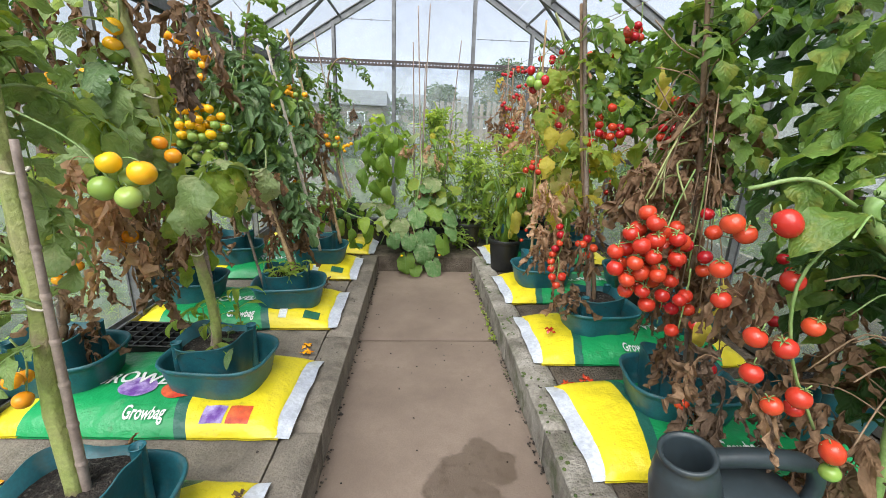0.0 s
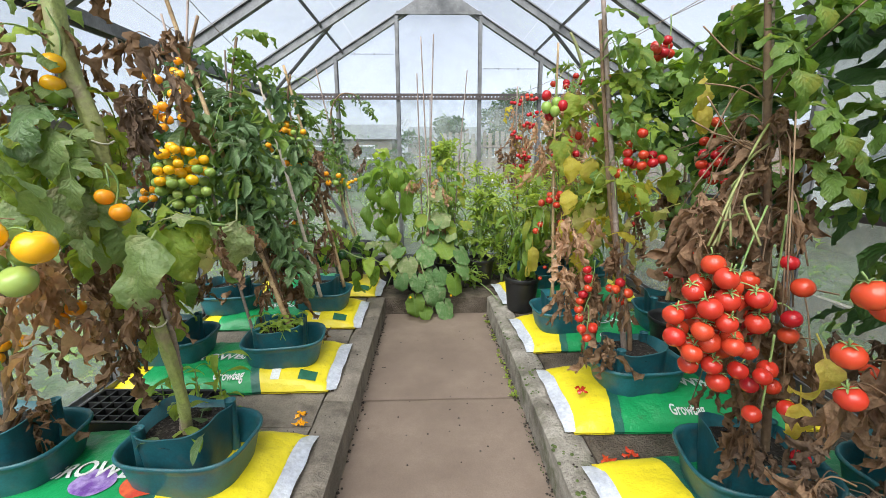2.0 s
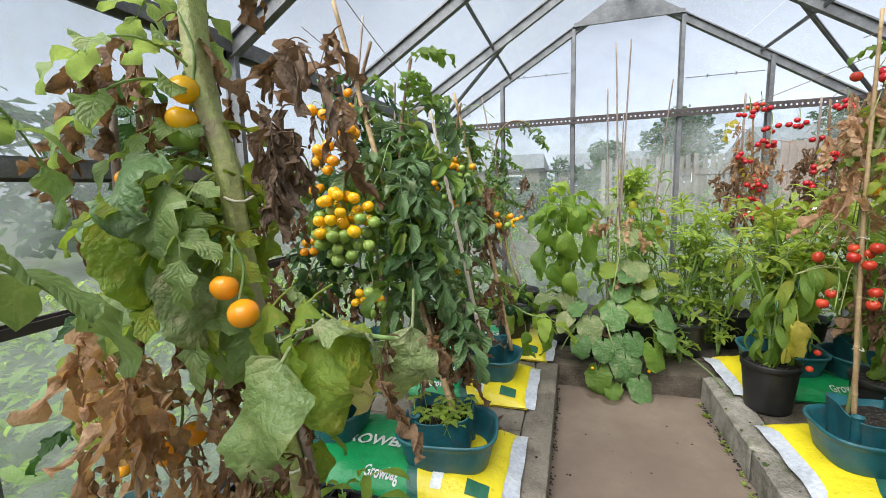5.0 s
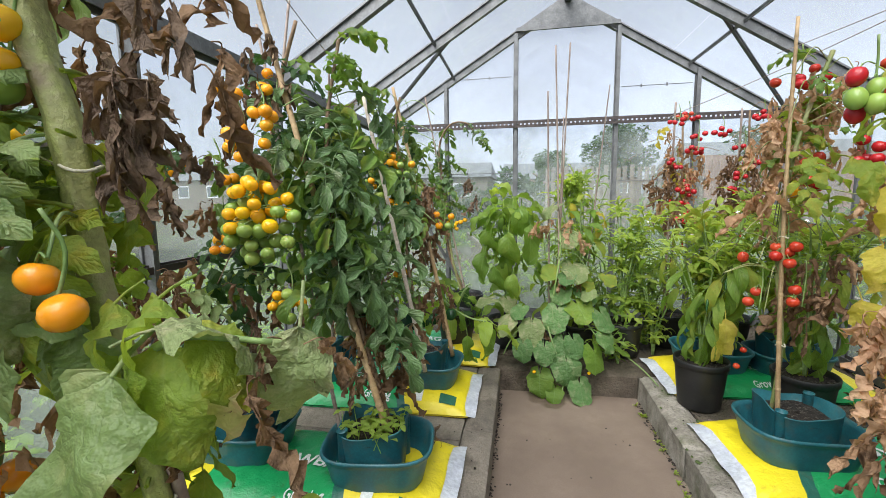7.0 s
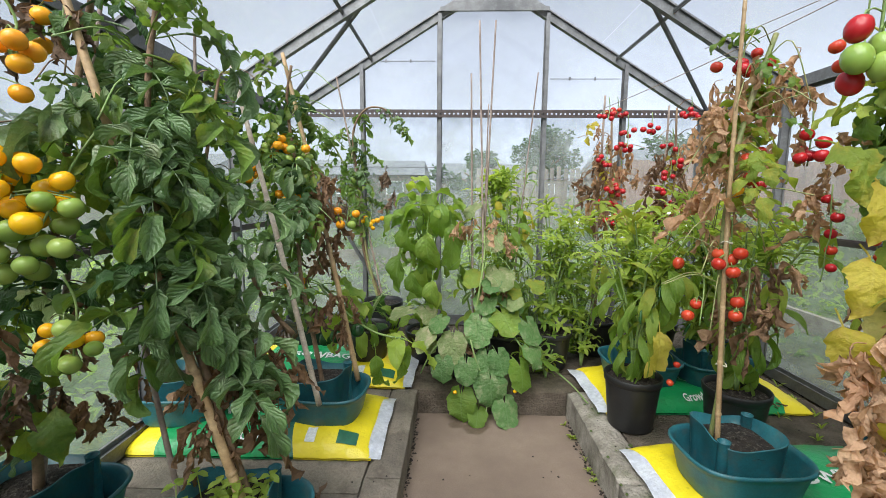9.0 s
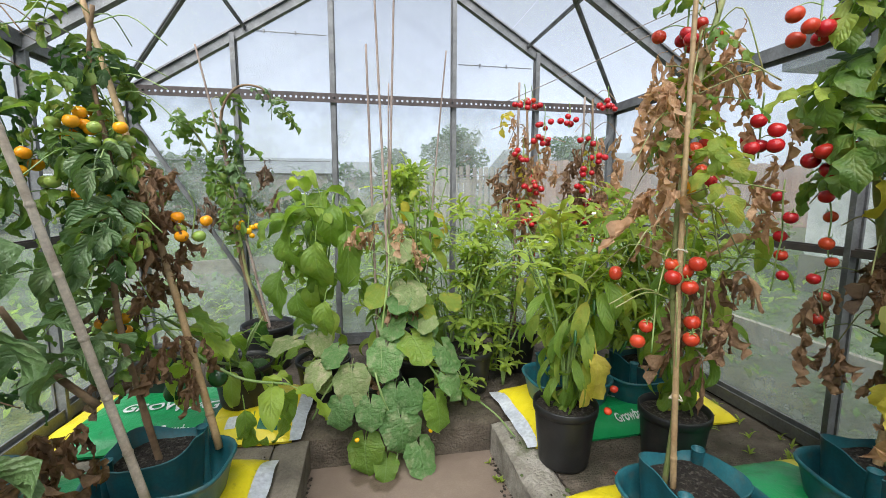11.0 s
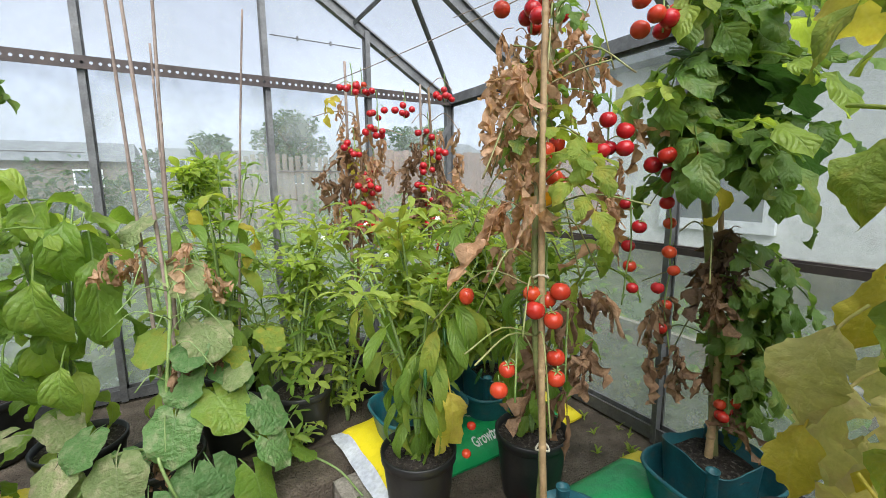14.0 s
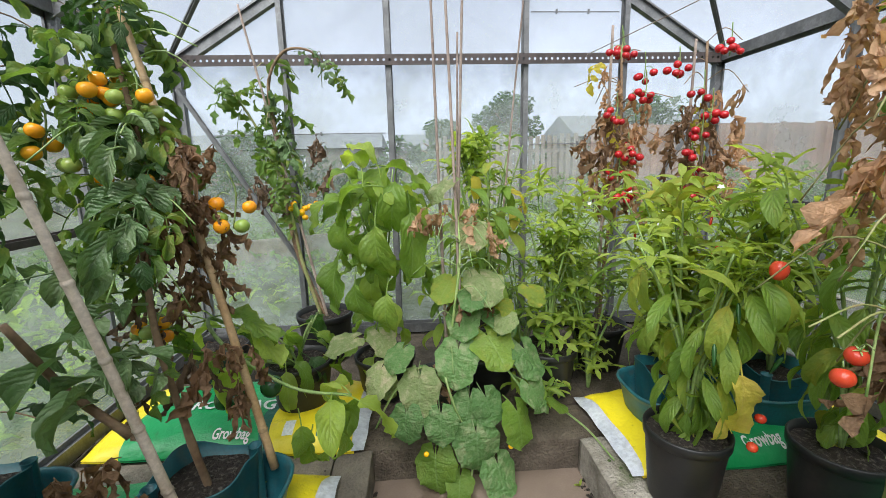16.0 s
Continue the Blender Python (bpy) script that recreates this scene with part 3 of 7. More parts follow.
# apex plate
PZ = 2.19
pl = MB()
hw = (RIDGE - PZ) / slope
pl.add([(XC - hw, YF - 0.035, PZ), (XC + hw, YF - 0.035, PZ), (XC, YF - 0.035, RIDGE), (XC - hw, YF - 0.041, PZ), (XC + hw, YF - 0.041, PZ), (XC, YF - 0.041, RIDGE)],
       [(0, 1, 2), (3, 5, 4), (0, 3, 4, 1), (1, 4, 5, 2), (2, 5, 3, 0)])
pl.box(XC - hw - 0.02, XC + hw + 0.02, YF - 0.045, YF - 0.03, PZ - 0.025, PZ)
put("apex_plate", pl.mesh("apex_plate", "alu", False), frame_ob)
# perforated angle bar across the gable
pb = MB()
pitch, hz, hr = 0.0285, 0.021, 0.0065
nh = int((XR - XL - 0.06) / pitch)
zc, yb_ = 1.54, YF - 0.05
for i in range(nh):
    x = XL + 0.03 + i * pitch
    outer = [(x + pitch * u, yb_, zc + hz * w) for u, w in ((0, -1), (0.5, -1), (1, -1), (1, 0), (1, 1), (0.5, 1), (0, 1), (0, 0))]
    cx = x + pitch / 2
    inner_ring = [(cx + hr * math.cos(a), yb_, zc + hr * math.sin(a)) for a in [radians(225 + 45 * k) for k in range(8)]]
    deep = [(p[0], yb_ + 0.003, p[2]) for p in inner_ring]
    pb.add(outer + inner_ring + deep, [(k, (k + 1) % 8, 8 + (k + 1) % 8, 8 + k) for k in range(8)] + [(8 + k, 8 + (k + 1) % 8, 16 + (k + 1) % 8, 16 + k) for k in range(8)])
pb.box(XL + 0.02, XR - 0.02, yb_, yb_ + 0.035, zc + hz, zc + hz + 0.004)
pb.box(XL + 0.02, XR - 0.02, yb_, yb_ + 0.004, zc - hz - 0.003, zc - hz)
put("perforated_bar", pb.mesh("perforated_bar", "iron", False), frame_ob, None, "dark perforated iron angle bar")

# ---- structure: panes ----
panes = thing("greenhouse_glazing", "slightly dirty clear greenhouse panes in overlapping rows", "glazing", kind="structure")


def pane(pts, material):
    mb = MB()
    p = [Vector(q) for q in pts]
    nrm = (p[1] - p[0]).cross(p[2] - p[0]).normalized() * 0.003
    k = len(p)
    mb.add([q for q in p] + [q + nrm for q in p], [tuple(range(k))[::-1], tuple(range(k, 2 * k))] + [(i, (i + 1) % k, k + (i + 1) % k, k + i) for i in range(k)])
    o = put("pane", mb.mesh("pane", material, False), panes)
    o.visible_shadow = False
    return o


for i in range(len(POSTS) - 1):
    y1, y0 = POSTS[i] - 0.004, POSTS[i + 1] + 0.004
    for x, s in ((XL, -1), (XR, 1)):
        xo = x + s * 0.008
        pane([(xo, y0, 0.17), (xo, y1, 0.17), (xo, y1, 0.83), (xo, y0, 0.83)], "glass_low")
        pane([(xo, y0, 0.85), (xo, y1, 0.85), (xo, y1, EAVE - 0.01), (xo, y0, EAVE - 0.01)], "glass_mid")
        xm = XC + (x - XC) * 0.5
        pane([(x, y0, EAVE + 0.012), (x, y1, EAVE + 0.012), (xm, y1, roof_z(xm) + 0.012), (xm, y0, roof_z(xm) + 0.012)], "glass")
        pane([(xm, y0, roof_z(xm) + 0.018), (xm, y1, roof_z(xm) + 0.018), (XC + s * 0.01, y1, RIDGE + 0.012), (XC + s * 0.01, y0, RIDGE + 0.012)], "glass")
for y, s in ((YF, 1), (YB, -1)):
    xs = [XL, *MULL, XR]
    for i in range(5):
        a, b = xs[i] + 0.004, xs[i + 1] - 0.004
        yo = y + s * 0.008
        cuts = [0.17, 0.83, 1.13, 1.54]
        for z0, z1 in zip(cuts[:-1], cuts[1:]):
            pane([(a, yo, z0), (b, yo, z0), (b, yo, z1 - 0.002), (a, yo, z1 - 0.002)], "glass_low" if z1 < 1 else "glass_mid")
        top = [(a, yo, 1.545), (b, yo, 1.545), (b, yo, roof_z(b))] + ([(XC, yo, RIDGE)] if a < XC < b else []) + [(a, yo, roof_z(a))]
        pane(top, "glass")
# lap clips and joint lines of the upper panes
for x0, x1, z in ((MULL[0], MULL[1], 1.875), (MULL[2], MULL[3], 1.765), (MULL[2], XR - 0.1, 1.13), (XL + 0.1, MULL[1], 1.2)):
    mb = MB().box(x0 + 0.03, x1 - 0.03, YF - 0.003, YF + 0.002, z, z + 0.004)
    for f in (0.3, 0.62):
        mb.box(x0 + (x1 - x0) * f, x0 + (x1 - x0) * f + 0.008, YF - 0.010, YF - 0.002, z - 0.008, z + 0.012)
    put("glazing_lap", mb.mesh("glazing_lap", "alu", False), panes)


# ---- growbags ----
BAG_L, BAG_D, BAG_H = 0.86, 0.43, 0.068


def bag_h(x, y, seed):
    u, v = 2 * x / BAG_L - 1, 2 * y / BAG_D
    e = max(0.0, 1 - abs(u) ** 5) ** 0.5 * max(0.0, 1 - abs(v) ** 3.2) ** 0.55
    w = noise.noise(Vector((x * 9, y * 9, seed))) * 0.014 + noise.noise(Vector((x * 26, y * 26, seed + 5))) * 0.005
    return 0.006 + e * (BAG_H + w)


def drape(mb_rows, seed, lift):
    return [[(x, y, bag_h(x, y, seed) + lift) for x, y in r] for r in mb_rows]


def patch(parent, name, x0, x1, y0, y1, seed, material, label, oval=False, lift=0.003, n=10):
    rows = []
    for j in range(n + 1):
        row = []
        for i in range(n + 1):
            u, v = 2 * i / n - 1, 2 * j / n - 1
            if oval:
                u, v = u * math.sqrt(1 - v * v / 2), v * math.sqrt(1 - u * u / 2)
            row.append(((x0 + x1) / 2 + u * (x1 - x0) / 2, (y0 + y1) / 2 + v * (y1 - y0) / 2))
        rows.append(row)
    return put(name, MB().grid(drape(rows, seed, lift)).mesh(name, material), parent, None, label)


def lettering(text, size, cx, cy, flip, seed, parent, name="lettering", squeeze=0.85):
    """Built-in font text laid over the sack's skin."""
    cu = bpy.data.curves.new(name, "FONT")
    cu.body, cu.size, cu.align_x, cu.align_y, cu.resolution_u, cu.offset = text, size, "CENTER", "CENTER", 3, size * 0.022
    tmp = new("tmp_text", cu)
    me = bpy.data.meshes.new_from_object(tmp.evaluated_get(bpy.context.evaluated_depsgraph_get()))
    bpy.data.objects.remove(tmp)
    bm = bmesh.new()
    bm.from_mesh(me)
    for _ in range(3):
        bmesh.ops.subdivide_edges(bm, edges=[e for e in bm.edges if e.calc_length() > 0.012], cuts=1)
        bmesh.ops.triangulate(bm, faces=[f for f in bm.faces if len(f.verts) > 3])
    for v in bm.verts:
        x, y = cx + flip * v.co.x * squeeze, cy + flip * v.co.y
        v.co = (x, y, bag_h(x, y, seed) + 0.005)
    bm.to_mesh(me)
    bm.free()
    me.materials.clear()
    me.materials.append(MAT["white_print"])
    return put(name, me, parent, None, "white printed lettering")


def growbag(loc, side, seed, art, turn=0.0):
    """A flat compost sack; local x runs from the path end towards the glass, local y across."""
    flip = -1 if side == "west" else 1
    b = thing("growbag", "yellow and green printed plastic growbag lying on the concrete bed", "growbag", (*loc, BENCH + 0.004), (180 if side == "west" else 0) + turn, "growbags on the raised beds")
    nx, ny = 72, 36
    rows, under = [], []
    for j in range(ny + 1):
        y = -BAG_D / 2 + BAG_D * j / ny
        rows.append([(BAG_L * i / nx, y * (1 + 0.02 * noise.noise(Vector((i * 0.2, seed, j * 0.02)))), bag_h(BAG_L * i / nx, y, seed)) for i in range(nx + 1)])
    under = [[(x, y, -0.001) for x, y, z in r] for r in rows]
    sk = MB().grid(rows).grid([r[::-1] for r in under])
    put("sack", sk.mesh("sack", "bag_left" if side == "west" else "bag_right"), b)
    seal = []
    for k in range(5):
        seal.append([(-0.033 + 0.012 * k + 0.0015 * math.sin(t * 13 + k), -BAG_D / 2 * 0.99 + BAG_D * 0.99 * t,
                      0.006 + (0.030 if k == 4 else 0.012 + 0.004 * k) * (1 - abs(2 * t - 1) ** 4) + 0.003 * math.sin(t * 19 + seed) * (1 - k / 5)) for t in [q / 40 for q in range(41)]])
    put("seal", MB().grid(seal).mesh("seal", "seal"), b, None, "white crimped end seal")
    lettering("Growbag", 0.052, 0.40, 0.172 if side == "west" else -0.172, flip, seed, b, "lettering", 0.62)
    lettering("GROWBAG", 0.078, 0.47, -0.035 * flip, flip, seed, b, "title_lettering")
    if art == "flowers":
        patch(b, "flower_print", 0.42, 0.53, 0.075 - 0.045, 0.075 + 0.045, seed, "print_purple", "purple flower picture", True)
        patch(b, "fruit_print", 0.28, 0.40, 0.075 - 0.045, 0.075 + 0.045, seed, "print_red", "red tomato picture", True)
        for x, mt, lb in ((0.20, "print_purple", "purple flower picture"), (0.125, "print_red", "red tomato picture")):
            patch(b, "flower_print" if "pur" in lb else "fruit_print", x - 0.033, x + 0.033, 0.14, 0.195, seed, mt, lb, False)
    elif art == "badge":
        patch(b, "badge_print", 0.055, 0.125, 0.135, 0.185, seed, "print_dark", "dark green badge")
        patch(b, "barcode_print", 0.20, 0.235, 0.13, 0.185, seed, "white_print", "white barcode panel")
    else:
        patch(b, "badge_print", 0.32, 0.46, -0.02, 0.05, seed, "print_dark", "dark green oval badge", True, 0.006)
    return b


for i, (y, art, turn) in enumerate(((0.845, "flowers", 0.5), (1.435, "flowers", -1.5), (2.14, "badge", 1.0), (2.78, "badge", 0.5), (3.31, "badge", -2.0))):
    growbag((0.045 + (0.06 if i == 4 else 0), y), "west", 3.3 * i + 1, art, turn)
for i, (y, turn) in enumerate(((0.64, 0), (1.26, 1.0), (1.84, -1.0), (2.445, 1.5), (3.12, 2.0))):
    growbag((0.945, y), "east", 2.7 * i + 40, "plain", turn)


# ---- pots ----
def rounded(a, sx, sy, pw=3.4):
    c, s = math.cos(a), math.sin(a)
    r = (abs(c) ** pw + abs(s) ** pw) ** (-1 / pw)
    return c * r * sx, s * r * sy


POTS = {}


def grow_pot(loc, rz=0, soil=True):
    """Teal double pot: a wide water tray with a tall inner ring that holds the soil."""
    if not POTS:
        tray = MB()
        prof = [(0.0, 0.004), (0.80, 0.004), (0.83, 0.012), (0.885, 0.05), (0.94, 0.088), (0.97, 0.102), (1.0, 0.104), (1.015, 0.110), (1.0, 0.117), (0.965, 0.115),
                (0.93, 0.100), (0.88, 0.05), (0.80, 0.014), (0.0, 0.012)]
        tray.lathe(prof, 44, None, lambda a: rounded(a, 0.168, 0.135))
        POTS["tray"] = tray.mesh("outer_tray", "teal")
        ring = MB()
        rows = []
        for r, z, w in ((0.86, 0.012, 0), (0.93, 0.08, 0), (1.0, 0.172, 1), (1.015, 0.174, 1), (0.985, 0.176, 1), (0.90, 0.08, 0), (0.85, 0.02, 0)):
            row = []
            for s in range(48):
                a = 2 * math.pi * s / 48
                x, y = rounded(a, 0.102, 0.098, 3.0)
                pinch = 1 - 0.05 * math.cos(4 * a)
                row.append((r * x * pinch, r * y * pinch, z + w * 0.012 * math.cos(2 * a + 0.6)))
            rows.append(row)
        ring.grid(rows, None, None, True)
        POTS["ring"] = ring.mesh("inner_pot", "teal")
        tb = MB()
        tb.lathe([(0.014, 0.01), (0.015, 0.178), (0.0165, 0.180), (0.0165, 0.176), (0.012, 0.177), (0.011, 0.02)], 14)
        POTS["tube"] = tb.mesh("corner_tube", "teal")
        so = MB()
        so.grid([[(0.093 * k / 6 * rounded(2 * math.pi * s / 24, 1, 1, 3)[0], 0.093 * k / 6 * rounded(2 * math.pi * s / 24, 1, 1, 3)[1],
                   0.138 + 0.008 * noise.noise(Vector((k * 3.1, s * 1.7, 2))) + 0.006 * (1 - k / 6)) for s in range(24)] for k in range(7)], None, None, True)
        POTS["soil"] = so.mesh("soil", "soil")
    p = thing("grow_pot", "teal plastic grow pot with inner ring in a wide water tray", "plant pot", loc, rz, "teal grow pots on the growbags")
    put("outer_tray", POTS["tray"], p)
    put("inner_pot", POTS["ring"], p, pose(-0.012, 0.0, 0))
    for x, y in ((0.072, 0.072), (-0.094, -0.07)):
        put("corner_tube", POTS["tube"], p, pose(x, y, 0))
    put("soil", POTS["soil"], p, pose(-0.012, 0, 0), "dark potting compost with pale grit")
    return p


ZB = BENCH + 0.058
for x, y, rz in ((-0.21, 0.86, 4), (-0.20, 1.44, -6), (-0.70, 1.45, 3), (-0.17, 2.11, 8), (-0.66, 2.15, 0), (-0.17, 2.77, -4), (-0.68, 2.75, 5),
                 (1.27, 1.29, -10), (1.66, 1.22, 6), (1.24, 1.85, 3), (1.64, 1.86, 0), (1.15, 2.42, 2), (1.68, 2.39, -12), (1.17, 3.13, 0), (1.50, 3.12, 5)):
    grow_pot((x, y, ZB - (0.002 if y < 3 else 0.005)), rz)


def black_pot(loc, r=0.105, h=0.21, soil=True, lean=0.0, name="black_pot"):
    p = thing("plant_pot", "round black plastic pot filled with dark compost" if soil else "empty round black plastic pot with a thick rim", "plant pot", loc, 0, "black pots")
    mb = MB()
    mb.lathe([(0.0, 0.002), (0.76 * r, 0.002), (0.78 * r, 0.008), (0.95 * r, h * 0.86), (0.955 * r, h * 0.87), (1.0 * r, h * 0.875), (1.015 * r, h * 0.99), (1.0 * r, h), (0.955 * r, h),
              (0.93 * r, h * 0.86), (0.74 * r, 0.012), (0.0, 0.012)], 36)
    put("shell", mb.mesh("pot_shell", "black_plastic"), p)
    if soil:
        so = MB()
        so.grid([[(0.94 * r * k / 6 * math.cos(2 * math.pi * s / 24), 0.94 * r * k / 6 * math.sin(2 * math.pi * s / 24),
                   h * 0.88 + 0.01 * noise.noise(Vector((k * 2.1, s * 1.3, loc[0] * 9))) + 0.008 * (1 - k / 6)) for s in range(24)] for k in range(7)], None, None, True)
        put("soil", so.mesh("soil", "soil"), p, None, "dark potting compost with pale grit")
    return p


black_pot((1.02, 2.84, BENCH), 0.105, 0.21)
black_pot((1.35, 2.74, BENCH), 0.108, 0.21)
black_pot((1.57, 2.14, BENCH + 0.05), 0.118, 0.16, False)
black_pot((-0.13, 3.84, BENCH), 0.13, 0.23)
black_pot((-0.11, 3.32, BENCH + 0.07), 0.115, 0.165)
black_pot((-0.50, 3.55, BENCH), 0.12, 0.21)
black_pot((0.39, 3.29, BENCH), 0.12, 0.15)
black_pot((0.18, 3.47, BENCH), 0.12, 0.17)
black_pot((0.60, 3.46, BENCH), 0.11, 0.16)
black_pot((0.83, 3.42, BENCH), 0.11, 0.19)
black_pot((0.62, 3.72, BENCH), 0.12, 0.2)
black_pot((1.12, 3.62, BENCH), 0.12, 0.2)
black_pot((1.44, 3.58, BENCH), 0.12, 0.2)


# ---- seed tray, watering can, canes ----
st = thing("seed_tray", "black plastic seed tray divided into small square cells", "seed tray", (-0.56, 1.78, BENCH), -3)
mb = MB()
W, D = 0.46, 0.20
mb.box(-W / 2, W / 2, -D / 2, D / 2, 0.001, 0.006)
for i in range(11):
    x = -W / 2 + W * i / 10
    mb.box(x - 0.003, x + 0.003, -D / 2, D / 2, 0.006, 0.052)
for j in range(6):
    y = -D / 2 + D * j / 5
    mb.box(-W / 2 + 0.003, W / 2 - 0.003, y - 0.003, y + 0.003, 0.006, 0.050)
put("cell_grid", mb.mesh("cell_grid", "black_plastic", False), st)
put("rim", MB().tube([(-W / 2, -D / 2, 0.052), (W / 2, -D / 2, 0.052), (W / 2, D / 2, 0.052), (-W / 2, D / 2, 0.052), (-W / 2, -D / 2, 0.052)], 0.005, 6).mesh("rim", "black_plastic"), st)

can = thing("watering_can", "dark green-grey plastic watering can with wide filler neck and loop handle", "watering can", (1.11, 0.84, BENCH), -6)
mb = MB()
mb.lathe([(0.0, 0.0), (0.095, 0.0), (0.104, 0.008), (0.110, 0.10), (0.106, 0.17), (0.09, 0.205), (0.04, 0.218), (0.0, 0.22)], 32, None, lambda a: rounded(a, 1.25, 0.95, 2.6))
put("body", mb.mesh("body", "can_plastic"), can)
mb = MB()
mb.lathe([(0.066, 0.0), (0.068, 0.06), (0.064, 0.075), (0.064, 0.085), (0.057, 0.115), (0.050, 0.124), (0.050, 0.134), (0.054, 0.137), (0.054, 0.146), (0.048, 0.148), (0.043, 0.138), (0.045, 0.0)], 32, pose(-0.105, -0.01, 0.155, 6, -10, 0))
put("filler_neck", mb.mesh("filler_neck", "can_plastic"), can)
mb = MB()
mb.tube(smooth_line([(-0.075, 0, 0.262), (0.0, 0, 0.272), (0.08, 0, 0.272), (0.135, 0, 0.262), (0.156, 0, 0.225), (0.150, 0, 0.17), (0.11, 0, 0.13)], 5), [0.02 if i < 14 else 0.016 for i in range(31)], 12)
put("handle", mb.mesh("handle", "can_plastic"), can)
mb = MB()
mb.tube(smooth_line([(0.06, 0.03, 0.05), (0.16, 0.06, 0.12), (0.24, 0.08, 0.22)], 5), [0.024] * 6 + [0.017] * 5, 10)
put("spout", mb.mesh("spout", "can_plastic"), can)


def cane(p0, p1, r=0.006, material="bamboo", seed=0, bend=0.01):
    """A bamboo cane with swollen nodes, pushed into the soil."""
    rng = random.Random(seed)
    p0, p1 = Vector(p0), Vector(p1)
    n = 24
    off = Vector((rng.uniform(-bend, bend), rng.uniform(-bend, bend), 0))
    pts = [p0.lerp(p1, i / n) + off * math.sin(i / n * math.pi) - p0 for i in range(n + 1)]
    rad = [r * (1 - 0.35 * i / n) for i in range(n + 1)]
    grey = material == "bamboo_grey"
    ob = thing("bamboo_cane", "slender weathered bamboo cane standing in a pot" if grey else "straw-coloured bamboo cane standing in a pot", "cane", tuple(p0), 0, "bamboo canes")
    put("culm", MB().tube(pts, rad, 8).mesh("culm", material), ob)
    step = rng.choice((3, 4))
    for i in range(2 + seed % 2, n, step):
        a, c = pts[i], pts[i + 1]
        d = (c - a).normalized() * 0.006
        put("node", MB().tube([a - d, a - d * 0.3, a + d * 0.3, a + d], [rad[i] * 1.0, rad[i] * 1.17, rad[i] * 1.17, rad[i] * 1.0], 8, False).mesh("cane_node", material), ob)
    return ob


cane((-0.20, 0.865, 0.3), (-0.175, 0.86, 0.99), 0.009, "bamboo_grey", 1)
cane((-0.21, 1.42, 0.3), (-0.18, 1.36, 0.78), 0.011, "bamboo_grey", 2)
cane((-0.69, 1.45, 0.3), (-0.58, 1.43, 1.25), 0.011, "bamboo_grey", 3)
cane((-0.13, 2.10, 0.3), (-0.50, 2.10, 1.68), 0.011, "bamboo", 4)
cane((-0.14, 2.62, 0.3), (-0.33, 2.50, 1.42), 0.010, "bamboo_pale", 5)
cane((-0.06, 2.86, 0.28), (-0.34, 2.92, 1.55), 0.011, "bamboo", 6)
cane((-0.62, 2.75, 0.3), (-0.60, 2.80, 1.6), 0.008, "bamboo_grey", 7)
cane((-0.11, 3.83, 0.3), (-0.40, 3.88, 1.72), 0.007, "bamboo_grey", 8)
cane((0.42, 3.30, 0.27), (0.39, 3.30, 1.58), 0.0062, "bamboo_grey", 9)
cane((0.47, 3.22, 0.27), (0.42, 3.22, 1.78), 0.0058, "bamboo_grey", 10)
cane((0.45, 3.32, 0.27), (0.50, 3.32, 1.82), 0.0058, "bamboo_grey", 11)
cane((0.46, 3.35, 0.27), (0.475, 3.33, 1.45), 0.0045, "bamboo_grey", 12)
cane((0.63, 3.55, 0.27), (0.735, 3.50, 1.64), 0.0048, "bamboo_grey", 13)
cane((1.09, 2.42, 0.3), (1.05, 2.42, 1.55), 0.0075, "bamboo", 14)
cane((1.67, 2.40, 0.3), (1.72, 2.45, 1.0), 0.011, "bamboo", 15)
cane((1.20, 1.85, 0.3), (1.02, 1.85, 1.55), 0.011, "bamboo_grey", 16)
cane((1.30, 1.30, 0.3), (1.13, 1.30, 1.52), 0.012, "bamboo_grey", 17)
cane((1.62, 1.85, 0.3), (1.40, 1.78, 1.50), 0.010, "bamboo_grey", 18)
cane((1.10, 3.60, 0.3), (1.11, 3.60, 1.55), 0.008, "bamboo_grey", 19)
cane((1.42, 3.58, 0.3), (1.45, 3.60, 1.50), 0.008, "bamboo_grey", 20)
cane((-0.30, 2.14, 0.22), (-0.62, 2.30, 1.62), 0.007, "bamboo_grey", 21)
cane((-0.66, 2.15, 0.3), (-0.55, 2.4, 1.75), 0.007, "bamboo_grey", 22)


for k, (a, c) in enumerate((((1.02, 3.62, 1.45), (1.62, 2.0, 1.70)), ((-0.62, 2.1, 1.62), (-0.70, 3.9, 1.50)), ((-0.35, 1.5, 1.72), (-0.60, 3.2, 1.60)), ((1.62, 1.3, 1.66), (1.50, 3.4, 1.72)))):
    a, c = Vector(a), Vector(c)
    pts = [a.lerp(c, i / 10) - Vector((0, 0, 0.03 * math.sin(math.pi * i / 10))) - a for i in range(11)]
    ob = new("twine", MB().tube(pts, 0.0016, 5).mesh("twine", "bamboo_grey"))
    ob.matrix_basis = pose(*a)
    tagged(ob, "thin grey twine strung below the roof bars", "twine", "support strings")


# ---- leaves and fruit: shared meshes ----
LIB = {}


def ovate(v):
    return (v ** 0.55) * ((1 - v) ** 0.75) * 1.75


def heart(v):
    return (v ** 0.35) * ((1 - v) ** 0.6) * 1.45


def lance(v):
    return (v ** 0.8) * ((1 - v) ** 0.9) * 2.1


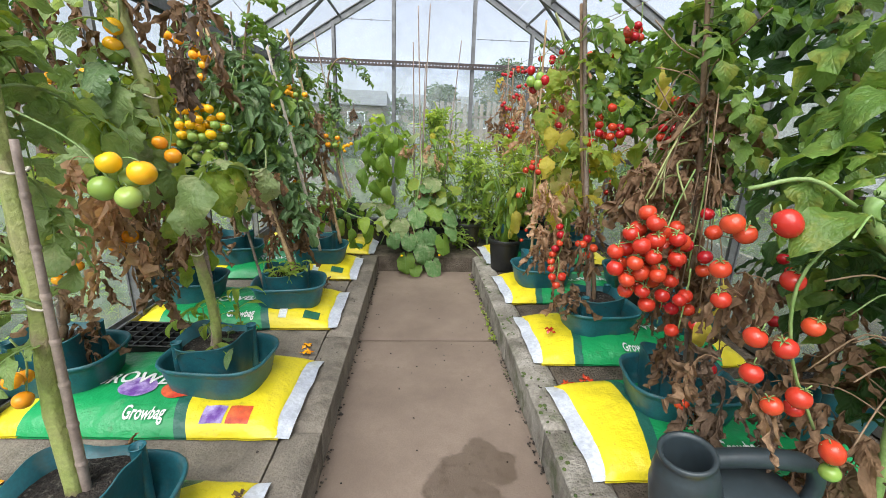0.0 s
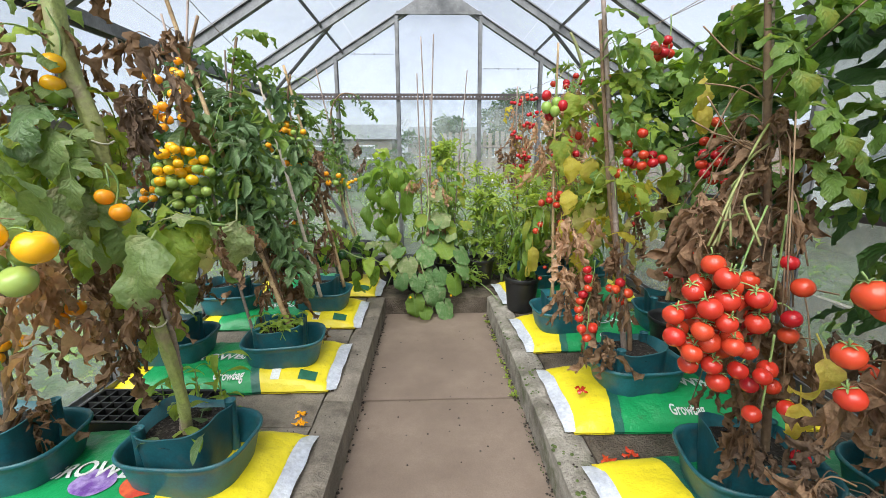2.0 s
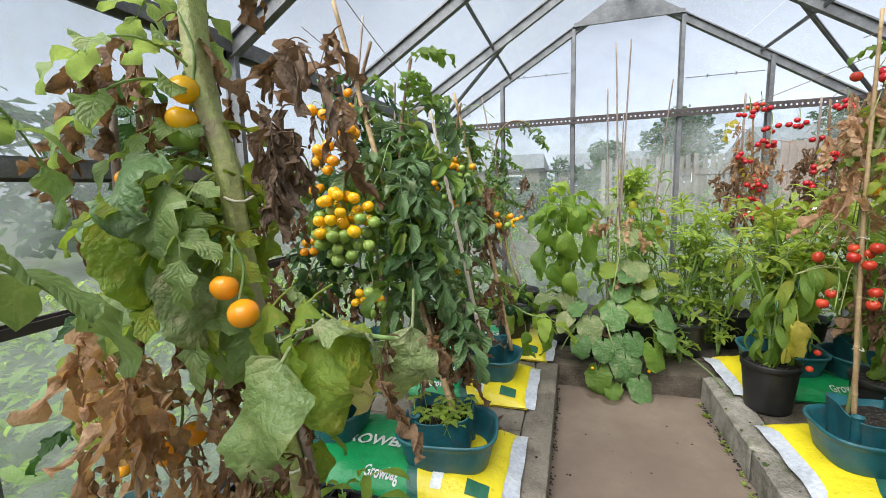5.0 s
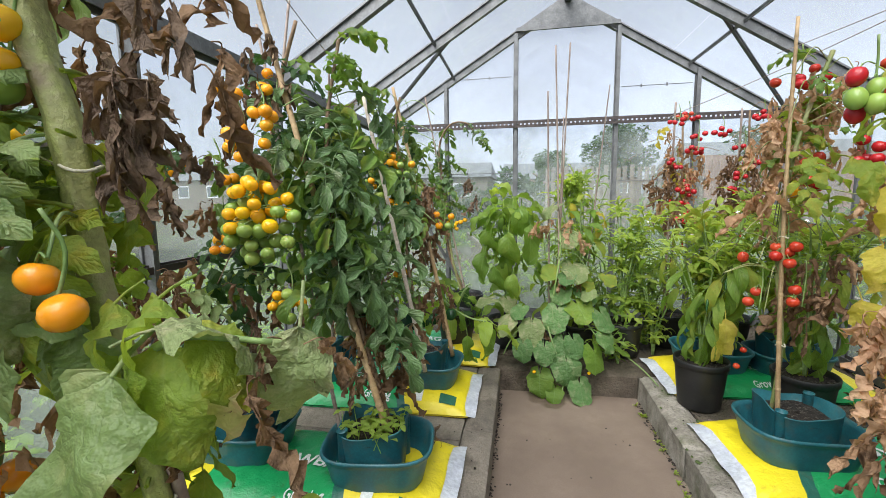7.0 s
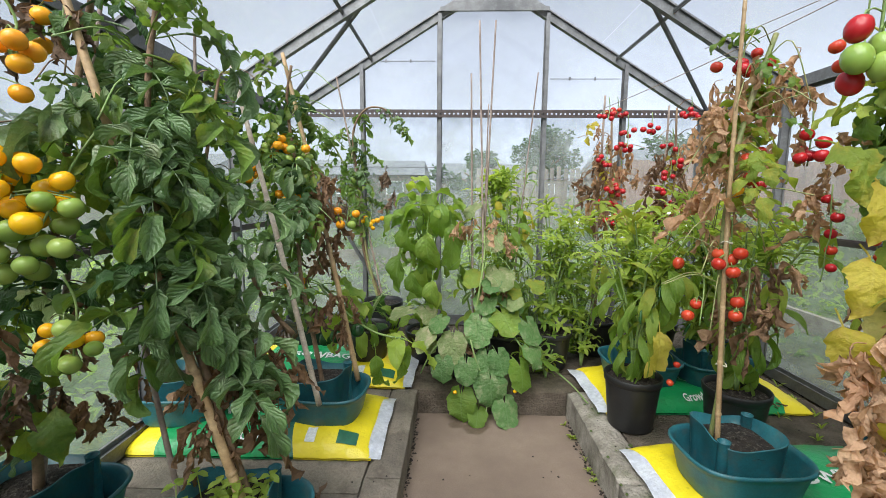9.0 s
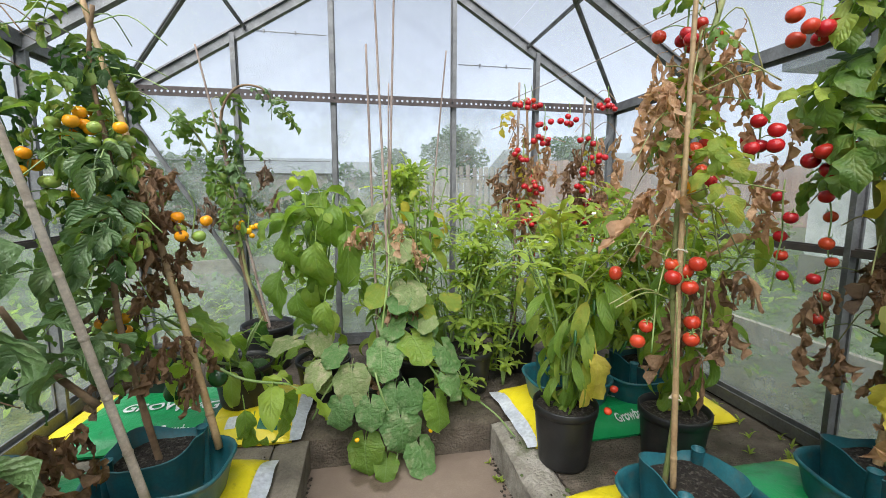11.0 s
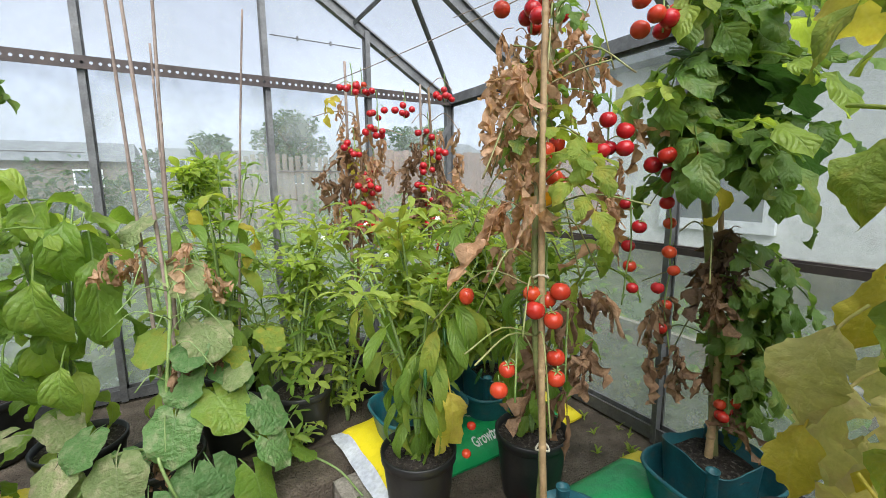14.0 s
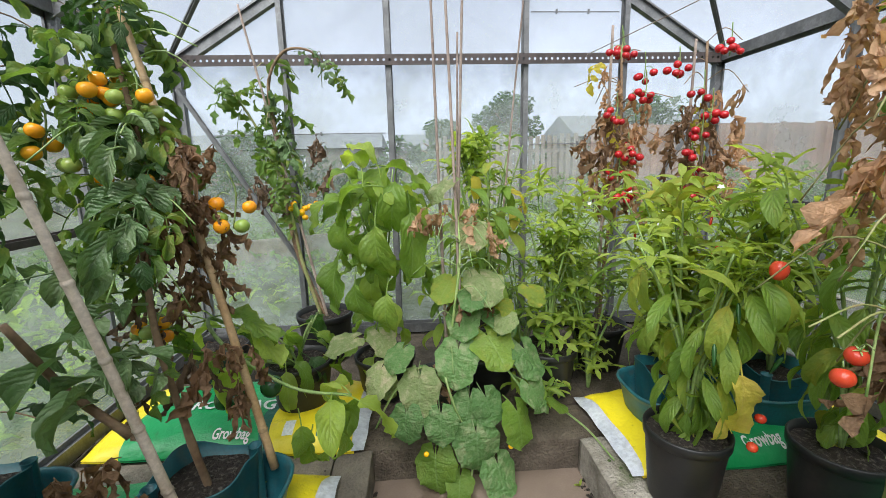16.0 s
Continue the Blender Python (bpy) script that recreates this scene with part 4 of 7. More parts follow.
def leaf_blade(mb, L, W, prof, rows=8, fold=0.3, droop=1.0, curl=0.0, wave=0.0, lobes=0, twist=0.0, m=None, rng=random, pitch0=0.3, back=0.0, amp=0.28):
    """A leaf blade along +y; W is half the width. fold lifts the margins, curl rolls them under, lobes cut the margin."""
    cs = (-1, -0.55, 0, 0.55, 1)
    pts, uvs = [], []
    y, z, a = 0.0, 0.0, pitch0
    ph = rng.uniform(0, 6)
    for i in range(rows + 1):
        v = i / rows
        w = W * prof(min(max(v, 0.001), 0.999))
        if lobes:
            w *= 1 + amp * math.cos(v * math.pi * 2 * lobes + 0.4)
        row, ru = [], []
        tw = twist * v
        for c in cs:
            x = c * w
            yy = -back * W * abs(c) * (1 - v) * (1 if v < 0.5 else 0)
            h = fold * abs(x) - curl * c * c * w + wave * W * math.sin(ph + v * 9 + c * 2.3) * abs(c) + wave * 0.5 * W * rng.uniform(-1, 1) * abs(c)
            nx = x * math.cos(tw) - h * math.sin(tw)
            nh = x * math.sin(tw) + h * math.cos(tw)
            row.append((nx, y + yy - math.sin(a) * nh, z + math.cos(a) * nh))
            ru.append((0.5 + 0.5 * c, v))
        pts.append(row)
        uvs.append(ru)
        y += math.cos(a) * L / rows
        z += math.sin(a) * L / rows
        a -= droop / rows
    return mb.grid(pts, uvs, m)


def compound(mb, rng, length=0.24, size=0.085, droop=1.3, pairs=3, lobes=2.5, kind="fresh"):
    """A tomato leaf: a drooping rachis with paired lobed leaflets and one at the tip."""
    n = 10
    pts, a, p = [], 0.5, Vector((0, 0, 0))
    dirs = []
    for i in range(n + 1):
        pts.append(p.copy())
        dirs.append(a)
        p = p + Vector((rng.uniform(-0.003, 0.003), math.cos(a), math.sin(a))) * (length / n)
        a -= droop / n
    mb.tube(pts, [0.0032 * (1 - 0.65 * i / n) for i in range(n + 1)], 5, False)
    spots = []
    for k in range(pairs):
        f = 0.34 + 0.5 * k / max(1, pairs - 1)
        for s in (-1, 1):
            spots.append((f + rng.uniform(-0.04, 0.04), s, size * rng.uniform(0.75, 1.1)))
    spots.append((1.0, 0, size * rng.uniform(1.05, 1.3)))
    for f, s, L in spots:
        i = min(n, int(f * n))
        q = pts[i]
        yaw = -s * rng.uniform(50, 80)
        m = pose(*q, 0, 0, 0) @ pose(0, 0, 0, math.degrees(dirs[i]) * 0.6, rng.uniform(-25, 25), yaw)
        if kind == "fresh":
            leaf_blade(mb, L, L * rng.uniform(0.3, 0.4), ovate, 9, rng.uniform(0.0, 0.4), rng.uniform(0.6, 1.7), rng.uniform(0, 0.3), 0.22, lobes, rng.uniform(-0.4, 0.4), m, rng, 0.1, 0.0, 0.22)
        elif kind == "curl":
            leaf_blade(mb, L, L * 0.26, ovate, 7, rng.uniform(0.9, 1.5), rng.uniform(0.8, 2.2), 0.0, 0.3, 1.5, rng.uniform(-1.2, 1.2), m, rng, 0.2)
        else:
            leaf_blade(mb, L, L * rng.uniform(0.16, 0.30), ovate, 8, rng.uniform(-0.3, 1.4), rng.uniform(0.5, 3.4), rng.uniform(-0.6, 0.9), 0.95, 1.5, rng.uniform(-3.5, 3.5), m, rng, -0.9)


def lib(kind, material):
    """The shared meshes of one kind of leaf in one material."""
    if (kind, material) in LIB:
        return LIB[kind, material]
    rng = random.Random(sum(map(ord, kind)))
    out = []
    for i in range({"dried": 9, "cuke": 5, "compound": 6, "curl": 5}.get(kind, 4)):
        mb = MB()
        if kind == "compound":
            compound(mb, rng, rng.uniform(0.16, 0.22), rng.uniform(0.068, 0.092), rng.uniform(1.0, 2.0), rng.choice((2, 3)))
        elif kind == "curl":
            compound(mb, rng, rng.uniform(0.15, 0.22), 0.088, rng.uniform(1.0, 2.2), 3, 1.5, "curl")
        elif kind == "dried":
            rach = smooth_line([(0, 0, 0), (0.004, 0.03, 0.008), (0, 0.05, -0.02), (rng.uniform(-0.01, 0.01), 0.055, -0.075)], 3)
            mb.tube(rach, 0.0015, 4, False)
            for k in range(rng.randint(4, 6)):
                leaf_blade(mb, rng.uniform(0.05, 0.125), rng.uniform(0.006, 0.014), ovate, 10, rng.uniform(0.0, 2.0), rng.uniform(-0.7, 1.0), rng.uniform(-0.5, 0.9), rng.uniform(0.9, 1.5), rng.choice((1.5, 2.5)), rng.uniform(-4, 4),
                           pose(*rng.choice(rach[3:]), 0, 0, rng.uniform(0, 360)), rng, rng.uniform(-1.45, -0.9))
        elif kind == "pepper":
            mb.tube([(0, 0, 0), (0, 0.018, 0.008), (0, 0.035, 0.012)], 0.0018, 5, False)
            leaf_blade(mb, 0.125, 0.026, lance if i % 2 else ovate, 10, rng.uniform(0.1, 0.6), rng.uniform(0.7, 2.4), 0.15, 0.12, 0, rng.uniform(-0.5, 0.5), pose(0, 0.034, 0.012), rng, 0.1)
        elif kind == "broad":
            mb.tube([(0, 0, 0), (0, 0.03, 0.01), (0, 0.06, 0.012)], 0.0022, 5, False)
            leaf_blade(mb, 0.165, 0.052, ovate, 14, rng.uniform(0.05, 0.5), rng.uniform(0.9, 2.4), 0.2, 0.26, 0, rng.uniform(-0.4, 0.4), pose(0, 0.058, 0.012), rng, 0.1)
        elif kind == "tomleaf":
            mb.tube([(0, 0, 0), (0, 0.03, 0.01), (0, 0.05, 0.012)], 0.0022, 5, False)
            leaf_blade(mb, 0.15, 0.058, heart if i % 2 else ovate, 20, rng.uniform(-0.1, 0.4), rng.uniform(0.9, 2.2), 0.25, 0.28, 4.6, rng.uniform(-0.7, 0.7), pose(0, 0.048, 0.012), rng, 0.1, 0.0, 0.07)
        elif kind == "cuke":
            mb.tube(smooth_line([(0, 0, 0), (0.004, 0.04, 0.03), (0, 0.09, 0.045)], 3), 0.0026, 6, False)
            leaf_blade(mb, 0.155, 0.112, heart, 18, rng.uniform(0.0, 0.15), rng.uniform(0.2, 0.8), 0.12, 0.10, 2.5, rng.uniform(-0.15, 0.15), pose(0, 0.088, 0.045), rng, -0.1, 0.55, 0.10)
        elif kind == "vine":
            mb.tube([(0, 0, 0), (0, 0.04, 0.01), (0, 0.08, 0.01)], 0.002, 5, False)
            leaf_blade(mb, 0.155, 0.095, heart, 14, 0.08, rng.uniform(0.4, 1.0), 0.12, 0.1, 3.5, rng.uniform(-0.2, 0.2), pose(0, 0.078, 0.01), rng, -0.1, 0.5)
        elif kind == "sprig":
            p = smooth_line([(0, 0, 0), (rng.uniform(-0.01, 0.01), 0.04, 0.035), (0, 0.08, 0.05)], 3)
            mb.tube(p, 0.0018, 5, False)
            for k in range(9):
                q = p[min(len(p) - 1, 1 + int(k * len(p) / 9))]
                leaf_blade(mb, rng.uniform(0.045, 0.075), rng.uniform(0.011, 0.017), lance, 6, 0.3, rng.uniform(0.6, 1.8), 0.1, 0.1, 0, rng.uniform(-0.6, 0.6),
                           pose(*q, rng.uniform(-10, 35), 0, k * 137 + rng.uniform(-20, 20)), rng, 0.2)
        elif kind == "herb":
            for k in range(16):
                h = rng.uniform(0.02, 0.06)
                q = Vector((rng.uniform(-0.05, 0.05), rng.uniform(-0.05, 0.05), 0))
                tip = q + Vector((rng.uniform(-0.02, 0.02), rng.uniform(-0.02, 0.02), h))
                mb.tube([q, tip], 0.001, 4, False)
                for s in range(3):
                    leaf_blade(mb, 0.022, 0.009, ovate, 4, 0.2, 0.8, 0, 0.1, 0, 0, pose(*tip, 0, 0, s * 120 + rng.uniform(0, 60)), rng, 0.1)
        out.append(mb.mesh(kind + "_leaf", material))
    LIB[kind, material] = out
    return out


def fruit_mesh(kind, material):
    if ("fruit", kind, material) in LIB:
        return LIB["fruit", kind, material]
    mb = MB()
    rows = []
    nr, ns = 10, 14
    stretch = {"round": 0.92, "plum": 1.18, "chilli": 3.2, "bell": 1.05}[kind]
    for i in range(nr + 1):
        th = math.pi * i / nr
        row = []
        for s in range(ns):
            a = 2 * math.pi * s / ns
            rib = 1 + (0.07 * math.cos(4 * a) if kind == "bell" else 0.018 * math.cos(5 * a)) * math.sin(th)
            r = math.sin(th) * rib
            if kind == "chilli":
                r *= 0.9 - 0.55 * i / nr
            z = math.cos(th) * stretch
            dip = 0.16 * math.exp(-(th / 0.35) ** 2) if kind != "chilli" else 0
            row.append((r * math.cos(a), r * math.sin(a), z - dip))
        rows.append(row)
    mb.grid(rows[::-1], None, None, True)
    LIB["fruit", kind, material] = mb.mesh(kind + "_fruit", material)
    return LIB["fruit", kind, material]


def calyx_mesh():
    if "calyx" not in LIB:
        mb = MB()
        rng = random.Random(4)
        for k in range(5):
            leaf_blade(mb, 0.75, 0.13, lance, 4, 0.3, rng.uniform(0.6, 1.8), 0, 0.2, 0, 0, pose(0, 0, 0, 0, 0, k * 72 + rng.uniform(-15, 15)), rng, 0.5)
        mb.tube([(0, 0, 0), (0.05, 0, 0.4), (0.15, 0, 0.75)], 0.07, 5)
        LIB["calyx"] = mb.mesh("calyx", "vine_green")
    return LIB["calyx"]


def flower_mesh():
    """A small open flower of five petals."""
    if "flower" not in LIB:
        mb = MB()
        for k in range(5):
            leaf_blade(mb, 0.011, 0.0045, ovate, 3, 0.2, 0.9, 0, 0.1, 0, 0, pose(0, 0, 0, 0, 0, k * 72), random.Random(k), 0.4)
        LIB["flower"] = mb.mesh("flower", "white_paint")
    return LIB["flower"]


# ---- plant builder ----
class Plant:
    """One plant: a top-level thing at its base, whose parts are placed in world coordinates."""

    def __init__(self, name, label, category, base, seed, group=""):
        self.ob = thing(name, label, category, base, 0, group)
        self.inv = self.ob.matrix_basis.inverted()
        self.rng = random.Random(seed)
        self.line = None

    def stem(self, pts, r0, r1, material="stem", name="stem", sides=8, knots=True):
        line = smooth_line(pts, 6)
        n = len(line) - 1
        rad = [(r0 + (r1 - r0) * i / n) * (1.12 if knots and i % 5 == 0 else 1.0) for i in range(n + 1)]
        thick = material == "stem_thick"
        mb = MB().tube([self.inv @ p for p in line], rad, 20 if thick else sides, True, None, 0.09 if thick else 0.0)
        put(name, mb.mesh(name, material), self.ob)
        if self.line is None:
            self.line = line
        return line

    def at(self, z, line=None):
        line = line or self.line
        return min(line, key=lambda p: abs(p.z - z))

    def leaf(self, kind, material, p, az, tilt=0.0, scale=1.0, roll=0.0, name=None):
        """az: compass of the leaf's tip in degrees, 0 towards +y, positive to -x."""
        me = self.rng.choice(lib(kind, material))
        m = self.inv @ pose(*p, 0, 0, az) @ pose(0, 0, 0, tilt, roll, 0) @ Matrix.Scale(scale, 4)
        return put(name or ("dried_leaf" if kind == "dried" else "leaf"), me, self.ob, m)

    def leaf_at(self, kind, material, c, az, tilt=-60.0, scale=1.0, roll=0.0, reach=(0, 0.15, 0.02)):
        """A leaf whose blade has its middle at c."""
        turn = pose(0, 0, 0, 0, 0, az) @ pose(0, 0, 0, tilt, roll, 0)
        return self.leaf(kind, material, Vector(c) - turn @ (Vector(reach) * scale), az, tilt, scale, roll)

    def foliage(self, kind, material, n, z0, z1, az0=0, spread=180, scale=(0.8, 1.15), tilt=(-20, 15), line=None, spill=0.03, keep=True):
        n = int(n * 1.35)
        for i in range(n):
            z = z0 + (z1 - z0) * (i + self.rng.random()) / n
            p = self.at(z, line) + Vector((self.rng.uniform(-spill, spill), self.rng.uniform(-spill, spill), self.rng.uniform(-0.03, 0.03)))
            for attempt in range(6):
                az = az0 + self.rng.uniform(-spread, spread)
                s = self.rng.uniform(*scale)
                reach = {"compound": 0.20, "curl": 0.17, "broad": 0.19, "pepper": 0.13, "cuke": 0.18, "dried": 0.07, "sprig": 0.10}.get(kind, 0.1) * s
                tip = p + Vector((-math.sin(radians(az)), math.cos(radians(az)), 0)) * reach
                inside = XL + 0.03 < tip.x < XR - 0.03 and tip.y < YF - 0.05
                clear = tip.y > 2.45 or tip.x < (-0.06 if tip.y < 1.85 else 0.05) or tip.x > (0.95 if tip.y < 1.85 else 0.87)
                if inside and (clear or not keep):
                    self.leaf(kind, material, p, az, self.rng.uniform(*tilt), s, self.rng.uniform(-15, 15))
                    break

    def fruit(self, p, r, material, kind="round", calyx=False, name="tomato"):
        rng = self.rng
        r = r * (0.8 if r > 0.0205 else 0.9)
        m = self.inv @ pose(*p, rng.uniform(-25, 25), rng.uniform(-25, 25), rng.uniform(0, 360)) @ Matrix.Scale(r, 4)
        f = put(name, fruit_mesh(kind, material), self.ob, m)
        if calyx:
            put("calyx", calyx_mesh(), f, pose(0, 0, 0.78))
        return f

    def stalk(self, pts, r=0.0022, material="vine_green", name="stalk"):
        put(name, MB().tube([self.inv @ Vector(p) for p in smooth_line(pts, 4)], r, 5).mesh(name, material), self.ob)

    def cluster(self, c, n, size, r, mats, kind="round", calyx=False, top=None, weights=None, low=None):
        """A packed bunch inside an ellipsoid; mats run from top to bottom when weights is None and low is set."""
        rng, placed = self.rng, []
        c = Vector(c)
        for i in range(n * 60):
            if len(placed) >= n:
                break
            u = Vector((rng.uniform(-1, 1), rng.uniform(-1, 1), rng.uniform(-1, 1)))
            if u.length > 1:
                continue
            p = Vector((c.x + u.x * size[0], c.y + u.y * size[1], c.z + u.z * size[2]))
            if all((p - q).length > r * 1.5 for q in placed):
                placed.append(p)
        for p in placed:
            mt = rng.choices(mats, weights)[0] if low is None else (low if rng.random() < 1.42 - 1.55 * min(1, max(0, (p.z - c.z + size[2]) / (2 * size[2]))) else mats[0])
            self.fruit(p, r * rng.uniform(0.88, 1.1), mt, kind, calyx)
        t = Vector(top) if top else c + Vector((0, 0, size[2] + 0.06))
        self.stalk([t, (t + c) / 2 + Vector((0.01, 0.01, 0)), c - Vector((0, 0, size[2] * 0.8))], 0.0022)
        for p in placed[:: 3]:
            a = Vector((c.x, c.y, p.z + 0.02))
            self.stalk([a, (a + p) / 2 + Vector((0, 0, 0.015)), p + Vector((0, 0, r * 0.7))], 0.0013)

    def chain(self, top, n, r, mats, drop=0.05, sway=0.02, kind="round", calyx=True):
        """Fruits strung one under another on a hanging truss."""
        rng = self.rng
        p = Vector(top)
        line = [p + Vector((0, 0, 0.04))]
        for i in range(n):
            q = p + Vector((rng.uniform(-sway, sway), rng.uniform(-sway, sway), 0))
            self.fruit(q, r * rng.uniform(0.85, 1.1), rng.choice(mats), kind, calyx)
            line.append(Vector((p.x, p.y, p.z)))
            p = p + Vector((rng.uniform(-0.008, 0.008), rng.uniform(-0.008, 0.008), -drop * rng.uniform(0.8, 1.15)))
        line.append(p)
        self.stalk(line, 0.002)

    def dried_hang(self, p, n, mat="dry", drop=0.25, width=0.05, scale=(0.55, 0.9)):
        """A curtain of dead leaves hanging below p."""
        for i in range(n):
            q = Vector(p) + Vector((self.rng.uniform(-width, width), self.rng.uniform(-width, width), -drop * self.rng.random()))
            self.leaf("dried", mat, q, self.rng.uniform(0, 360), self.rng.uniform(-18, 18), self.rng.uniform(*scale), self.rng.uniform(-18, 18))

    def twigs(self, n, z0, z1, length=0.12, material="stem_brown", az0=0, spread=180, drop=0.05, line=None):
        for i in range(n):
            p = self.at(self.rng.uniform(z0, z1), line)
            az = radians(az0 + self.rng.uniform(-spread, spread))
            d = Vector((-math.sin(az), math.cos(az), 0)) * length * self.rng.uniform(0.5, 1.2)
            e = p + d
            if e.y < 2.3 and -0.05 < e.x < 0.95:
                continue
            self.stalk([p, p + d * 0.5 + Vector((0, 0, 0.03)), e + Vector((0, 0, -drop * self.rng.uniform(-0.5, 1.5)))], 0.0017, material, "twig")


def ties(plant, pts, r=0.016):
    for p in pts:
        ring = [Vector(p) + Vector((r * math.cos(a), r * math.sin(a), 0.004 * math.sin(2 * a))) for a in [2 * math.pi * k / 12 for k in range(13)]]
        put("tie", MB().tube([plant.inv @ q for q in ring], 0.0022, 5, False).mesh("tie", "tie"), plant.ob, None, "pale garden twine")


SOIL = ZB + 0.138
TG = "tomato plants"

# ---- west side tomatoes ----
p = Plant("tomato_plant", "orange-fruited tomato plant with thick green stem tied to a cane", "tomato plant", (-0.215, 0.86, SOIL), 11, TG)
p.stem([(-0.215, 0.86, SOIL - 0.02), (-0.235, 0.88, 0.53), (-0.22, 0.88, 0.71), (-0.225, 0.89, 0.94), (-0.22, 0.89, 1.06), (-0.23, 0.9, 1.25), (-0.27, 0.92, 1.5)], 0.016, 0.011, "stem_thick")
ties(p, [(-0.21, 0.88, 0.71), (-0.21, 0.885, 0.94)], 0.02)
p.foliage("compound", "leaf_soft", 10, 0.98, 1.45, 75, 75, (0.9, 1.25))
p.foliage("compound", "leaf_lime", 3, 1.0, 1.3, 60, 60, (0.8, 1.0))
p.dried_hang((-0.42, 0.98, 0.86), 5, "dry", 0.2, 0.04)
p.cluster((-0.36, 0.96, 0.50), 3, (0.03, 0.03, 0.04), 0.021, ["orange"])
p.foliage("compound", "leaf_soft", 3, 0.6, 0.8, 100, 40, (0.7, 0.9))
for q, az, tl, sc in (((-0.24, 0.92, 1.16), 20, -30, 1.0), ((-0.24, 0.94, 1.04), 35, -40, 1.0), ((-0.26, 0.96, 0.92), 20, -50, 1.0), ((-0.28, 0.98, 1.24), 10, -30, 1.0), ((-0.26, 1.0, 0.86), 5, -60, 0.9)):
    p.leaf("compound", "leaf_soft", q, az, tl, sc)
p.cluster((-0.07, 0.92, 0.925), 5, (0.045, 0.025, 0.035), 0.027, ["yellow"], "round", False, (-0.215, 0.90, 1.04), None, "green")
p.dried_hang((-0.30, 0.98, 0.80), 3, "dry", 0.15, 0.03)

p = Plant("tomato_plant", "yellow-fruited tomato plant with thick ribbed stem and ageing leaves", "tomato plant", (-0.21, 1.44, SOIL), 12, TG)
p.stem([(-0.20, 1.42, SOIL - 0.02), (-0.175, 1.38, 0.44), (-0.19, 1.36, 0.65), (-0.225, 1.36, 0.85), (-0.25, 1.36, 0.96), (-0.265, 1.36, 1.12), (-0.30, 1.36, 1.26), (-0.33, 1.40, 1.5)], 0.012, 0.0195, "stem_thick", sides=10)
ties(p, [(-0.195, 1.36, 0.66), (-0.25, 1.36, 1.08)], 0.02)
ln = p.stem([(-0.215, 1.35, 0.78), (-0.14, 1.30, 0.86), (-0.06, 1.27, 0.915), (0.02, 1.30, 0.905)], 0.006, 0.003, "vine_green", "side_shoot")
for c, az, tl, sc, mt in (((-0.017, 1.281, 0.932), 300, 5, 0.75, "leaf_mildew"), ((0.025, 1.319, 0.84), 215, -80, 1.0, "leaf_mildew"), ((-0.06, 1.25, 0.85), 190, -60, 0.85, "leaf_lime"), ((-0.12, 1.20, 0.82), 165, -55, 1.15, "leaf_soft"),
                          ((-0.11, 1.25, 0.91), 150, -40, 0.8, "leaf_lime"), ((-0.03, 1.27, 0.84), 200, -70, 0.65, "leaf_pale"), ((-0.01, 1.27, 0.90), 240, -30, 0.7, "leaf_lime"), ((-0.17, 1.27, 0.90), 160, -50, 0.7, "leaf_lime"),
                          ((-0.27, 1.29, 0.86), 170, -60, 0.9, "leaf_soft"), ((-0.33, 1.30, 0.96), 160, -50, 0.9, "leaf_soft"), ((-0.22, 1.30, 0.74), 180, -60, 0.8, "leaf_lime")):
    p.leaf_at("tomleaf", mt, c, az, tl, sc, p.rng.uniform(-15, 15), (0, 0.12, 0.01))
p.dried_hang((0.03, 1.31, 0.92), 3, "dry", 0.05, 0.02, (0.4, 0.6))
p.dried_hang((-0.12, 1.26, 0.80), 5, "dry", 0.12, 0.04, (0.5, 0.8))
p.dried_hang((-0.26, 1.36, 0.80), 5, "dry", 0.15, 0.03)
p.foliage("compound", "leaf_soft", 4, 0.95, 1.15, 100, 70, (0.7, 0.95))
p.foliage("compound", "leaf_lime", 4, 0.85, 1.1, 100, 80, (0.7, 0.95))
p.foliage("compound", "leaf_soft", 4, 1.25, 1.48, 100, 110, (0.8, 1.0))
p.dried_hang((-0.34, 1.40, 1.48), 8, "dry", 0.32, 0.08)
p.dried_hang((-0.14, 1.34, 1.27), 7, "dry_dark", 0.16, 0.03)
p.dried_hang((-0.33, 1.22, 0.88), 9, "dry_pale", 0.22, 0.04, (0.7, 1.0))
p.cluster((-0.30, 1.335, 1.235), 4, (0.03, 0.02, 0.045), 0.027, ["yellow"])
p.fruit((-0.31, 1.33, 1.17), 0.027, "green")
p.cluster((-0.175, 1.255, 0.955), 3, (0.026, 0.02, 0.022), 0.0245, ["orange"])
p.cluster((-0.36, 1.30, 0.72), 3, (0.03, 0.03, 0.03), 0.025, ["orange"])
p.stalk([(-0.255, 1.36, 1.02), (-0.21, 1.30, 1.03), (-0.18, 1.26, 0.99)], 0.002, "vine_green")
p.twigs(8, 0.6, 1.1, 0.1, "stem", 100, 80)
p.dried_hang((-0.46, 1.54, 1.10), 9, "dry", 0.45, 0.08)
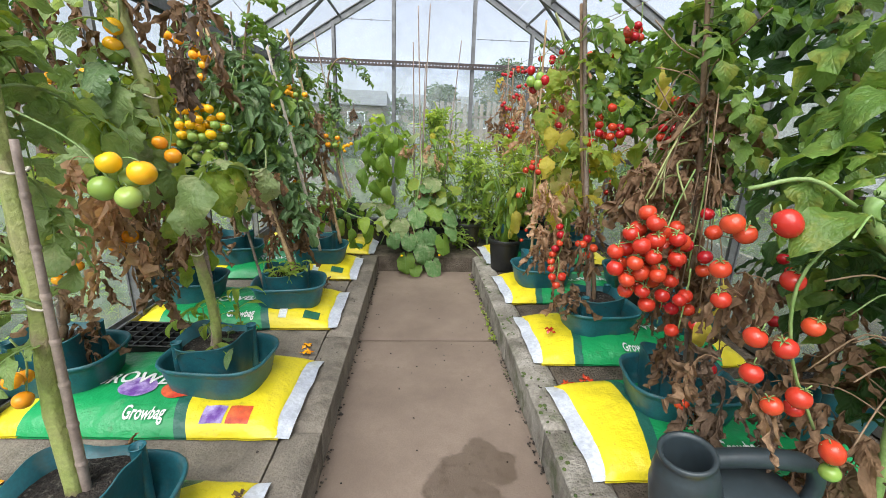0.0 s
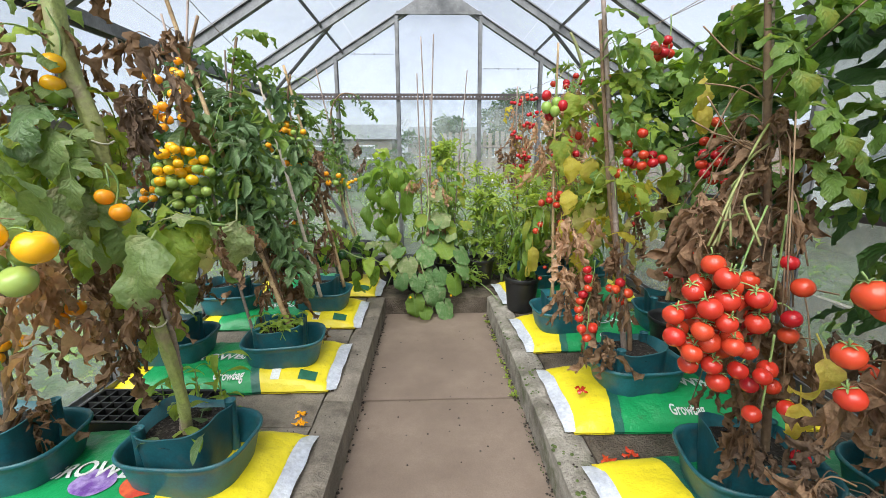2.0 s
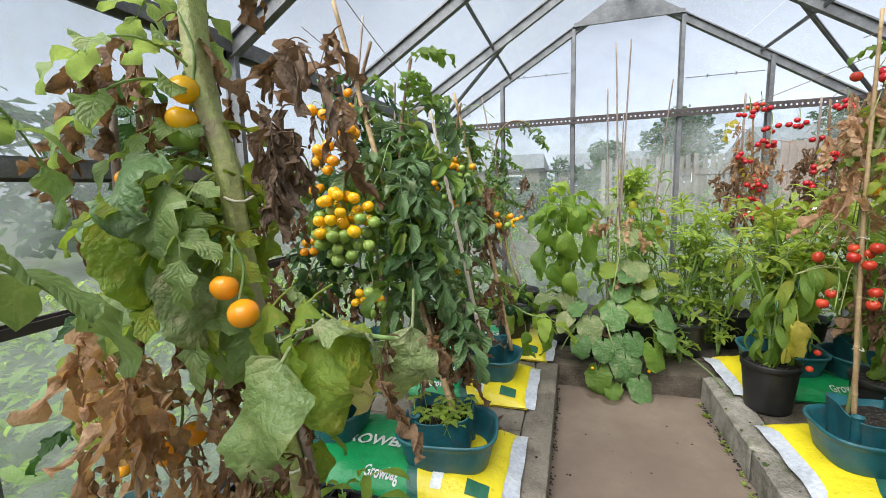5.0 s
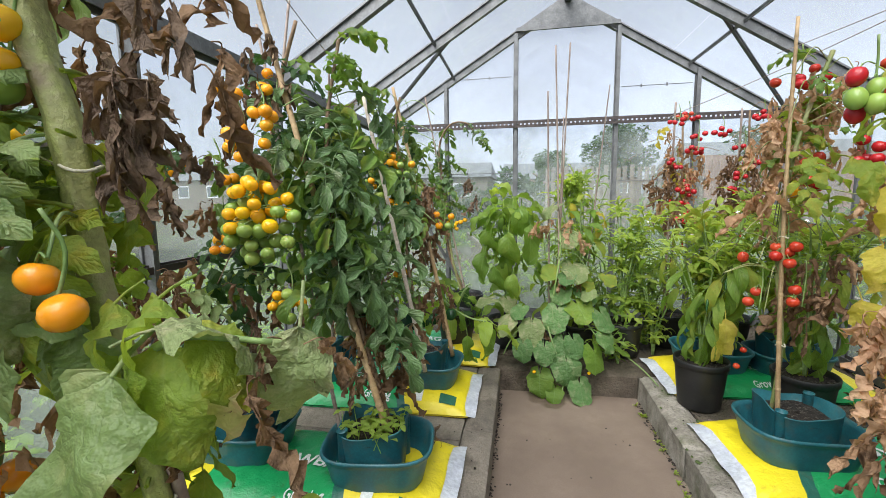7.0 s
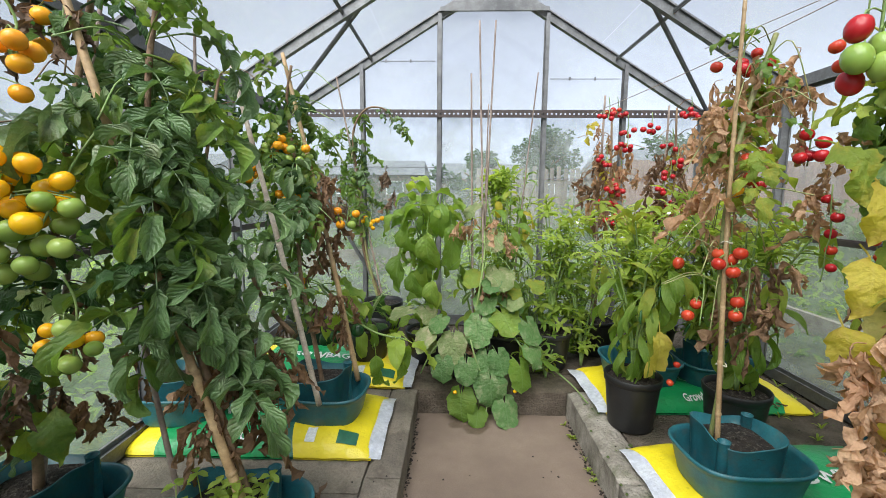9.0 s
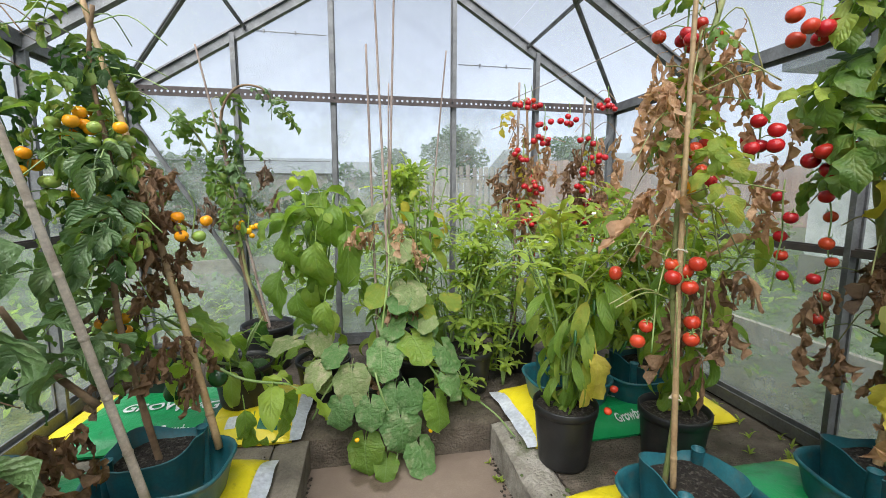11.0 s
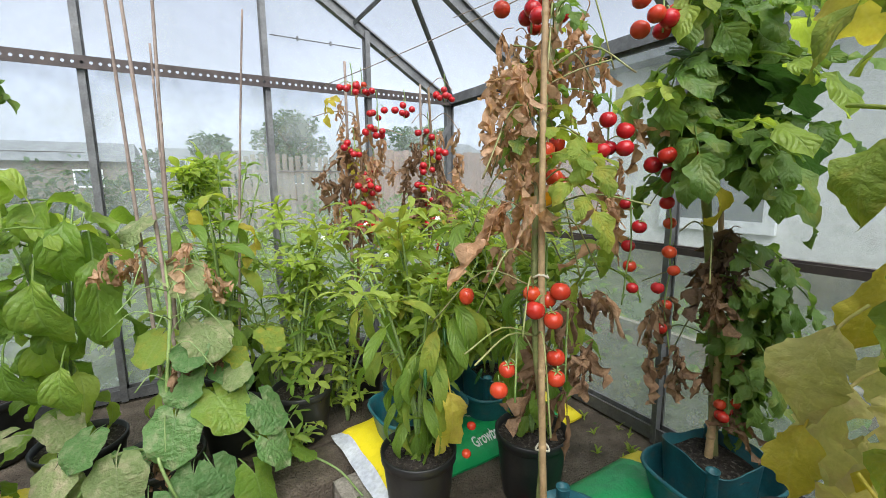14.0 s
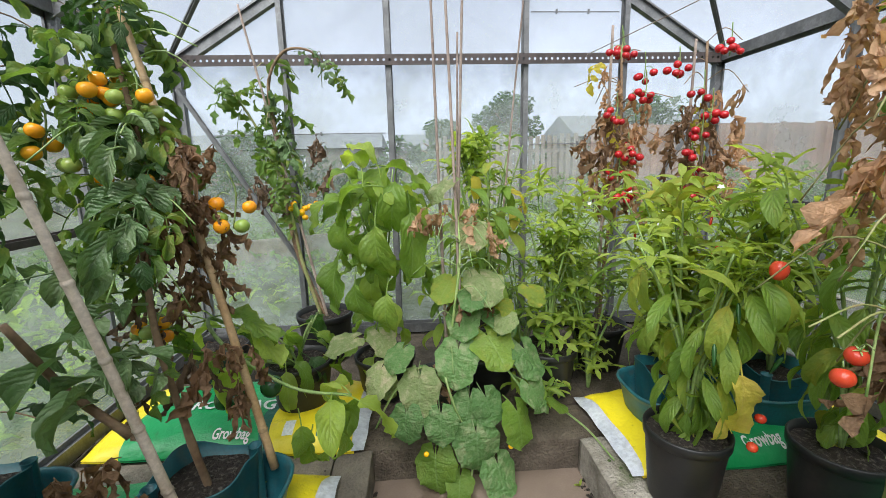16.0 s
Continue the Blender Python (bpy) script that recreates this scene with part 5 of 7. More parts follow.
for c, az, tl, sc, mt in (((-0.26, 1.22, 1.05), 190, -50, 0.9, "leaf_soft"), ((-0.37, 1.22, 0.91), 200, -60, 1.0, "leaf_soft"), ((-0.24, 1.24, 0.94), 215, -65, 0.8, "leaf_mildew"), ((-0.30, 1.22, 1.11), 175, -30, 0.9, "leaf_curl"),
                          ((-0.33, 1.24, 1.0), 230, -60, 0.9, "leaf_lime"), ((-0.19, 1.30, 0.85), 240, -70, 0.8, "leaf_soft"), ((-0.42, 1.26, 1.04), 180, -50, 0.9, "leaf_curl")):
    p.leaf_at("tomleaf", mt, c, az, tl, sc, p.rng.uniform(-20, 20), (0, 0.12, 0.01))
p.dried_hang((-0.43, 1.33, 1.36), 5, "dry", 0.22, 0.04, (0.7, 0.9))
p.dried_hang((-0.13, 1.42, 1.38), 4, "dry", 0.2, 0.05, (0.6, 0.9))
p.dried_hang((-0.38, 1.56, 0.78), 14, "dry", 0.3, 0.07)
p.foliage("compound", "leaf_lime", 8, 0.70, 1.2, 30, 45, (0.75, 1.0), (-45, 0))
p.foliage("compound", "leaf_soft", 3, 1.0, 1.2, 165, 30, (0.7, 0.9), (-45, 5), None, 0.03, False)
p.foliage("compound", "leaf_lime", 2, 1.0, 1.2, 165, 30, (0.7, 0.9), (-45, 5), None, 0.03, False)
p.dried_hang((-0.33, 1.22, 0.95), 8, "dry_pale", 0.25, 0.05)

p = Plant("tomato_plant", "withered tomato plant with brown stem and orange fruit", "tomato plant", (-0.70, 1.45, SOIL), 13, TG)
p.stem([(-0.71, 1.45, SOIL - 0.02), (-0.65, 1.43, 0.43), (-0.64, 1.43, 0.59), (-0.57, 1.43, 0.91), (-0.55, 1.45, 1.15), (-0.56, 1.48, 1.4)], 0.013, 0.007, "stem_brown")
p.dried_hang((-0.63, 1.42, 0.62), 12, "dry", 0.34, 0.06)
p.dried_hang((-0.56, 1.43, 1.2), 10, "dry", 0.3, 0.08)
p.foliage("compound", "leaf_dark", 7, 0.7, 1.35, 60, 110, (0.7, 1.0))
p.foliage("compound", "leaf_lime", 3, 0.6, 1.0, 180, 60, (0.6, 0.9))
p.cluster((-0.57, 1.38, 0.60), 4, (0.06, 0.04, 0.04), 0.02, ["orange"])
p.cluster((-0.50, 1.42, 1.12), 4, (0.05, 0.04, 0.05), 0.02, ["orange", "yellow"])

p = Plant("tomato_plant", "tall tomato plant with rolled leaves and a large orange-green bunch", "tomato plant", (-0.17, 2.11, SOIL), 14, TG)
p.stem([(-0.13, 2.12, SOIL - 0.02), (-0.19, 2.12, 0.53), (-0.25, 2.12, 0.76), (-0.30, 2.12, 1.0), (-0.31, 2.14, 1.25), (-0.27, 2.16, 1.50)], 0.011, 0.005, "stem_brown")
p.foliage("curl", "leaf_curl", 16, 0.60, 1.15, 270, 60, (0.75, 1.05), (-55, 0))
p.foliage("curl", "leaf_curl", 22, 0.72, 1.35, 250, 150, (0.75, 1.1), (-45, 10), None, 0.05)
p.foliage("curl", "leaf", 12, 0.75, 1.30, 200, 170, (0.7, 1.0), (-40, 10))
p.foliage("compound", "leaf_dark", 8, 0.85, 1.3, 90, 90, (0.6, 0.85))
p.foliage("compound", "leaf", 7, 1.3, 1.52, 270, 110, (0.45, 0.7), (0, 50))
p.dried_hang((-0.20, 2.14, 0.72), 16, "dry", 0.26, 0.035)
p.dried_hang((-0.12, 2.2, 0.66), 7, "dry", 0.2, 0.03)
p.cluster((-0.425, 1.955, 0.985), 50, (0.10, 0.06, 0.11), 0.0245, ["yellow"], "round", False, (-0.34, 2.05, 1.15), None, "green")
p.cluster((-0.47, 1.96, 1.19), 6, (0.07, 0.05, 0.05), 0.021, ["orange"])
p.cluster((-0.36, 1.96, 0.76), 9, (0.045, 0.03, 0.06), 0.018, ["orange", "yellow", "green"])
p.cluster((-0.58, 2.0, 1.1), 3, (0.05, 0.05, 0.05), 0.019, ["orange"])
p.twigs(10, 0.9, 1.45, 0.15, "vine_green", 90, 140)
for k in range(2):
    p.leaf("herb", "leaf_chilli", (-0.20 + 0.07 * k, 2.07, SOIL - 0.005), 80 * k, 0, 1.35, 0, "herb_sprig")

p = Plant("tomato_plant", "half-dead tomato plant with dark brown hanging leaves", "tomato plant", (-0.66, 2.15, SOIL), 15, TG)
p.stem([(-0.66, 2.15, SOIL - 0.02), (-0.63, 2.15, 0.6), (-0.58, 2.2, 1.0), (-0.52, 2.25, 1.4), (-0.45, 2.25, 1.6)], 0.011, 0.006, "stem_brown")
p.dried_hang((-0.55, 2.18, 0.9), 12, "dry", 0.45, 0.1)
p.dried_hang((-0.50, 2.05, 1.5), 8, "dry_dark", 0.3, 0.05)
p.dried_hang((-0.64, 1.94, 1.15), 20, "dry", 0.65, 0.10)
p.dried_hang((-0.56, 1.86, 0.85), 12, "dry_dark", 0.4, 0.10)
p.foliage("compound", "leaf_lime", 8, 0.5, 1.2, 170, 70, (0.7, 0.95), (-45, 0))
p.foliage("compound", "leaf_dark", 8, 0.45, 1.3, 170, 70, (0.8, 1.0), (-45, 0))
p.foliage("compound", "leaf_dark", 14, 0.6, 1.5, 200, 170, (0.7, 1.0))
p.foliage("compound", "leaf", 8, 0.8, 1.5, 120, 150, (0.6, 0.9))
p.cluster((-0.60, 2.02, 0.92), 4, (0.05, 0.04, 0.04), 0.019, ["orange"])
p.cluster((-0.45, 2.1, 1.35), 4, (0.06, 0.04, 0.06), 0.019, ["orange"])
p.twigs(10, 0.6, 1.4, 0.14, "stem_brown", 180, 120)
p.dried_hang((-0.47, 1.74, 1.40), 7, "dry_dark", 0.36, 0.06, (0.6, 0.9))
p.dried_hang((-0.58, 1.72, 0.95), 7, "dry", 0.30, 0.08)
p.dried_hang((-0.64, 1.88, 0.90), 10, "dry", 0.30, 0.09)
p.dried_hang((-0.60, 2.15, 0.75), 6, "dry_dark", 0.3, 0.08)
for k in range(17):
    q = (p.rng.uniform(-0.76, -0.54), p.rng.uniform(1.75, 2.15), p.rng.uniform(0.50, 1.20))
    p.leaf("compound" if k % 3 else "tomleaf", p.rng.choice(("leaf_soft", "leaf", "leaf_lime", "leaf_dark")), q, p.rng.uniform(150, 290), p.rng.uniform(-60, -5), p.rng.uniform(0.6, 0.9))
for c, n in (((-0.49, 1.95, 1.18), 2), ((-0.67, 1.95, 1.12), 3), ((-0.48, 1.95, 1.32), 2), ((-0.41, 1.96, 1.25), 4)):
    p.cluster(c, n, (0.04, 0.03, 0.03), 0.021, ["orange"])

p = Plant("tomato_plant", "orange-fruited tomato plant with brown dead leaves on leaning canes", "tomato plant", (-0.17, 2.77, SOIL), 16, TG)
p.stem([(-0.17, 2.76, SOIL - 0.02), (-0.19, 2.74, 0.48), (-0.25, 2.78, 0.75), (-0.28, 2.88, 1.05), (-0.33, 2.92, 1.35), (-0.30, 2.9, 1.5)], 0.009, 0.005, "stem_brown")
p.stem([(-0.22, 2.62, 0.55), (-0.30, 2.60, 0.66), (-0.33, 2.55, 0.80)], 0.009, 0.006, "stem_brown", "side_shoot")
p.dried_hang((-0.18, 2.86, 1.12), 26, "dry", 0.36, 0.06)
p.dried_hang((-0.30, 2.88, 1.0), 12, "dry_dark", 0.5, 0.08)
p.dried_hang((-0.30, 2.55, 0.60), 14, "dry", 0.28, 0.08)
p.dried_hang((-0.12, 2.80, 0.75), 8, "dry", 0.3, 0.04)
p.foliage("compound", "leaf_dark", 22, 0.85, 1.45, 90, 150, (0.5, 0.75), (-50, 10), None, 0.07)
p.foliage("curl", "leaf", 20, 0.9, 1.5, 90, 160, (0.5, 0.75), (-60, 10), None, 0.07)
p.foliage("compound", "leaf", 10, 0.6, 1.2, 120, 120, (0.5, 0.75), (-60, 0), None, 0.07)
p.foliage("curl", "leaf_curl", 7, 0.55, 1.2, 150, 50, (0.8, 1.1))
for c, n in (((-0.36, 2.85, 1.20), 7), ((-0.27, 2.86, 1.17), 7), ((-0.30, 2.84, 1.02), 6), ((-0.10, 2.88, 0.93), 5), ((-0.31, 2.86, 0.66), 7), ((-0.42, 2.8, 1.1), 4), ((-0.36, 3.0, 1.22), 5)):
    p.cluster(c, n, (0.05, 0.035, 0.04), 0.020, ["orange", "orange", "green"])
p.cluster((-0.36, 2.83, 1.06), 6, (0.08, 0.03, 0.06), 0.019, ["green"])
p.twigs(30, 0.7, 1.5, 0.18, "vine_green", 120, 160)

p = Plant("tomato_plant", "thin tomato plant with sparse dark leaves by the glass", "tomato plant", (-0.68, 2.75, SOIL), 17, TG)
p.stem([(-0.68, 2.75, SOIL - 0.02), (-0.66, 2.75, 0.7), (-0.60, 2.8, 1.1), (-0.55, 2.85, 1.45)], 0.01, 0.005, "stem_brown")
p.foliage("compound", "leaf_dark", 22, 0.5, 1.45, 230, 150, (0.55, 0.8), (-50, 10), None, 0.08)
p.foliage("curl", "leaf", 18, 0.7, 1.5, 230, 150, (0.55, 0.8), (-50, 10), None, 0.08)
p.twigs(24, 0.5, 1.5, 0.2, "stem_brown", 200, 150)
p.dried_hang((-0.64, 2.72, 0.8), 10, "dry", 0.45, 0.06)
p.cluster((-0.55, 2.75, 1.0), 5, (0.08, 0.05, 0.08), 0.018, ["orange", "yellow"])

p = Plant("tomato_plant", "two-stemmed leggy tomato plant with drooping top in a black pot", "tomato plant", (-0.13, 3.84, BENCH + 0.2), 18, TG)
p.stem([(-0.12, 3.84, 0.32), (-0.24, 3.88, 0.63), (-0.27, 3.88, 0.85), (-0.28, 3.88, 1.1), (-0.30, 3.86, 1.38), (-0.22, 3.84, 1.52), (-0.10, 3.82, 1.52), (-0.05, 3.82, 1.44)], 0.011, 0.004, "stem_brown")
l2 = p.stem([(-0.14, 3.83, 0.32), (-0.22, 3.85, 0.62), (-0.26, 3.86, 0.9), (-0.36, 3.86, 1.2), (-0.48, 3.84, 1.42)], 0.009, 0.004, "stem", "second_stem")
p.foliage("curl", "leaf", 15, 0.95, 1.5, 220, 170, (0.5, 0.8), (-70, -10))
p.foliage("compound", "leaf", 13, 0.85, 1.45, 90, 160, (0.5, 0.75), (-70, -10), l2)
p.foliage("compound", "leaf_curl", 10, 1.1, 1.55, 250, 80, (0.5, 0.75), (-75, -15))
p.dried_hang((-0.05, 3.8, 1.25), 5, "dry_dark", 0.25, 0.05, (0.7, 1.0))
p.dried_hang((-0.38, 3.84, 1.05), 6, "dry_dark", 0.2, 0.06, (0.6, 0.9))
p.cluster((-0.20, 3.82, 0.86), 8, (0.10, 0.03, 0.05), 0.018, ["orange", "yellow", "green"])
p.twigs(14, 0.8, 1.5, 0.14, "stem", 180, 180)


# ---- peppers, cucumber and the centre ----
def bush(name, label, category, base, seed, height, spread, leafkind, material, n, stems=4, group="", material2=None, droop=(-45, 0), scale=(0.8, 1.15)):
    b = Plant(name, label, category, base, seed, group)
    lines = []
    for k in range(stems):
        a = b.rng.uniform(0, 6.28)
        d = Vector((math.cos(a), math.sin(a), 0)) * spread * b.rng.uniform(0.3, 1.0)
        q = Vector(base)
        lines.append(b.stem([q, q + d * 0.15 + Vector((0, 0, height * 0.35)), q + d * 0.55 + Vector((0, 0, height * 0.7)), q + d + Vector((0, 0, height * b.rng.uniform(0.85, 1.05)))], 0.006, 0.0025, "vine_green", "stem" if k == 0 else "branch", 6))
    for i in range(n):
        ln = b.rng.choice(lines)
        f = b.rng.uniform(0.10, 1.0)
        q = ln[int(f * (len(ln) - 1))]
        mt = material2 if material2 and b.rng.random() < 0.3 else material
        b.leaf(leafkind, mt, q, b.rng.uniform(0, 360), b.rng.uniform(*droop) + 50 * (f - 0.6), b.rng.uniform(*scale), b.rng.uniform(-20, 20))
    b.lines = lines
    return b


PG = "pepper plants"
p = bush("pepper_plant", "large-leaved green pepper plant in a black pot", "pepper plant", (0.18, 3.46, 0.28), 31, 0.80, 0.17, "broad", "leaf_pepper", 50, 7, PG, "leaf_chilli", (-65, 25), (0.75, 1.1))
for c, az, tl, sc in (((0.19, 3.20, 0.76), 165, -70, 1.45), ((0.08, 3.22, 0.82), 130, -60, 1.35), ((0.31, 3.22, 0.80), 195, -70, 1.4), ((0.21, 3.20, 0.56), 170, -60, 1.05), ((0.15, 3.24, 1.08), 30, 55, 1.0), ((0.10, 3.22, 0.96), 80, -10, 1.1),
                      ((0.05, 3.22, 0.68), 140, -65, 1.2), ((0.29, 3.24, 1.02), 240, -10, 1.1), ((0.12, 3.20, 0.60), 160, -65, 1.0), ((0.25, 3.22, 0.92), 180, -55, 1.2), ((0.02, 3.24, 0.92), 100, -20, 1.0), ((0.20, 3.26, 1.0), 150, -30, 1.1)):
    p.leaf_at("broad", p.rng.choice(("leaf_pepper", "leaf_pepper", "leaf_chilli")), c, az, tl, sc, p.rng.uniform(-15, 15), (0, 0.12, 0.01))
p.leaf("broad", "leaf_chilli", (0.22, 3.2, 1.0), 60, 60, 0.8)
p = bush("pepper_plant", "bell pepper plant with dark green fruit leaning over a growbag", "pepper plant", (-0.11, 3.30, 0.33), 32, 0.20, 0.14, "broad", "leaf_pepper", 12, 4, PG, "leaf_dark", (-60, -10), (0.7, 1.0))
ln = p.stem([(-0.11, 3.28, 0.36), (-0.25, 3.05, 0.62), (-0.18, 2.92, 0.60), (-0.02, 2.92, 0.47), (0.13, 2.95, 0.42)], 0.006, 0.004, "vine_green", "branch", 6)
ln2 = p.stem([(-0.11, 3.28, 0.36), (-0.32, 3.0, 0.55), (-0.42, 2.92, 0.68)], 0.006, 0.004, "vine_green", "branch", 6)
for i in range(24):
    p.leaf("broad", p.rng.choice(("leaf_pepper", "leaf_chilli")), p.rng.choice(ln + ln2), p.rng.uniform(0, 360), p.rng.uniform(-70, 10), p.rng.uniform(0.8, 1.2))
for q in ((-0.16, 2.93, 0.44), (-0.08, 2.95, 0.46), (-0.23, 3.0, 0.40)):
    p.fruit(q, 0.037, "deep_green", "bell", False, "bell_pepper")
for q in ((0.0, 2.9, 0.42), (0.02, 2.95, 0.34), (-0.12, 2.88, 0.33)):
    p.leaf("broad", "leaf_pepper", q, p.rng.uniform(150, 210), -80, 0.8)
p = bush("pepper_plant", "tall leafy green pepper plant with narrow leaves", "pepper plant", (0.64, 3.72, 0.32), 33, 0.80, 0.22, "sprig", "leaf_chilli", 72, 9, PG, "leaf_pepper", (-30, 30), (0.9, 1.35))
p = bush("pepper_plant", "bushy chilli plant in a black pot", "pepper plant", (0.83, 3.42, 0.32), 34, 0.60, 0.18, "sprig", "leaf_chilli", 52, 8, PG, "leaf_pepper", (-30, 30), (0.9, 1.3))
p = bush("pepper_plant", "yellowing pepper plant behind the cucumber", "pepper plant", (0.60, 3.46, 0.29), 35, 0.72, 0.16, "pepper", "leaf_pepper", 44, 7, PG, "leaf_lime", (-40, 10), (0.8, 1.2))
p.leaf("broad", "leaf_yellow", (0.62, 3.4, 0.95), 240, -20, 0.7)
p.leaf("broad", "leaf_yellow", (0.52, 3.45, 1.0), 200, -30, 0.6)
p.leaf("broad", "leaf_yellow", (0.72, 3.45, 0.88), 150, -30, 0.6)
for k, (x, y, h, kd, mt) in enumerate(((0.76, 3.56, 0.50, "pepper", "leaf_pepper"), (1.0, 3.42, 0.52, "sprig", "leaf_chilli"), (1.02, 3.60, 0.60, "sprig", "leaf_chilli"), (0.44, 3.58, 0.66, "pepper", "leaf_chilli"), (1.30, 3.40, 0.52, "sprig", "leaf_chilli"),  (1.62, 3.45, 0.55, "sprig", "leaf_pepper"), (0.78, 3.26, 0.16, "sprig", "leaf_chilli"))):
    q = bush("pepper_plant", "leafy young pepper plant crowded on the end ledge", "pepper plant", (x, y, BENCH), 80 + k, h, 0.18, kd, mt, (38 if kd == "sprig" else 32) if h > 0.3 else 9, 7 if h > 0.3 else 3, PG, "leaf_pepper", (-40, 30), (0.8, 1.2) if kd != "broad" else (0.6, 0.85))
p = bush("chilli_plant", "chilli plant with long leaves and red pods in black pot", "chilli plant", (1.02, 2.84, 0.33), 36, 0.52, 0.19, "pepper", "leaf_pepper", 66, 8, PG, "leaf_lime", (-75, -15), (0.85, 1.3))
for k in range(14):
    q = p.rng.choice(p.rng.choice(p.lines)[-8:])
    p.leaf("sprig", "leaf_chilli", q, p.rng.uniform(0, 360), p.rng.uniform(-10, 30), p.rng.uniform(0.9, 1.2))
p.leaf("broad", "leaf_yellow", (1.05, 2.74, 0.60), 175, -75, 0.95)
p.leaf("pepper", "leaf_yellow", (1.03, 2.75, 0.46), 170, -75, 0.8)
p.fruit((1.08, 2.69, 0.80), 0.023, "red", "plum", True, "pepper_fruit")
for q in ((1.10, 2.72, 0.36), (1.13, 2.74, 0.42)):
    p.fruit(q, 0.014, "red", "round", False, "pepper_fruit")
for q in ((0.98, 2.72, 0.6), (1.06, 2.76, 0.68), (1.16, 2.75, 0.55)):
    p.fruit(q, 0.009, "deep_green", "chilli", False, "chilli_pod")
p = bush("chilli_plant", "chilli plant with long green leaves in a black pot", "chilli plant", (1.35, 2.74, 0.33), 37, 0.62, 0.20, "pepper", "leaf_pepper", 60, 8, PG, "leaf_lime", (-75, -10), (0.9, 1.3))
for k in range(10):
    q = p.rng.choice(p.rng.choice(p.lines)[-8:])
    p.leaf("sprig", "leaf_chilli", q, p.rng.uniform(0, 360), p.rng.uniform(-10, 30), p.rng.uniform(0.9, 1.2))
for k in range(2):
    p = bush("chilli_plant", "light green chilli plant with wide flat crown in teal pot", "chilli plant", (1.17 + 0.33 * k, 3.13, SOIL), 38 + k, 0.60, 0.30, "sprig", "leaf_chilli", 84, 12, PG, "leaf_lime", (-20, 30), (1.0, 1.5))
    for q in range(16):
        c = p.rng.choice(p.rng.choice(p.lines)[-5:]) + Vector((p.rng.uniform(-0.04, 0.04), p.rng.uniform(-0.04, 0.04), p.rng.uniform(0.0, 0.03)))
        put("flower", flower_mesh(), p.ob, p.inv @ pose(*c, p.rng.uniform(-50, 50), p.rng.uniform(-50, 50), p.rng.uniform(0, 360)), "small white flower")
    for q in range(5):
        c = p.rng.choice(p.rng.choice(p.lines)[-6:])
        p.fruit(c + Vector((0, 0, -0.05)), 0.008, p.rng.choice(("deep_green", "red")), "chilli", False, "chilli_pod")

cu = Plant("cucumber_plant", "cucumber plant trailing broad mottled leaves over the ledge", "cucumber plant", (0.40, 3.28, 0.28), 41)
cl = cu.stem([(0.42, 3.28, 0.28), (0.43, 3.2, 0.5), (0.46, 3.2, 0.75), (0.45, 3.25, 0.95)], 0.006, 0.003, "vine_green")
runs = [cu.stem(pts, 0.005, 0.003, "vine_green", "runner", 6) for pts in (
    [(0.42, 3.28, 0.3), (0.40, 3.14, 0.36), (0.43, 3.10, 0.26), (0.48, 3.09, 0.14), (0.47, 3.05, 0.03)],
    [(0.42, 3.28, 0.3), (0.56, 3.18, 0.40), (0.66, 3.13, 0.30), (0.76, 3.14, 0.24), (0.86, 3.10, 0.17), (0.90, 2.98, 0.14)],
    [(0.42, 3.28, 0.3), (0.30, 3.16, 0.38), (0.22, 3.12, 0.30), (0.17, 3.12, 0.20)])]
for c, w, az, tl, mt in (((0.438, 3.15, 0.385), 0.132, 165, -55, "leaf_cuke"), ((0.567, 3.15, 0.431), 0.132, 200, -30, "leaf_pepper"), ((0.678, 3.15, 0.385), 0.115, 215, -45, "leaf_cuke"),
                         ((0.316, 3.10, 0.319), 0.122, 175, -55, "leaf_mildew"), ((0.18, 3.12, 0.353), 0.111, 140, -35, "leaf_mildew"), ((0.067, 3.17, 0.464), 0.104, 110, -10, "leaf_mildew"),
                         ((0.272, 3.06, 0.235), 0.102, 160, -60, "leaf_cuke"), ((0.378, 3.06, 0.227), 0.10, 185, -65, "leaf_cuke"), ((0.536, 3.10, 0.258), 0.10, 200, -60, "leaf_cuke"),
                         ((0.626, 3.06, 0.211), 0.123, 215, -50, "leaf_pepper"), ((0.492, 3.06, 0.139), 0.139, 190, -65, "leaf_cuke"), ((0.362, 3.06, 0.066), 0.128, 160, -60, "leaf_pepper"),
                         ((0.56, 3.04, 0.045), 0.118, 200, -50, "leaf_cuke"), ((0.685, 3.10, 0.29), 0.10, 230, -50, "leaf_cuke"), ((0.768, 3.12, 0.244), 0.077, 240, -20, "leaf_pepper"),
                         ((0.47, 3.20, 0.508), 0.108, 170, -40, "leaf_cuke"), ((0.541, 3.20, 0.631), 0.132, 190, -20, "leaf_mildew"), ((0.467, 3.11, 0.249), 0.10, 175, -60, "leaf_cuke"),
                         ((0.60, 3.22, 0.50), 0.11, 215, -30, "leaf_cuke"), ((0.41, 3.22, 0.62), 0.10, 150, -30, "leaf_lime"), ((0.43, 3.03, 0.03), 0.085, 175, -30, "leaf_pepper"),
                         ((0.50, 3.24, 0.80), 0.115, 200, -35, "leaf_mildew"), ((0.40, 3.24, 0.95), 0.10, 120, -30, "leaf_mildew"), ((0.25, 3.14, 0.42), 0.09, 150, -30, "leaf_cuke")):
    cu.leaf_at("cuke", mt, c, az, tl, w * 6.1, cu.rng.uniform(-12, 12))
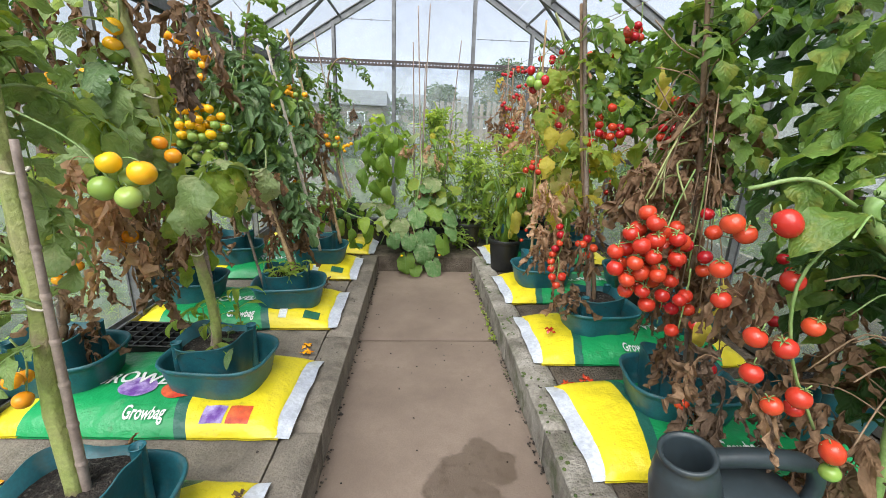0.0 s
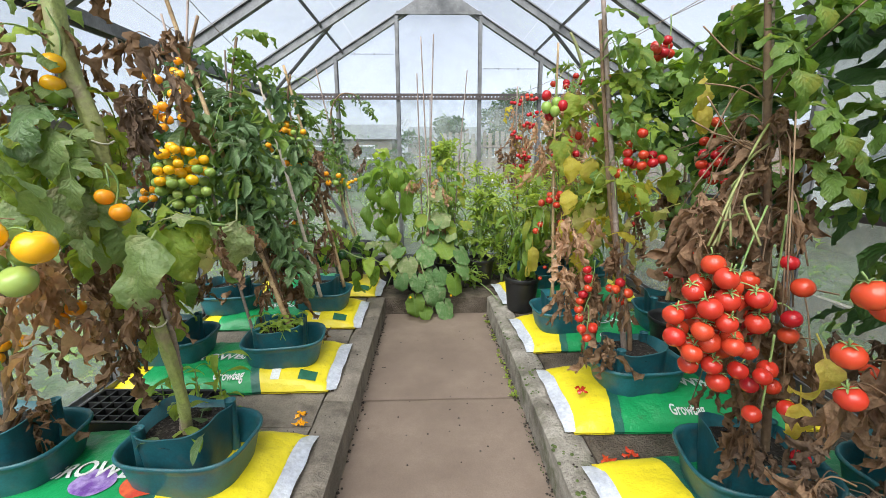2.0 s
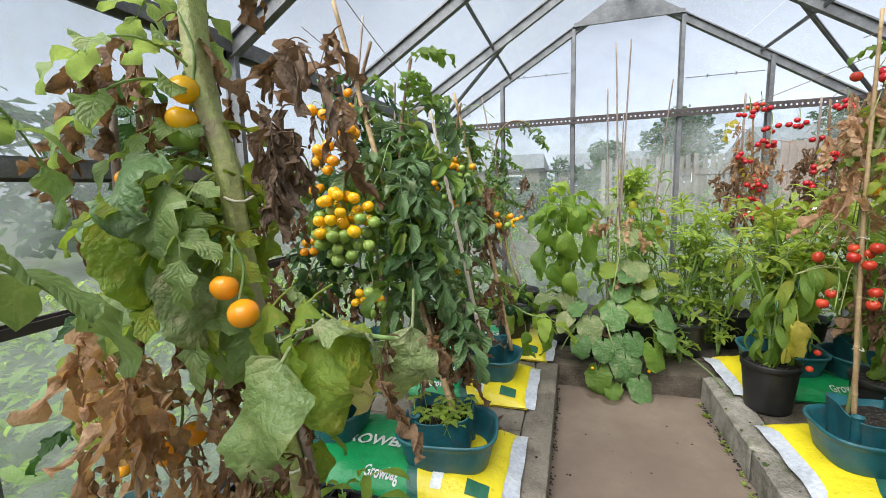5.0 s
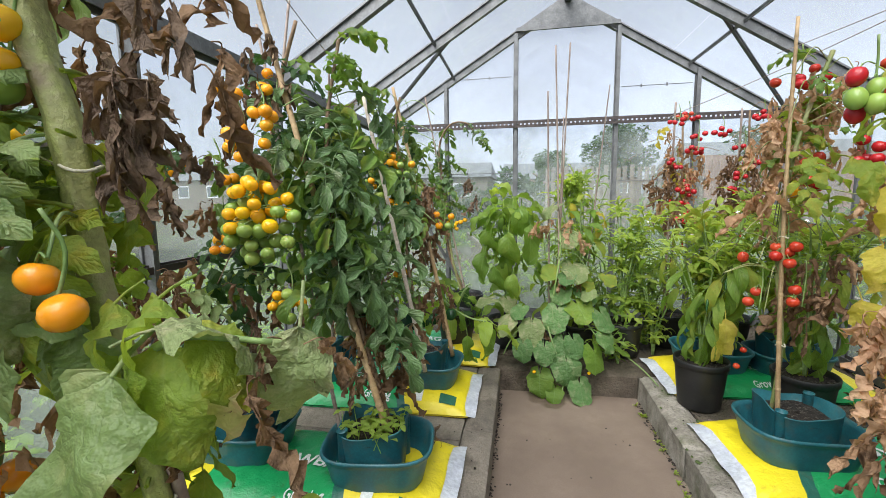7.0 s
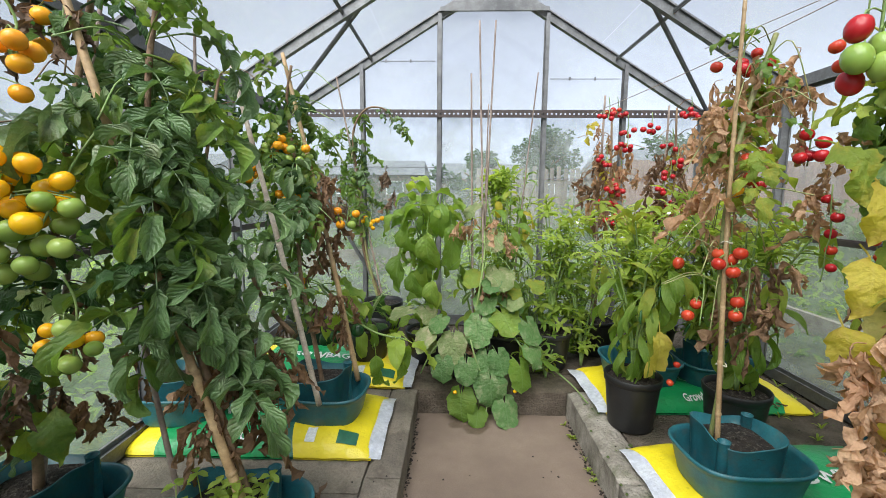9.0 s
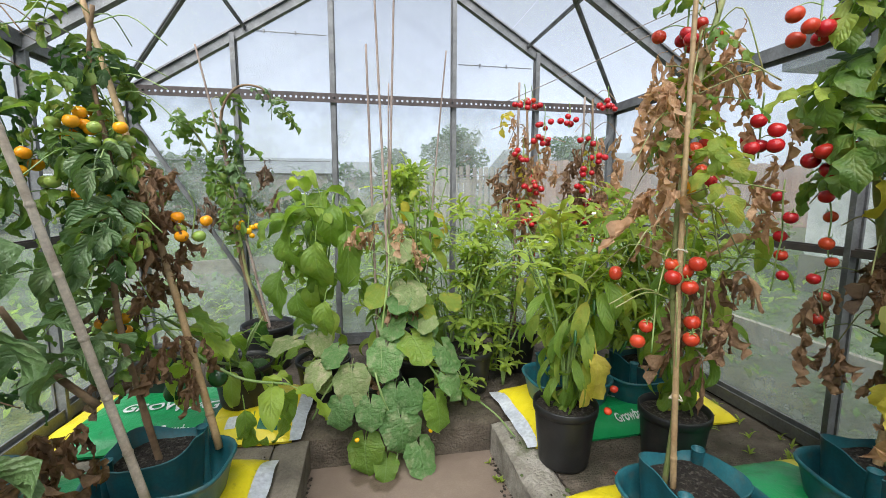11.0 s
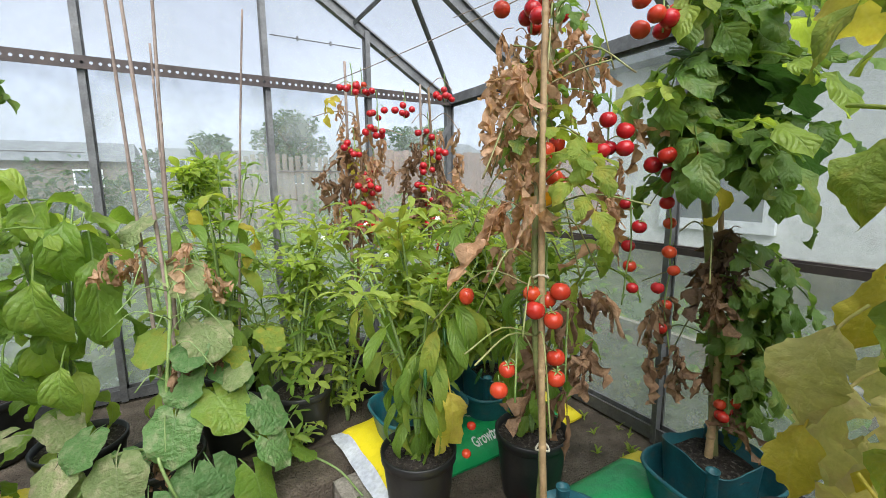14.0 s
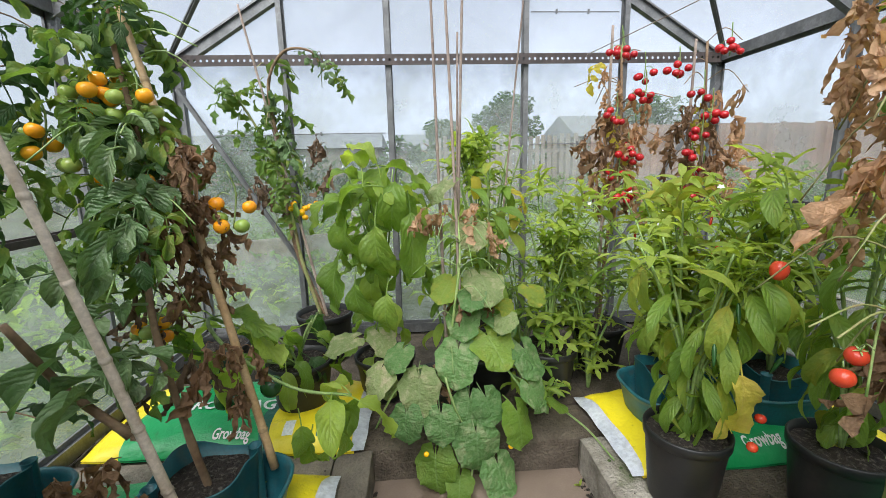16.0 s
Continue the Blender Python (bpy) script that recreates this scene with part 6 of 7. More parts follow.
for i in range(7):
    c = (cu.rng.uniform(0.15, 0.72), cu.rng.uniform(3.16, 3.26), cu.rng.uniform(0.30, 0.62))
    cu.leaf_at("cuke", cu.rng.choice(("leaf_cuke", "leaf_lime", "leaf_mildew")), c, cu.rng.uniform(120, 240), cu.rng.uniform(-60, -10), cu.rng.uniform(0.4, 0.6))
cu.dried_hang((0.40, 3.22, 0.95), 4, "dry_pale", 0.12, 0.05, (0.5, 0.8))
cu.dried_hang((0.52, 3.24, 0.92), 3, "dry_pale", 0.12, 0.05, (0.5, 0.8))
cu.dried_hang((0.52, 3.22, 0.66), 5, "dry", 0.08, 0.06, (0.5, 0.8))
cu.dried_hang((0.40, 3.2, 0.36), 4, "dry", 0.1, 0.05, (0.5, 0.8))
cu.twigs(16, 0.4, 0.95, 0.14, "vine_green", 180, 150)
for q in ((0.52, 3.03, 0.03), (0.60, 3.06, 0.15), (0.33, 3.06, 0.14)):
    cu.fruit(q, 0.010, "yellow", "round", False, "flower")

# ---- east side tomatoes ----
p = Plant("tomato_plant", "red-fruited tomato plant with dried leaves and one large bunch", "tomato plant", (1.27, 1.29, SOIL), 51, TG)
p.stem([(1.30, 1.29, SOIL - 0.02), (1.27, 1.28, 0.5), (1.22, 1.28, 0.8), (1.17, 1.28, 1.1), (1.13, 1.30, 1.45)], 0.011, 0.006, "stem_brown")
p.cluster((1.00, 1.12, 0.735), 40, (0.085, 0.055, 0.12), 0.0255, ["red"], "round", True, (1.13, 1.2, 0.95))
p.cluster((1.10, 1.10, 0.60), 6, (0.05, 0.05, 0.06), 0.022, ["red", "red_dark"])
p.cluster((1.12, 1.14, 0.78), 8, (0.06, 0.06, 0.1), 0.022, ["red_dark", "red"])
p.dried_hang((1.17, 1.26, 1.14), 40, "dry", 0.5, 0.07)
p.dried_hang((1.06, 1.2, 1.0), 20, "dry", 0.22, 0.08, (0.7, 1.0))
p.dried_hang((1.16, 1.2, 0.72), 18, "dry", 0.28, 0.05)
p.dried_hang((1.16, 1.18, 0.50), 3, "dry_dark", 0.1, 0.02)
p.twigs(34, 0.7, 1.25, 0.16, "stem_brown", 100, 90, 0.25)
for i in range(5):
    p.stalk([(1.16, 1.26, 1.12 - 0.05 * i), (1.08 + p.rng.uniform(-0.03, 0.03), 1.2, 1.05 - 0.03 * i), (1.02 + p.rng.uniform(-0.05, 0.08), 1.15, 0.88)], 0.0026, "stem")
p.leaf("broad", "leaf_yellow", (1.14, 1.06, 0.74), 185, -70, 0.75)
p.leaf("broad", "leaf_yellow", (1.13, 1.06, 0.64), 150, -70, 0.55)
p.fruit((1.12, 1.06, 0.37), 0.024, "red")
p.fruit((1.24, 1.14, 0.42), 0.024, "red_dark")
p.foliage("compound", "leaf", 10, 1.05, 1.45, 290, 120, (0.8, 1.1))
p.foliage("compound", "leaf", 5, 1.2, 1.48, 300, 120, (0.7, 1.0))

p = Plant("tomato_plant", "red plum tomato plant with thick pale green joints and fresh leaves", "tomato plant", (1.36, 0.78, BENCH + 0.1), 52, TG)
p.stem([(1.42, 0.82, 0.2), (1.38, 0.82, 0.5), (1.30, 0.80, 0.78), (1.15, 0.78, 0.915), (1.20, 0.80, 0.99), (1.28, 0.86, 1.15), (1.30, 0.9, 1.48)], 0.011, 0.010, "vine_green", sides=10)
p.stalk([(1.15, 0.78, 0.92), (1.07, 0.775, 0.895), (1.03, 0.77, 0.91), (0.985, 0.77, 0.90)], 0.0045)
p.stalk([(1.12, 0.78, 0.91), (1.06, 0.78, 0.80), (1.09, 0.78, 0.66), (1.17, 0.78, 0.52)], 0.003)
p.stalk([(1.13, 0.79, 0.93), (1.05, 0.80, 0.97), (0.97, 0.82, 0.95)], 0.004)
for q, r in (((1.005, 0.77, 0.905), 0.0255), ((0.965, 0.83, 0.89), 0.024), ((1.0, 0.84, 0.87), 0.023), ((1.07, 0.80, 0.80), 0.024), ((1.02, 0.79, 0.70), 0.024), ((1.06, 0.77, 0.69), 0.024), ((1.03, 0.79, 0.63), 0.024),
             ((1.10, 0.76, 0.60), 0.025), ((1.075, 0.78, 0.57), 0.023), ((1.21, 0.77, 0.475), 0.026), ((1.12, 0.79, 0.72), 0.022), ((1.14, 0.8, 0.55), 0.022), ((0.985, 0.86, 0.80), 0.023), ((1.0, 0.86, 0.74), 0.022)):
    p.fruit(q, r, "red", "plum" if r > 0.025 else "round", True)
p.fruit((1.225, 0.775, 0.425), 0.02, "green", "round", True)
p.dried_hang((1.05, 0.87, 0.80), 6, "dry", 0.25, 0.04, (0.7, 1.0))
p.dried_hang((1.28, 0.92, 0.80), 8, "dry", 0.35, 0.08)
p.foliage("compound", "leaf_dark", 9, 0.45, 1.1, 300, 80, (0.9, 1.25))
p.foliage("compound", "leaf", 9, 0.45, 1.1, 320, 90, (0.9, 1.25))
p.foliage("compound", "leaf", 12, 0.95, 1.5, 300, 120, (0.8, 1.15))
p.foliage("broad", "leaf", 6, 0.9, 1.2, 60, 50, (0.8, 1.0), (-30, 10))
p.dried_hang((1.40, 0.88, 0.58), 26, "dry", 0.40, 0.10, (0.8, 1.2))
p.dried_hang((1.22, 0.98, 0.62), 20, "dry_dark", 0.40, 0.08, (0.7, 1.0))
for c, az, sc in (((1.36, 0.90, 0.74), 190, 1.2), ((1.30, 0.92, 0.66), 160, 1.0), ((1.44, 0.86, 0.66), 200, 1.2), ((1.46, 0.92, 0.84), 180, 1.2), ((1.32, 0.88, 0.82), 170, 0.9), ((1.40, 0.84, 0.92), 200, 1.1), ((1.50, 0.84, 0.76), 190, 1.2)):
    p.leaf_at("tomleaf", "leaf_dark" if sc > 1.1 else "leaf", c, az, -70, sc, p.rng.uniform(-20, 20), (0, 0.12, 0.01))
p.twigs(14, 0.3, 0.8, 0.16, "stem_brown", 100, 120)
p.twigs(10, 0.6, 1.2, 0.16, "vine_green", 60, 120)

p = Plant("tomato_plant", "dark-leaved tomato plant by the glass with deep red fruit", "tomato plant", (1.66, 1.22, SOIL), 53, TG)
p.stem([(1.66, 1.22, SOIL - 0.02), (1.62, 1.22, 0.7), (1.56, 1.25, 1.1), (1.5, 1.3, 1.5)], 0.011, 0.006, "stem_brown")
p.foliage("compound", "leaf_dark", 16, 0.55, 1.5, 90, 170, (0.85, 1.2))
p.foliage("compound", "leaf", 18, 0.7, 1.5, 90, 150, (0.8, 1.1))
p.foliage("vine", "leaf_dark", 8, 1.1, 1.5, 60, 120, (0.8, 1.0))
p.dried_hang((1.5, 1.2, 0.7), 10, "dry_dark", 0.4, 0.1)
p.cluster((1.45, 1.15, 0.65), 8, (0.12, 0.06, 0.12), 0.021, ["red", "red_dark"])
p.cluster((1.46, 1.25, 1.3), 7, (0.07, 0.06, 0.06), 0.018, ["grape"])

p = Plant("tomato_plant", "yellowing tomato plant with red fruit and pale dried leaves", "tomato plant", (1.24, 1.85, SOIL), 54, TG)
p.stem([(1.22, 1.85, SOIL - 0.02), (1.20, 1.85, 0.45), (1.11, 1.86, 0.84), (1.06, 1.86, 1.18), (1.02, 1.86, 1.48)], 0.010, 0.006, "stem_brown")
p.stem([(1.20, 1.88, 0.45), (1.13, 1.92, 0.8), (1.10, 1.95, 1.1), (1.0, 1.98, 1.4), (0.97, 2.0, 1.48)], 0.009, 0.005, "stem", "second_stem")
p.foliage("compound", "leaf_lime", 11, 0.85, 1.35, 300, 110, (0.65, 0.9))
p.foliage("compound", "leaf", 9, 1.05, 1.5, 260, 90, (0.7, 0.95))
p.foliage("compound", "leaf_yellow", 6, 0.72, 1.0, 330, 100, (0.5, 0.7))
for q, az, tl, sc, mt in (((1.02, 1.98, 0.95), 125, -55, 1.0, "leaf_pale"), ((0.99, 1.98, 0.92), 160, -70, 1.0, "leaf_pale"), ((1.02, 1.95, 0.84), 150, -60, 1.0, "leaf_pale"), ((1.04, 2.0, 1.02), 110, -40, 0.9, "leaf_lime"),
                          ((1.0, 1.95, 1.1), 140, -60, 0.95, "leaf_yellow"), ((1.03, 1.98, 0.86), 100, -60, 0.9, "leaf_yellow"), ((0.98, 1.93, 0.76), 120, -50, 0.8, "leaf_yellow"), ((1.05, 1.96, 1.16), 150, -60, 0.9, "leaf_pale"),
                          ((1.02, 1.90, 1.06), 170, -60, 0.9, "leaf_lime"), ((1.06, 1.95, 0.98), 190, -60, 0.9, "leaf_lime"), ((1.08, 1.90, 0.90), 160, -65, 0.9, "leaf_lime")):
    p.leaf("tomleaf", mt, Vector(q) + Vector((0.05, -0.01, -0.02)), az + 20, tl - 12, sc * 0.85)
for c, az, tl, sc, mt in (((0.96, 1.91, 1.23), 170, -50, 0.75, "leaf_lime"), ((0.93, 1.91, 1.08), 190, -30, 0.75, "leaf_lime"), ((0.98, 1.91, 1.01), 190, -50, 0.7, "leaf_yellow"), ((0.97, 1.91, 0.89), 175, -50, 0.7, "leaf_yellow"),
                          ((0.96, 1.92, 0.77), 150, -65, 0.7, "leaf_yellow"), ((1.08, 1.88, 0.96), 210, -50, 0.75, "leaf"), ((1.06, 1.86, 1.12), 230, -40, 0.7, "leaf_lime"), ((1.12, 1.84, 1.18), 200, -50, 0.9, "leaf"),
                          ((1.14, 2.07, 0.84), 75, -45, 1.0, "leaf_pale"), ((1.22, 2.07, 0.74), 60, -45, 1.05, "leaf_pale"), ((1.36, 2.06, 0.80), 50, -40, 1.0, "leaf_pale"), ((1.20, 2.04, 0.60), 70, -50, 0.8, "leaf_yellow"),
                          ((1.22, 2.06, 1.09), 70, -30, 0.9, "leaf_lime"), ((1.40, 2.06, 0.94), 30, -60, 1.0, "leaf_lime"), ((1.12, 2.06, 0.73), 90, -50, 0.7, "leaf_yellow"), ((1.09, 2.05, 1.24), 70, -75, 0.9, "leaf_yellow"),
                          ((1.28, 2.06, 0.66), 60, -45, 0.9, "leaf_pale"), ((1.30, 2.05, 0.90), 60, -50, 0.9, "leaf_yellow"), ((1.24, 2.04, 0.52), 70, -60, 0.7, "leaf_yellow")):
    p.leaf_at("tomleaf", mt, c, az, tl, sc, p.rng.uniform(-20, 20), (0, 0.12, 0.01))
p.dried_hang((0.99, 1.89, 0.84), 18, "dry_pale", 0.24, 0.05, (0.6, 0.9))
p.dried_hang((1.0, 1.86, 0.66), 10, "dry", 0.14, 0.04, (0.6, 0.9))
p.dried_hang((1.10, 1.82, 0.76), 12, "dry", 0.25, 0.06)
p.dried_hang((1.06, 1.74, 0.56), 5, "dry", 0.2, 0.02, (0.7, 0.9))
p.chain((1.03, 1.78, 0.66), 8, 0.019, ["red", "red_dark"], 0.03, 0.02)
p.cluster((1.0, 1.74, 0.46), 5, (0.04, 0.03, 0.03), 0.02, ["red"])
p.cluster((1.12, 1.78, 0.58), 5, (0.05, 0.03, 0.04), 0.02, ["red", "red_dark"])
p.cluster((0.885, 1.87, 1.215), 6, (0.045, 0.04, 0.045), 0.019, ["red_dark", "red", "red_dark", "green"], "plum", True)
p.chain((1.13, 1.78, 1.12), 5, 0.02, ["red"], 0.035, 0.035)
p.cluster((1.18, 1.78, 1.04), 6, (0.08, 0.03, 0.025), 0.02, ["red", "red_dark"])
p.cluster((1.22, 1.80, 1.38), 7, (0.06, 0.04, 0.04), 0.019, ["red", "red_dark"])
p.twigs(12, 0.7, 1.4, 0.13, "vine_green", 90, 150)

p = Plant("tomato_plant", "dark green tomato plant beside the glass with hanging red fruit", "tomato plant", (1.64, 1.86, SOIL), 55, TG)
p.stem([(1.62, 1.85, SOIL - 0.02), (1.52, 1.78, 0.5), (1.48, 1.76, 0.9), (1.46, 1.76, 1.15), (1.42, 1.78, 1.48)], 0.011, 0.006, "stem")
p.foliage("compound", "leaf_dark", 20, 0.7, 1.5, 300, 150, (0.8, 1.15))
p.foliage("compound", "leaf", 14, 0.9, 1.5, 280, 160, (0.8, 1.1))
p.foliage("vine", "leaf_dark", 9, 1.15, 1.5, 250, 120, (0.8, 1.05))
p.leaf("broad", "leaf_yellow", (1.30, 1.74, 1.32), 175, -70, 0.8)
p.leaf("broad", "leaf_yellow", (1.33, 1.75, 1.22), 150, -50, 0.6)
for c in ((1.36, 1.72, 1.02), (1.40, 1.74, 1.10), (1.34, 1.76, 0.66)):
    p.cluster(c, 9, (0.06, 0.05, 0.08), 0.02, ["red_dark", "red"])
p.chain((1.44, 1.70, 0.5), 6, 0.02, ["red_dark"], 0.04, 0.03)
p.dried_hang((1.36, 1.74, 0.9), 8, "dry", 0.2, 0.06)
p.twigs(10, 0.5, 1.2, 0.16, "stem_brown", 100, 120, 0.12)
p.cluster((1.62, 1.90, 1.22), 16, (0.05, 0.04, 0.07), 0.014, ["grape"])

p = Plant("tomato_plant", "red-fruited tomato plant on a cane with pale withered top leaves", "tomato plant", (1.15, 2.42, SOIL), 56, TG)
p.stem([(1.08, 2.44, SOIL - 0.02), (1.092, 2.438, 0.55), (1.062, 2.438, 0.83), (1.085, 2.46, 1.1), (1.14, 2.50, 1.28), (1.22, 2.54, 1.48)], 0.007, 0.007, "stem", sides=8)
ties(p, [(1.085, 2.43, 0.55), (1.068, 2.43, 0.9)], 0.013)
p.dried_hang((1.25, 2.58, 1.45), 22, "dry_pale", 0.24, 0.10, (0.5, 0.8))
p.dried_hang((1.08, 2.50, 1.38), 10, "dry_pale", 0.3, 0.06, (0.5, 0.8))
p.dried_hang((1.16, 2.62, 1.26), 11, "dry_pale", 0.35, 0.06)
p.dried_hang((1.32, 2.74, 1.28), 10, "dry_pale", 0.2, 0.06)
p.dried_hang((1.18, 2.48, 0.86), 12, "dry", 0.25, 0.05)
p.dried_hang((1.33, 2.5, 1.2), 8, "dry_pale", 0.45, 0.05)
for c, n in (((1.07, 2.42, 0.86), 5), ((1.02, 2.44, 0.70), 2), ((1.13, 2.42, 0.72), 2)):
    p.cluster(c, n, (0.035, 0.03, 0.05), 0.021, ["red"], "round", True)
for q, mt in (((1.155, 2.49, 1.075), "red"), ((1.19, 2.50, 1.06), "red_dark"), ((1.13, 2.46, 1.03), "green"), ((1.10, 2.46, 1.04), "orange"), ((1.16, 2.52, 1.13), "red"), ((1.21, 2.54, 1.15), "red")):
    p.fruit(q, 0.022, mt, "plum", True)
p.cluster((1.14, 2.55, 1.40), 7, (0.07, 0.05, 0.05), 0.02, ["red", "red_dark"])
p.cluster((1.34, 2.40, 1.40), 6, (0.06, 0.05, 0.06), 0.022, ["red", "red_dark"])
p.cluster((1.30, 2.48, 1.15), 6, (0.05, 0.05, 0.05), 0.022, ["red_dark"])
p.chain((1.36, 2.46, 1.02), 5, 0.0175, ["red", "red_dark"], 0.05, 0.02)
p.foliage("compound", "leaf_lime", 10, 0.95, 1.4, 260, 120, (0.5, 0.75))
p.dried_hang((1.01, 2.46, 1.26), 8, "dry_pale", 0.32, 0.04)
p.foliage("compound", "leaf", 6, 1.1, 1.45, 90, 150, (0.45, 0.7))
p.twigs(30, 0.7, 1.45, 0.17, "stem", 0, 180, 0.1)

p = Plant("tomato_plant", "green tomato plant tied to a stout cane beside the glass", "tomato plant", (1.68, 2.40, SOIL), 57, TG)
p.stem([(1.70, 2.40, SOIL - 0.02), (1.71, 2.43, 0.6), (1.62, 2.42, 0.9), (1.56, 2.42, 1.15), (1.53, 2.42, 1.5)], 0.012, 0.009, "stem", sides=9)
ties(p, [(1.70, 2.42, 0.5)], 0.02)
p.foliage("compound", "leaf", 22, 1.05, 1.5, 220, 150, (0.9, 1.2))
p.foliage("tomleaf", "leaf", 10, 1.1, 1.5, 200, 120, (0.7, 1.0))
p.foliage("compound", "leaf_chilli", 6, 1.15, 1.5, 160, 100, (0.9, 1.2))
p.foliage("compound", "leaf", 22, 0.5, 0.9, 215, 60, (0.8, 1.1), (-45, 0))
for i in range(12):
    p.leaf("compound" if i % 2 else "tomleaf", "leaf", (1.72 - 0.01 * (i % 3), 2.36, 0.90 - 0.035 * i), 185 + 10 * i, -40, 0.9)
p.foliage("vine", "leaf_dark", 9, 1.1, 1.4, 190, 60, (0.8, 1.05), (-50, 0), None, 0.08)
p.dried_hang((1.60, 2.40, 0.86), 7, "dry", 0.2, 0.03)
p.dried_hang((1.66, 2.36, 0.98), 6, "dry_dark", 0.12, 0.05, (0.6, 0.9))
p.dried_hang((1.71, 2.40, 0.62), 4, "dry", 0.2, 0.02)
p.dried_hang((1.50, 2.44, 0.80), 8, "dry", 0.2, 0.03)
p.chain((1.47, 2.44, 1.02), 7, 0.0175, ["red", "red_dark"], 0.055, 0.02)
p.cluster((1.44, 2.42, 1.12), 6, (0.05, 0.04, 0.06), 0.023, ["red_dark", "red"])
p.fruit((1.50, 2.38, 1.07), 0.022, "green", "round", True)
p.cluster((1.67, 2.36, 0.47), 5, (0.05, 0.03, 0.05), 0.016, ["red"])
p.cluster((1.74, 2.36, 1.10), 18, (0.06, 0.05, 0.06), 0.013, ["grape"])
p.leaf("broad", "leaf_yellow", (1.47, 2.36, 1.08), 170, -60, 0.6)
p.twigs(10, 0.6, 1.2, 0.14, "stem", 90, 120)

for x, y, seed in ((1.12, 3.62, 58), (1.44, 3.58, 59)):
    p = Plant("tomato_plant", "withered brown tomato plant still hung with red fruit", "tomato plant", (x, y, BENCH + 0.19), seed, TG)
    p.stem([(x, y, 0.3), (x + 0.02, y, 0.7), (x + 0.04, y - 0.03, 1.05), (x + 0.03, y - 0.02, 1.48)], 0.009, 0.005, "stem_brown")
    p.dried_hang((x + 0.02, y - 0.05, 1.42), 18, "dry_pale" if seed == 58 else "dry", 0.55, 0.06)
    p.dried_hang((x + 0.09, y - 0.08, 1.3), 18, "dry_pale", 0.45, 0.06)
    p.dried_hang((x - 0.05, y - 0.06, 1.25), 14, "dry", 0.4, 0.06)
    for k in range(8):
        p.cluster((x + p.rng.uniform(-0.14, 0.12), y - 0.1 + p.rng.uniform(-0.05, 0.05), 0.90 + 0.075 * k), p.rng.randint(3, 7), (0.05, 0.03, 0.03), 0.0165, ["red_dark"])
    p.foliage("compound", "leaf_yellow", 3, 0.9, 1.35, 120, 60, (0.4, 0.6), (-60, -20))
    p.twigs(16, 0.8, 1.5, 0.16, "stem_brown", 90, 180)
    if seed == 58:
        p.cluster((1.25, 3.80, 1.50), 8, (0.07, 0.03, 0.03), 0.017, ["red_dark", "red"])
        p.leaf("compound", "leaf_yellow", (1.08, 3.62, 1.42), 120, -40, 0.6)

# ---- seedlings, herbs, moss, fallen fruit ----
p = Plant("pepper_seedling", "bright green pepper seedling in front of the seed tray", "seedling", (-0.31, 1.64, BENCH + 0.03), 71)
for k in range(4):
    q = Vector((-0.40 + 0.06 * k, 1.64 + p.rng.uniform(-0.03, 0.03), BENCH + 0.01))
    ln = p.stem([q, q + Vector((0.01, 0, 0.1)), q + Vector((0.0, 0.01, 0.2 + 0.03 * k))], 0.003, 0.002, "vine_green", "stem", 5)
    for z in (0.5, 0.7, 0.85, 1.0):
        for s in (0, 130, 250):
            p.leaf("pepper", "leaf_chilli", ln[int(z * (len(ln) - 1))], s + p.rng.uniform(0, 90), p.rng.uniform(-20, 20), p.rng.uniform(0.45, 0.75))
put("root_pot", MB().lathe([(0.0, 0.0), (0.05, 0.0), (0.06, 0.07), (0.0, 0.065)], 16, pose(0.02, 0, -0.028)).mesh("root_pot", "black_plastic"), p.ob)
p = Plant("pepper_seedling", "small green seedlings sprouting round a tomato stem", "seedling", (-0.20, 1.40, SOIL), 72)
for s in range(9):
    p.leaf("pepper", "leaf_chilli" if s % 2 else "leaf_curl", (-0.20 + p.rng.uniform(-0.05, 0.09), 1.40 + p.rng.uniform(-0.05, 0.05), SOIL + p.rng.uniform(0, 0.06)), s * 47, p.rng.uniform(-15, 20), p.rng.uniform(0.5, 0.8))

rng = random.Random(5)
ms = MB()
for k in range(360):
    side = rng.random()
    if side < 0.55:
        x, y, z = PR + abs(rng.gauss(0, 0.05)), rng.uniform(0.3, 3.1), BENCH
    elif side < 0.8:
        x, y, z = PR - rng.uniform(0.0, 0.02), rng.uniform(1.6, 3.1), 0.0
    else:
        x, y, z = rng.uniform(1.75, XR - 0.03), rng.uniform(2.4, 3.9), BENCH
    if z == BENCH and noise.noise(Vector((x * 6, y * 6, 1))) < 0.0:
        continue
    r = rng.uniform(0.003, 0.009) if z > 0 else rng.uniform(0.0015, 0.004)
    ms.lathe([(0.0, r * 0.45), (r * 0.7, r * 0.32), (r, -0.002)][::-1], 6, pose(x, y, z - 0.002, 0, 0, rng.uniform(0, 90)))
tagged(new("moss_tufts", ms.mesh("moss_tufts", "moss")), "dark green moss along the kerb edge", "moss", "", "stuff")

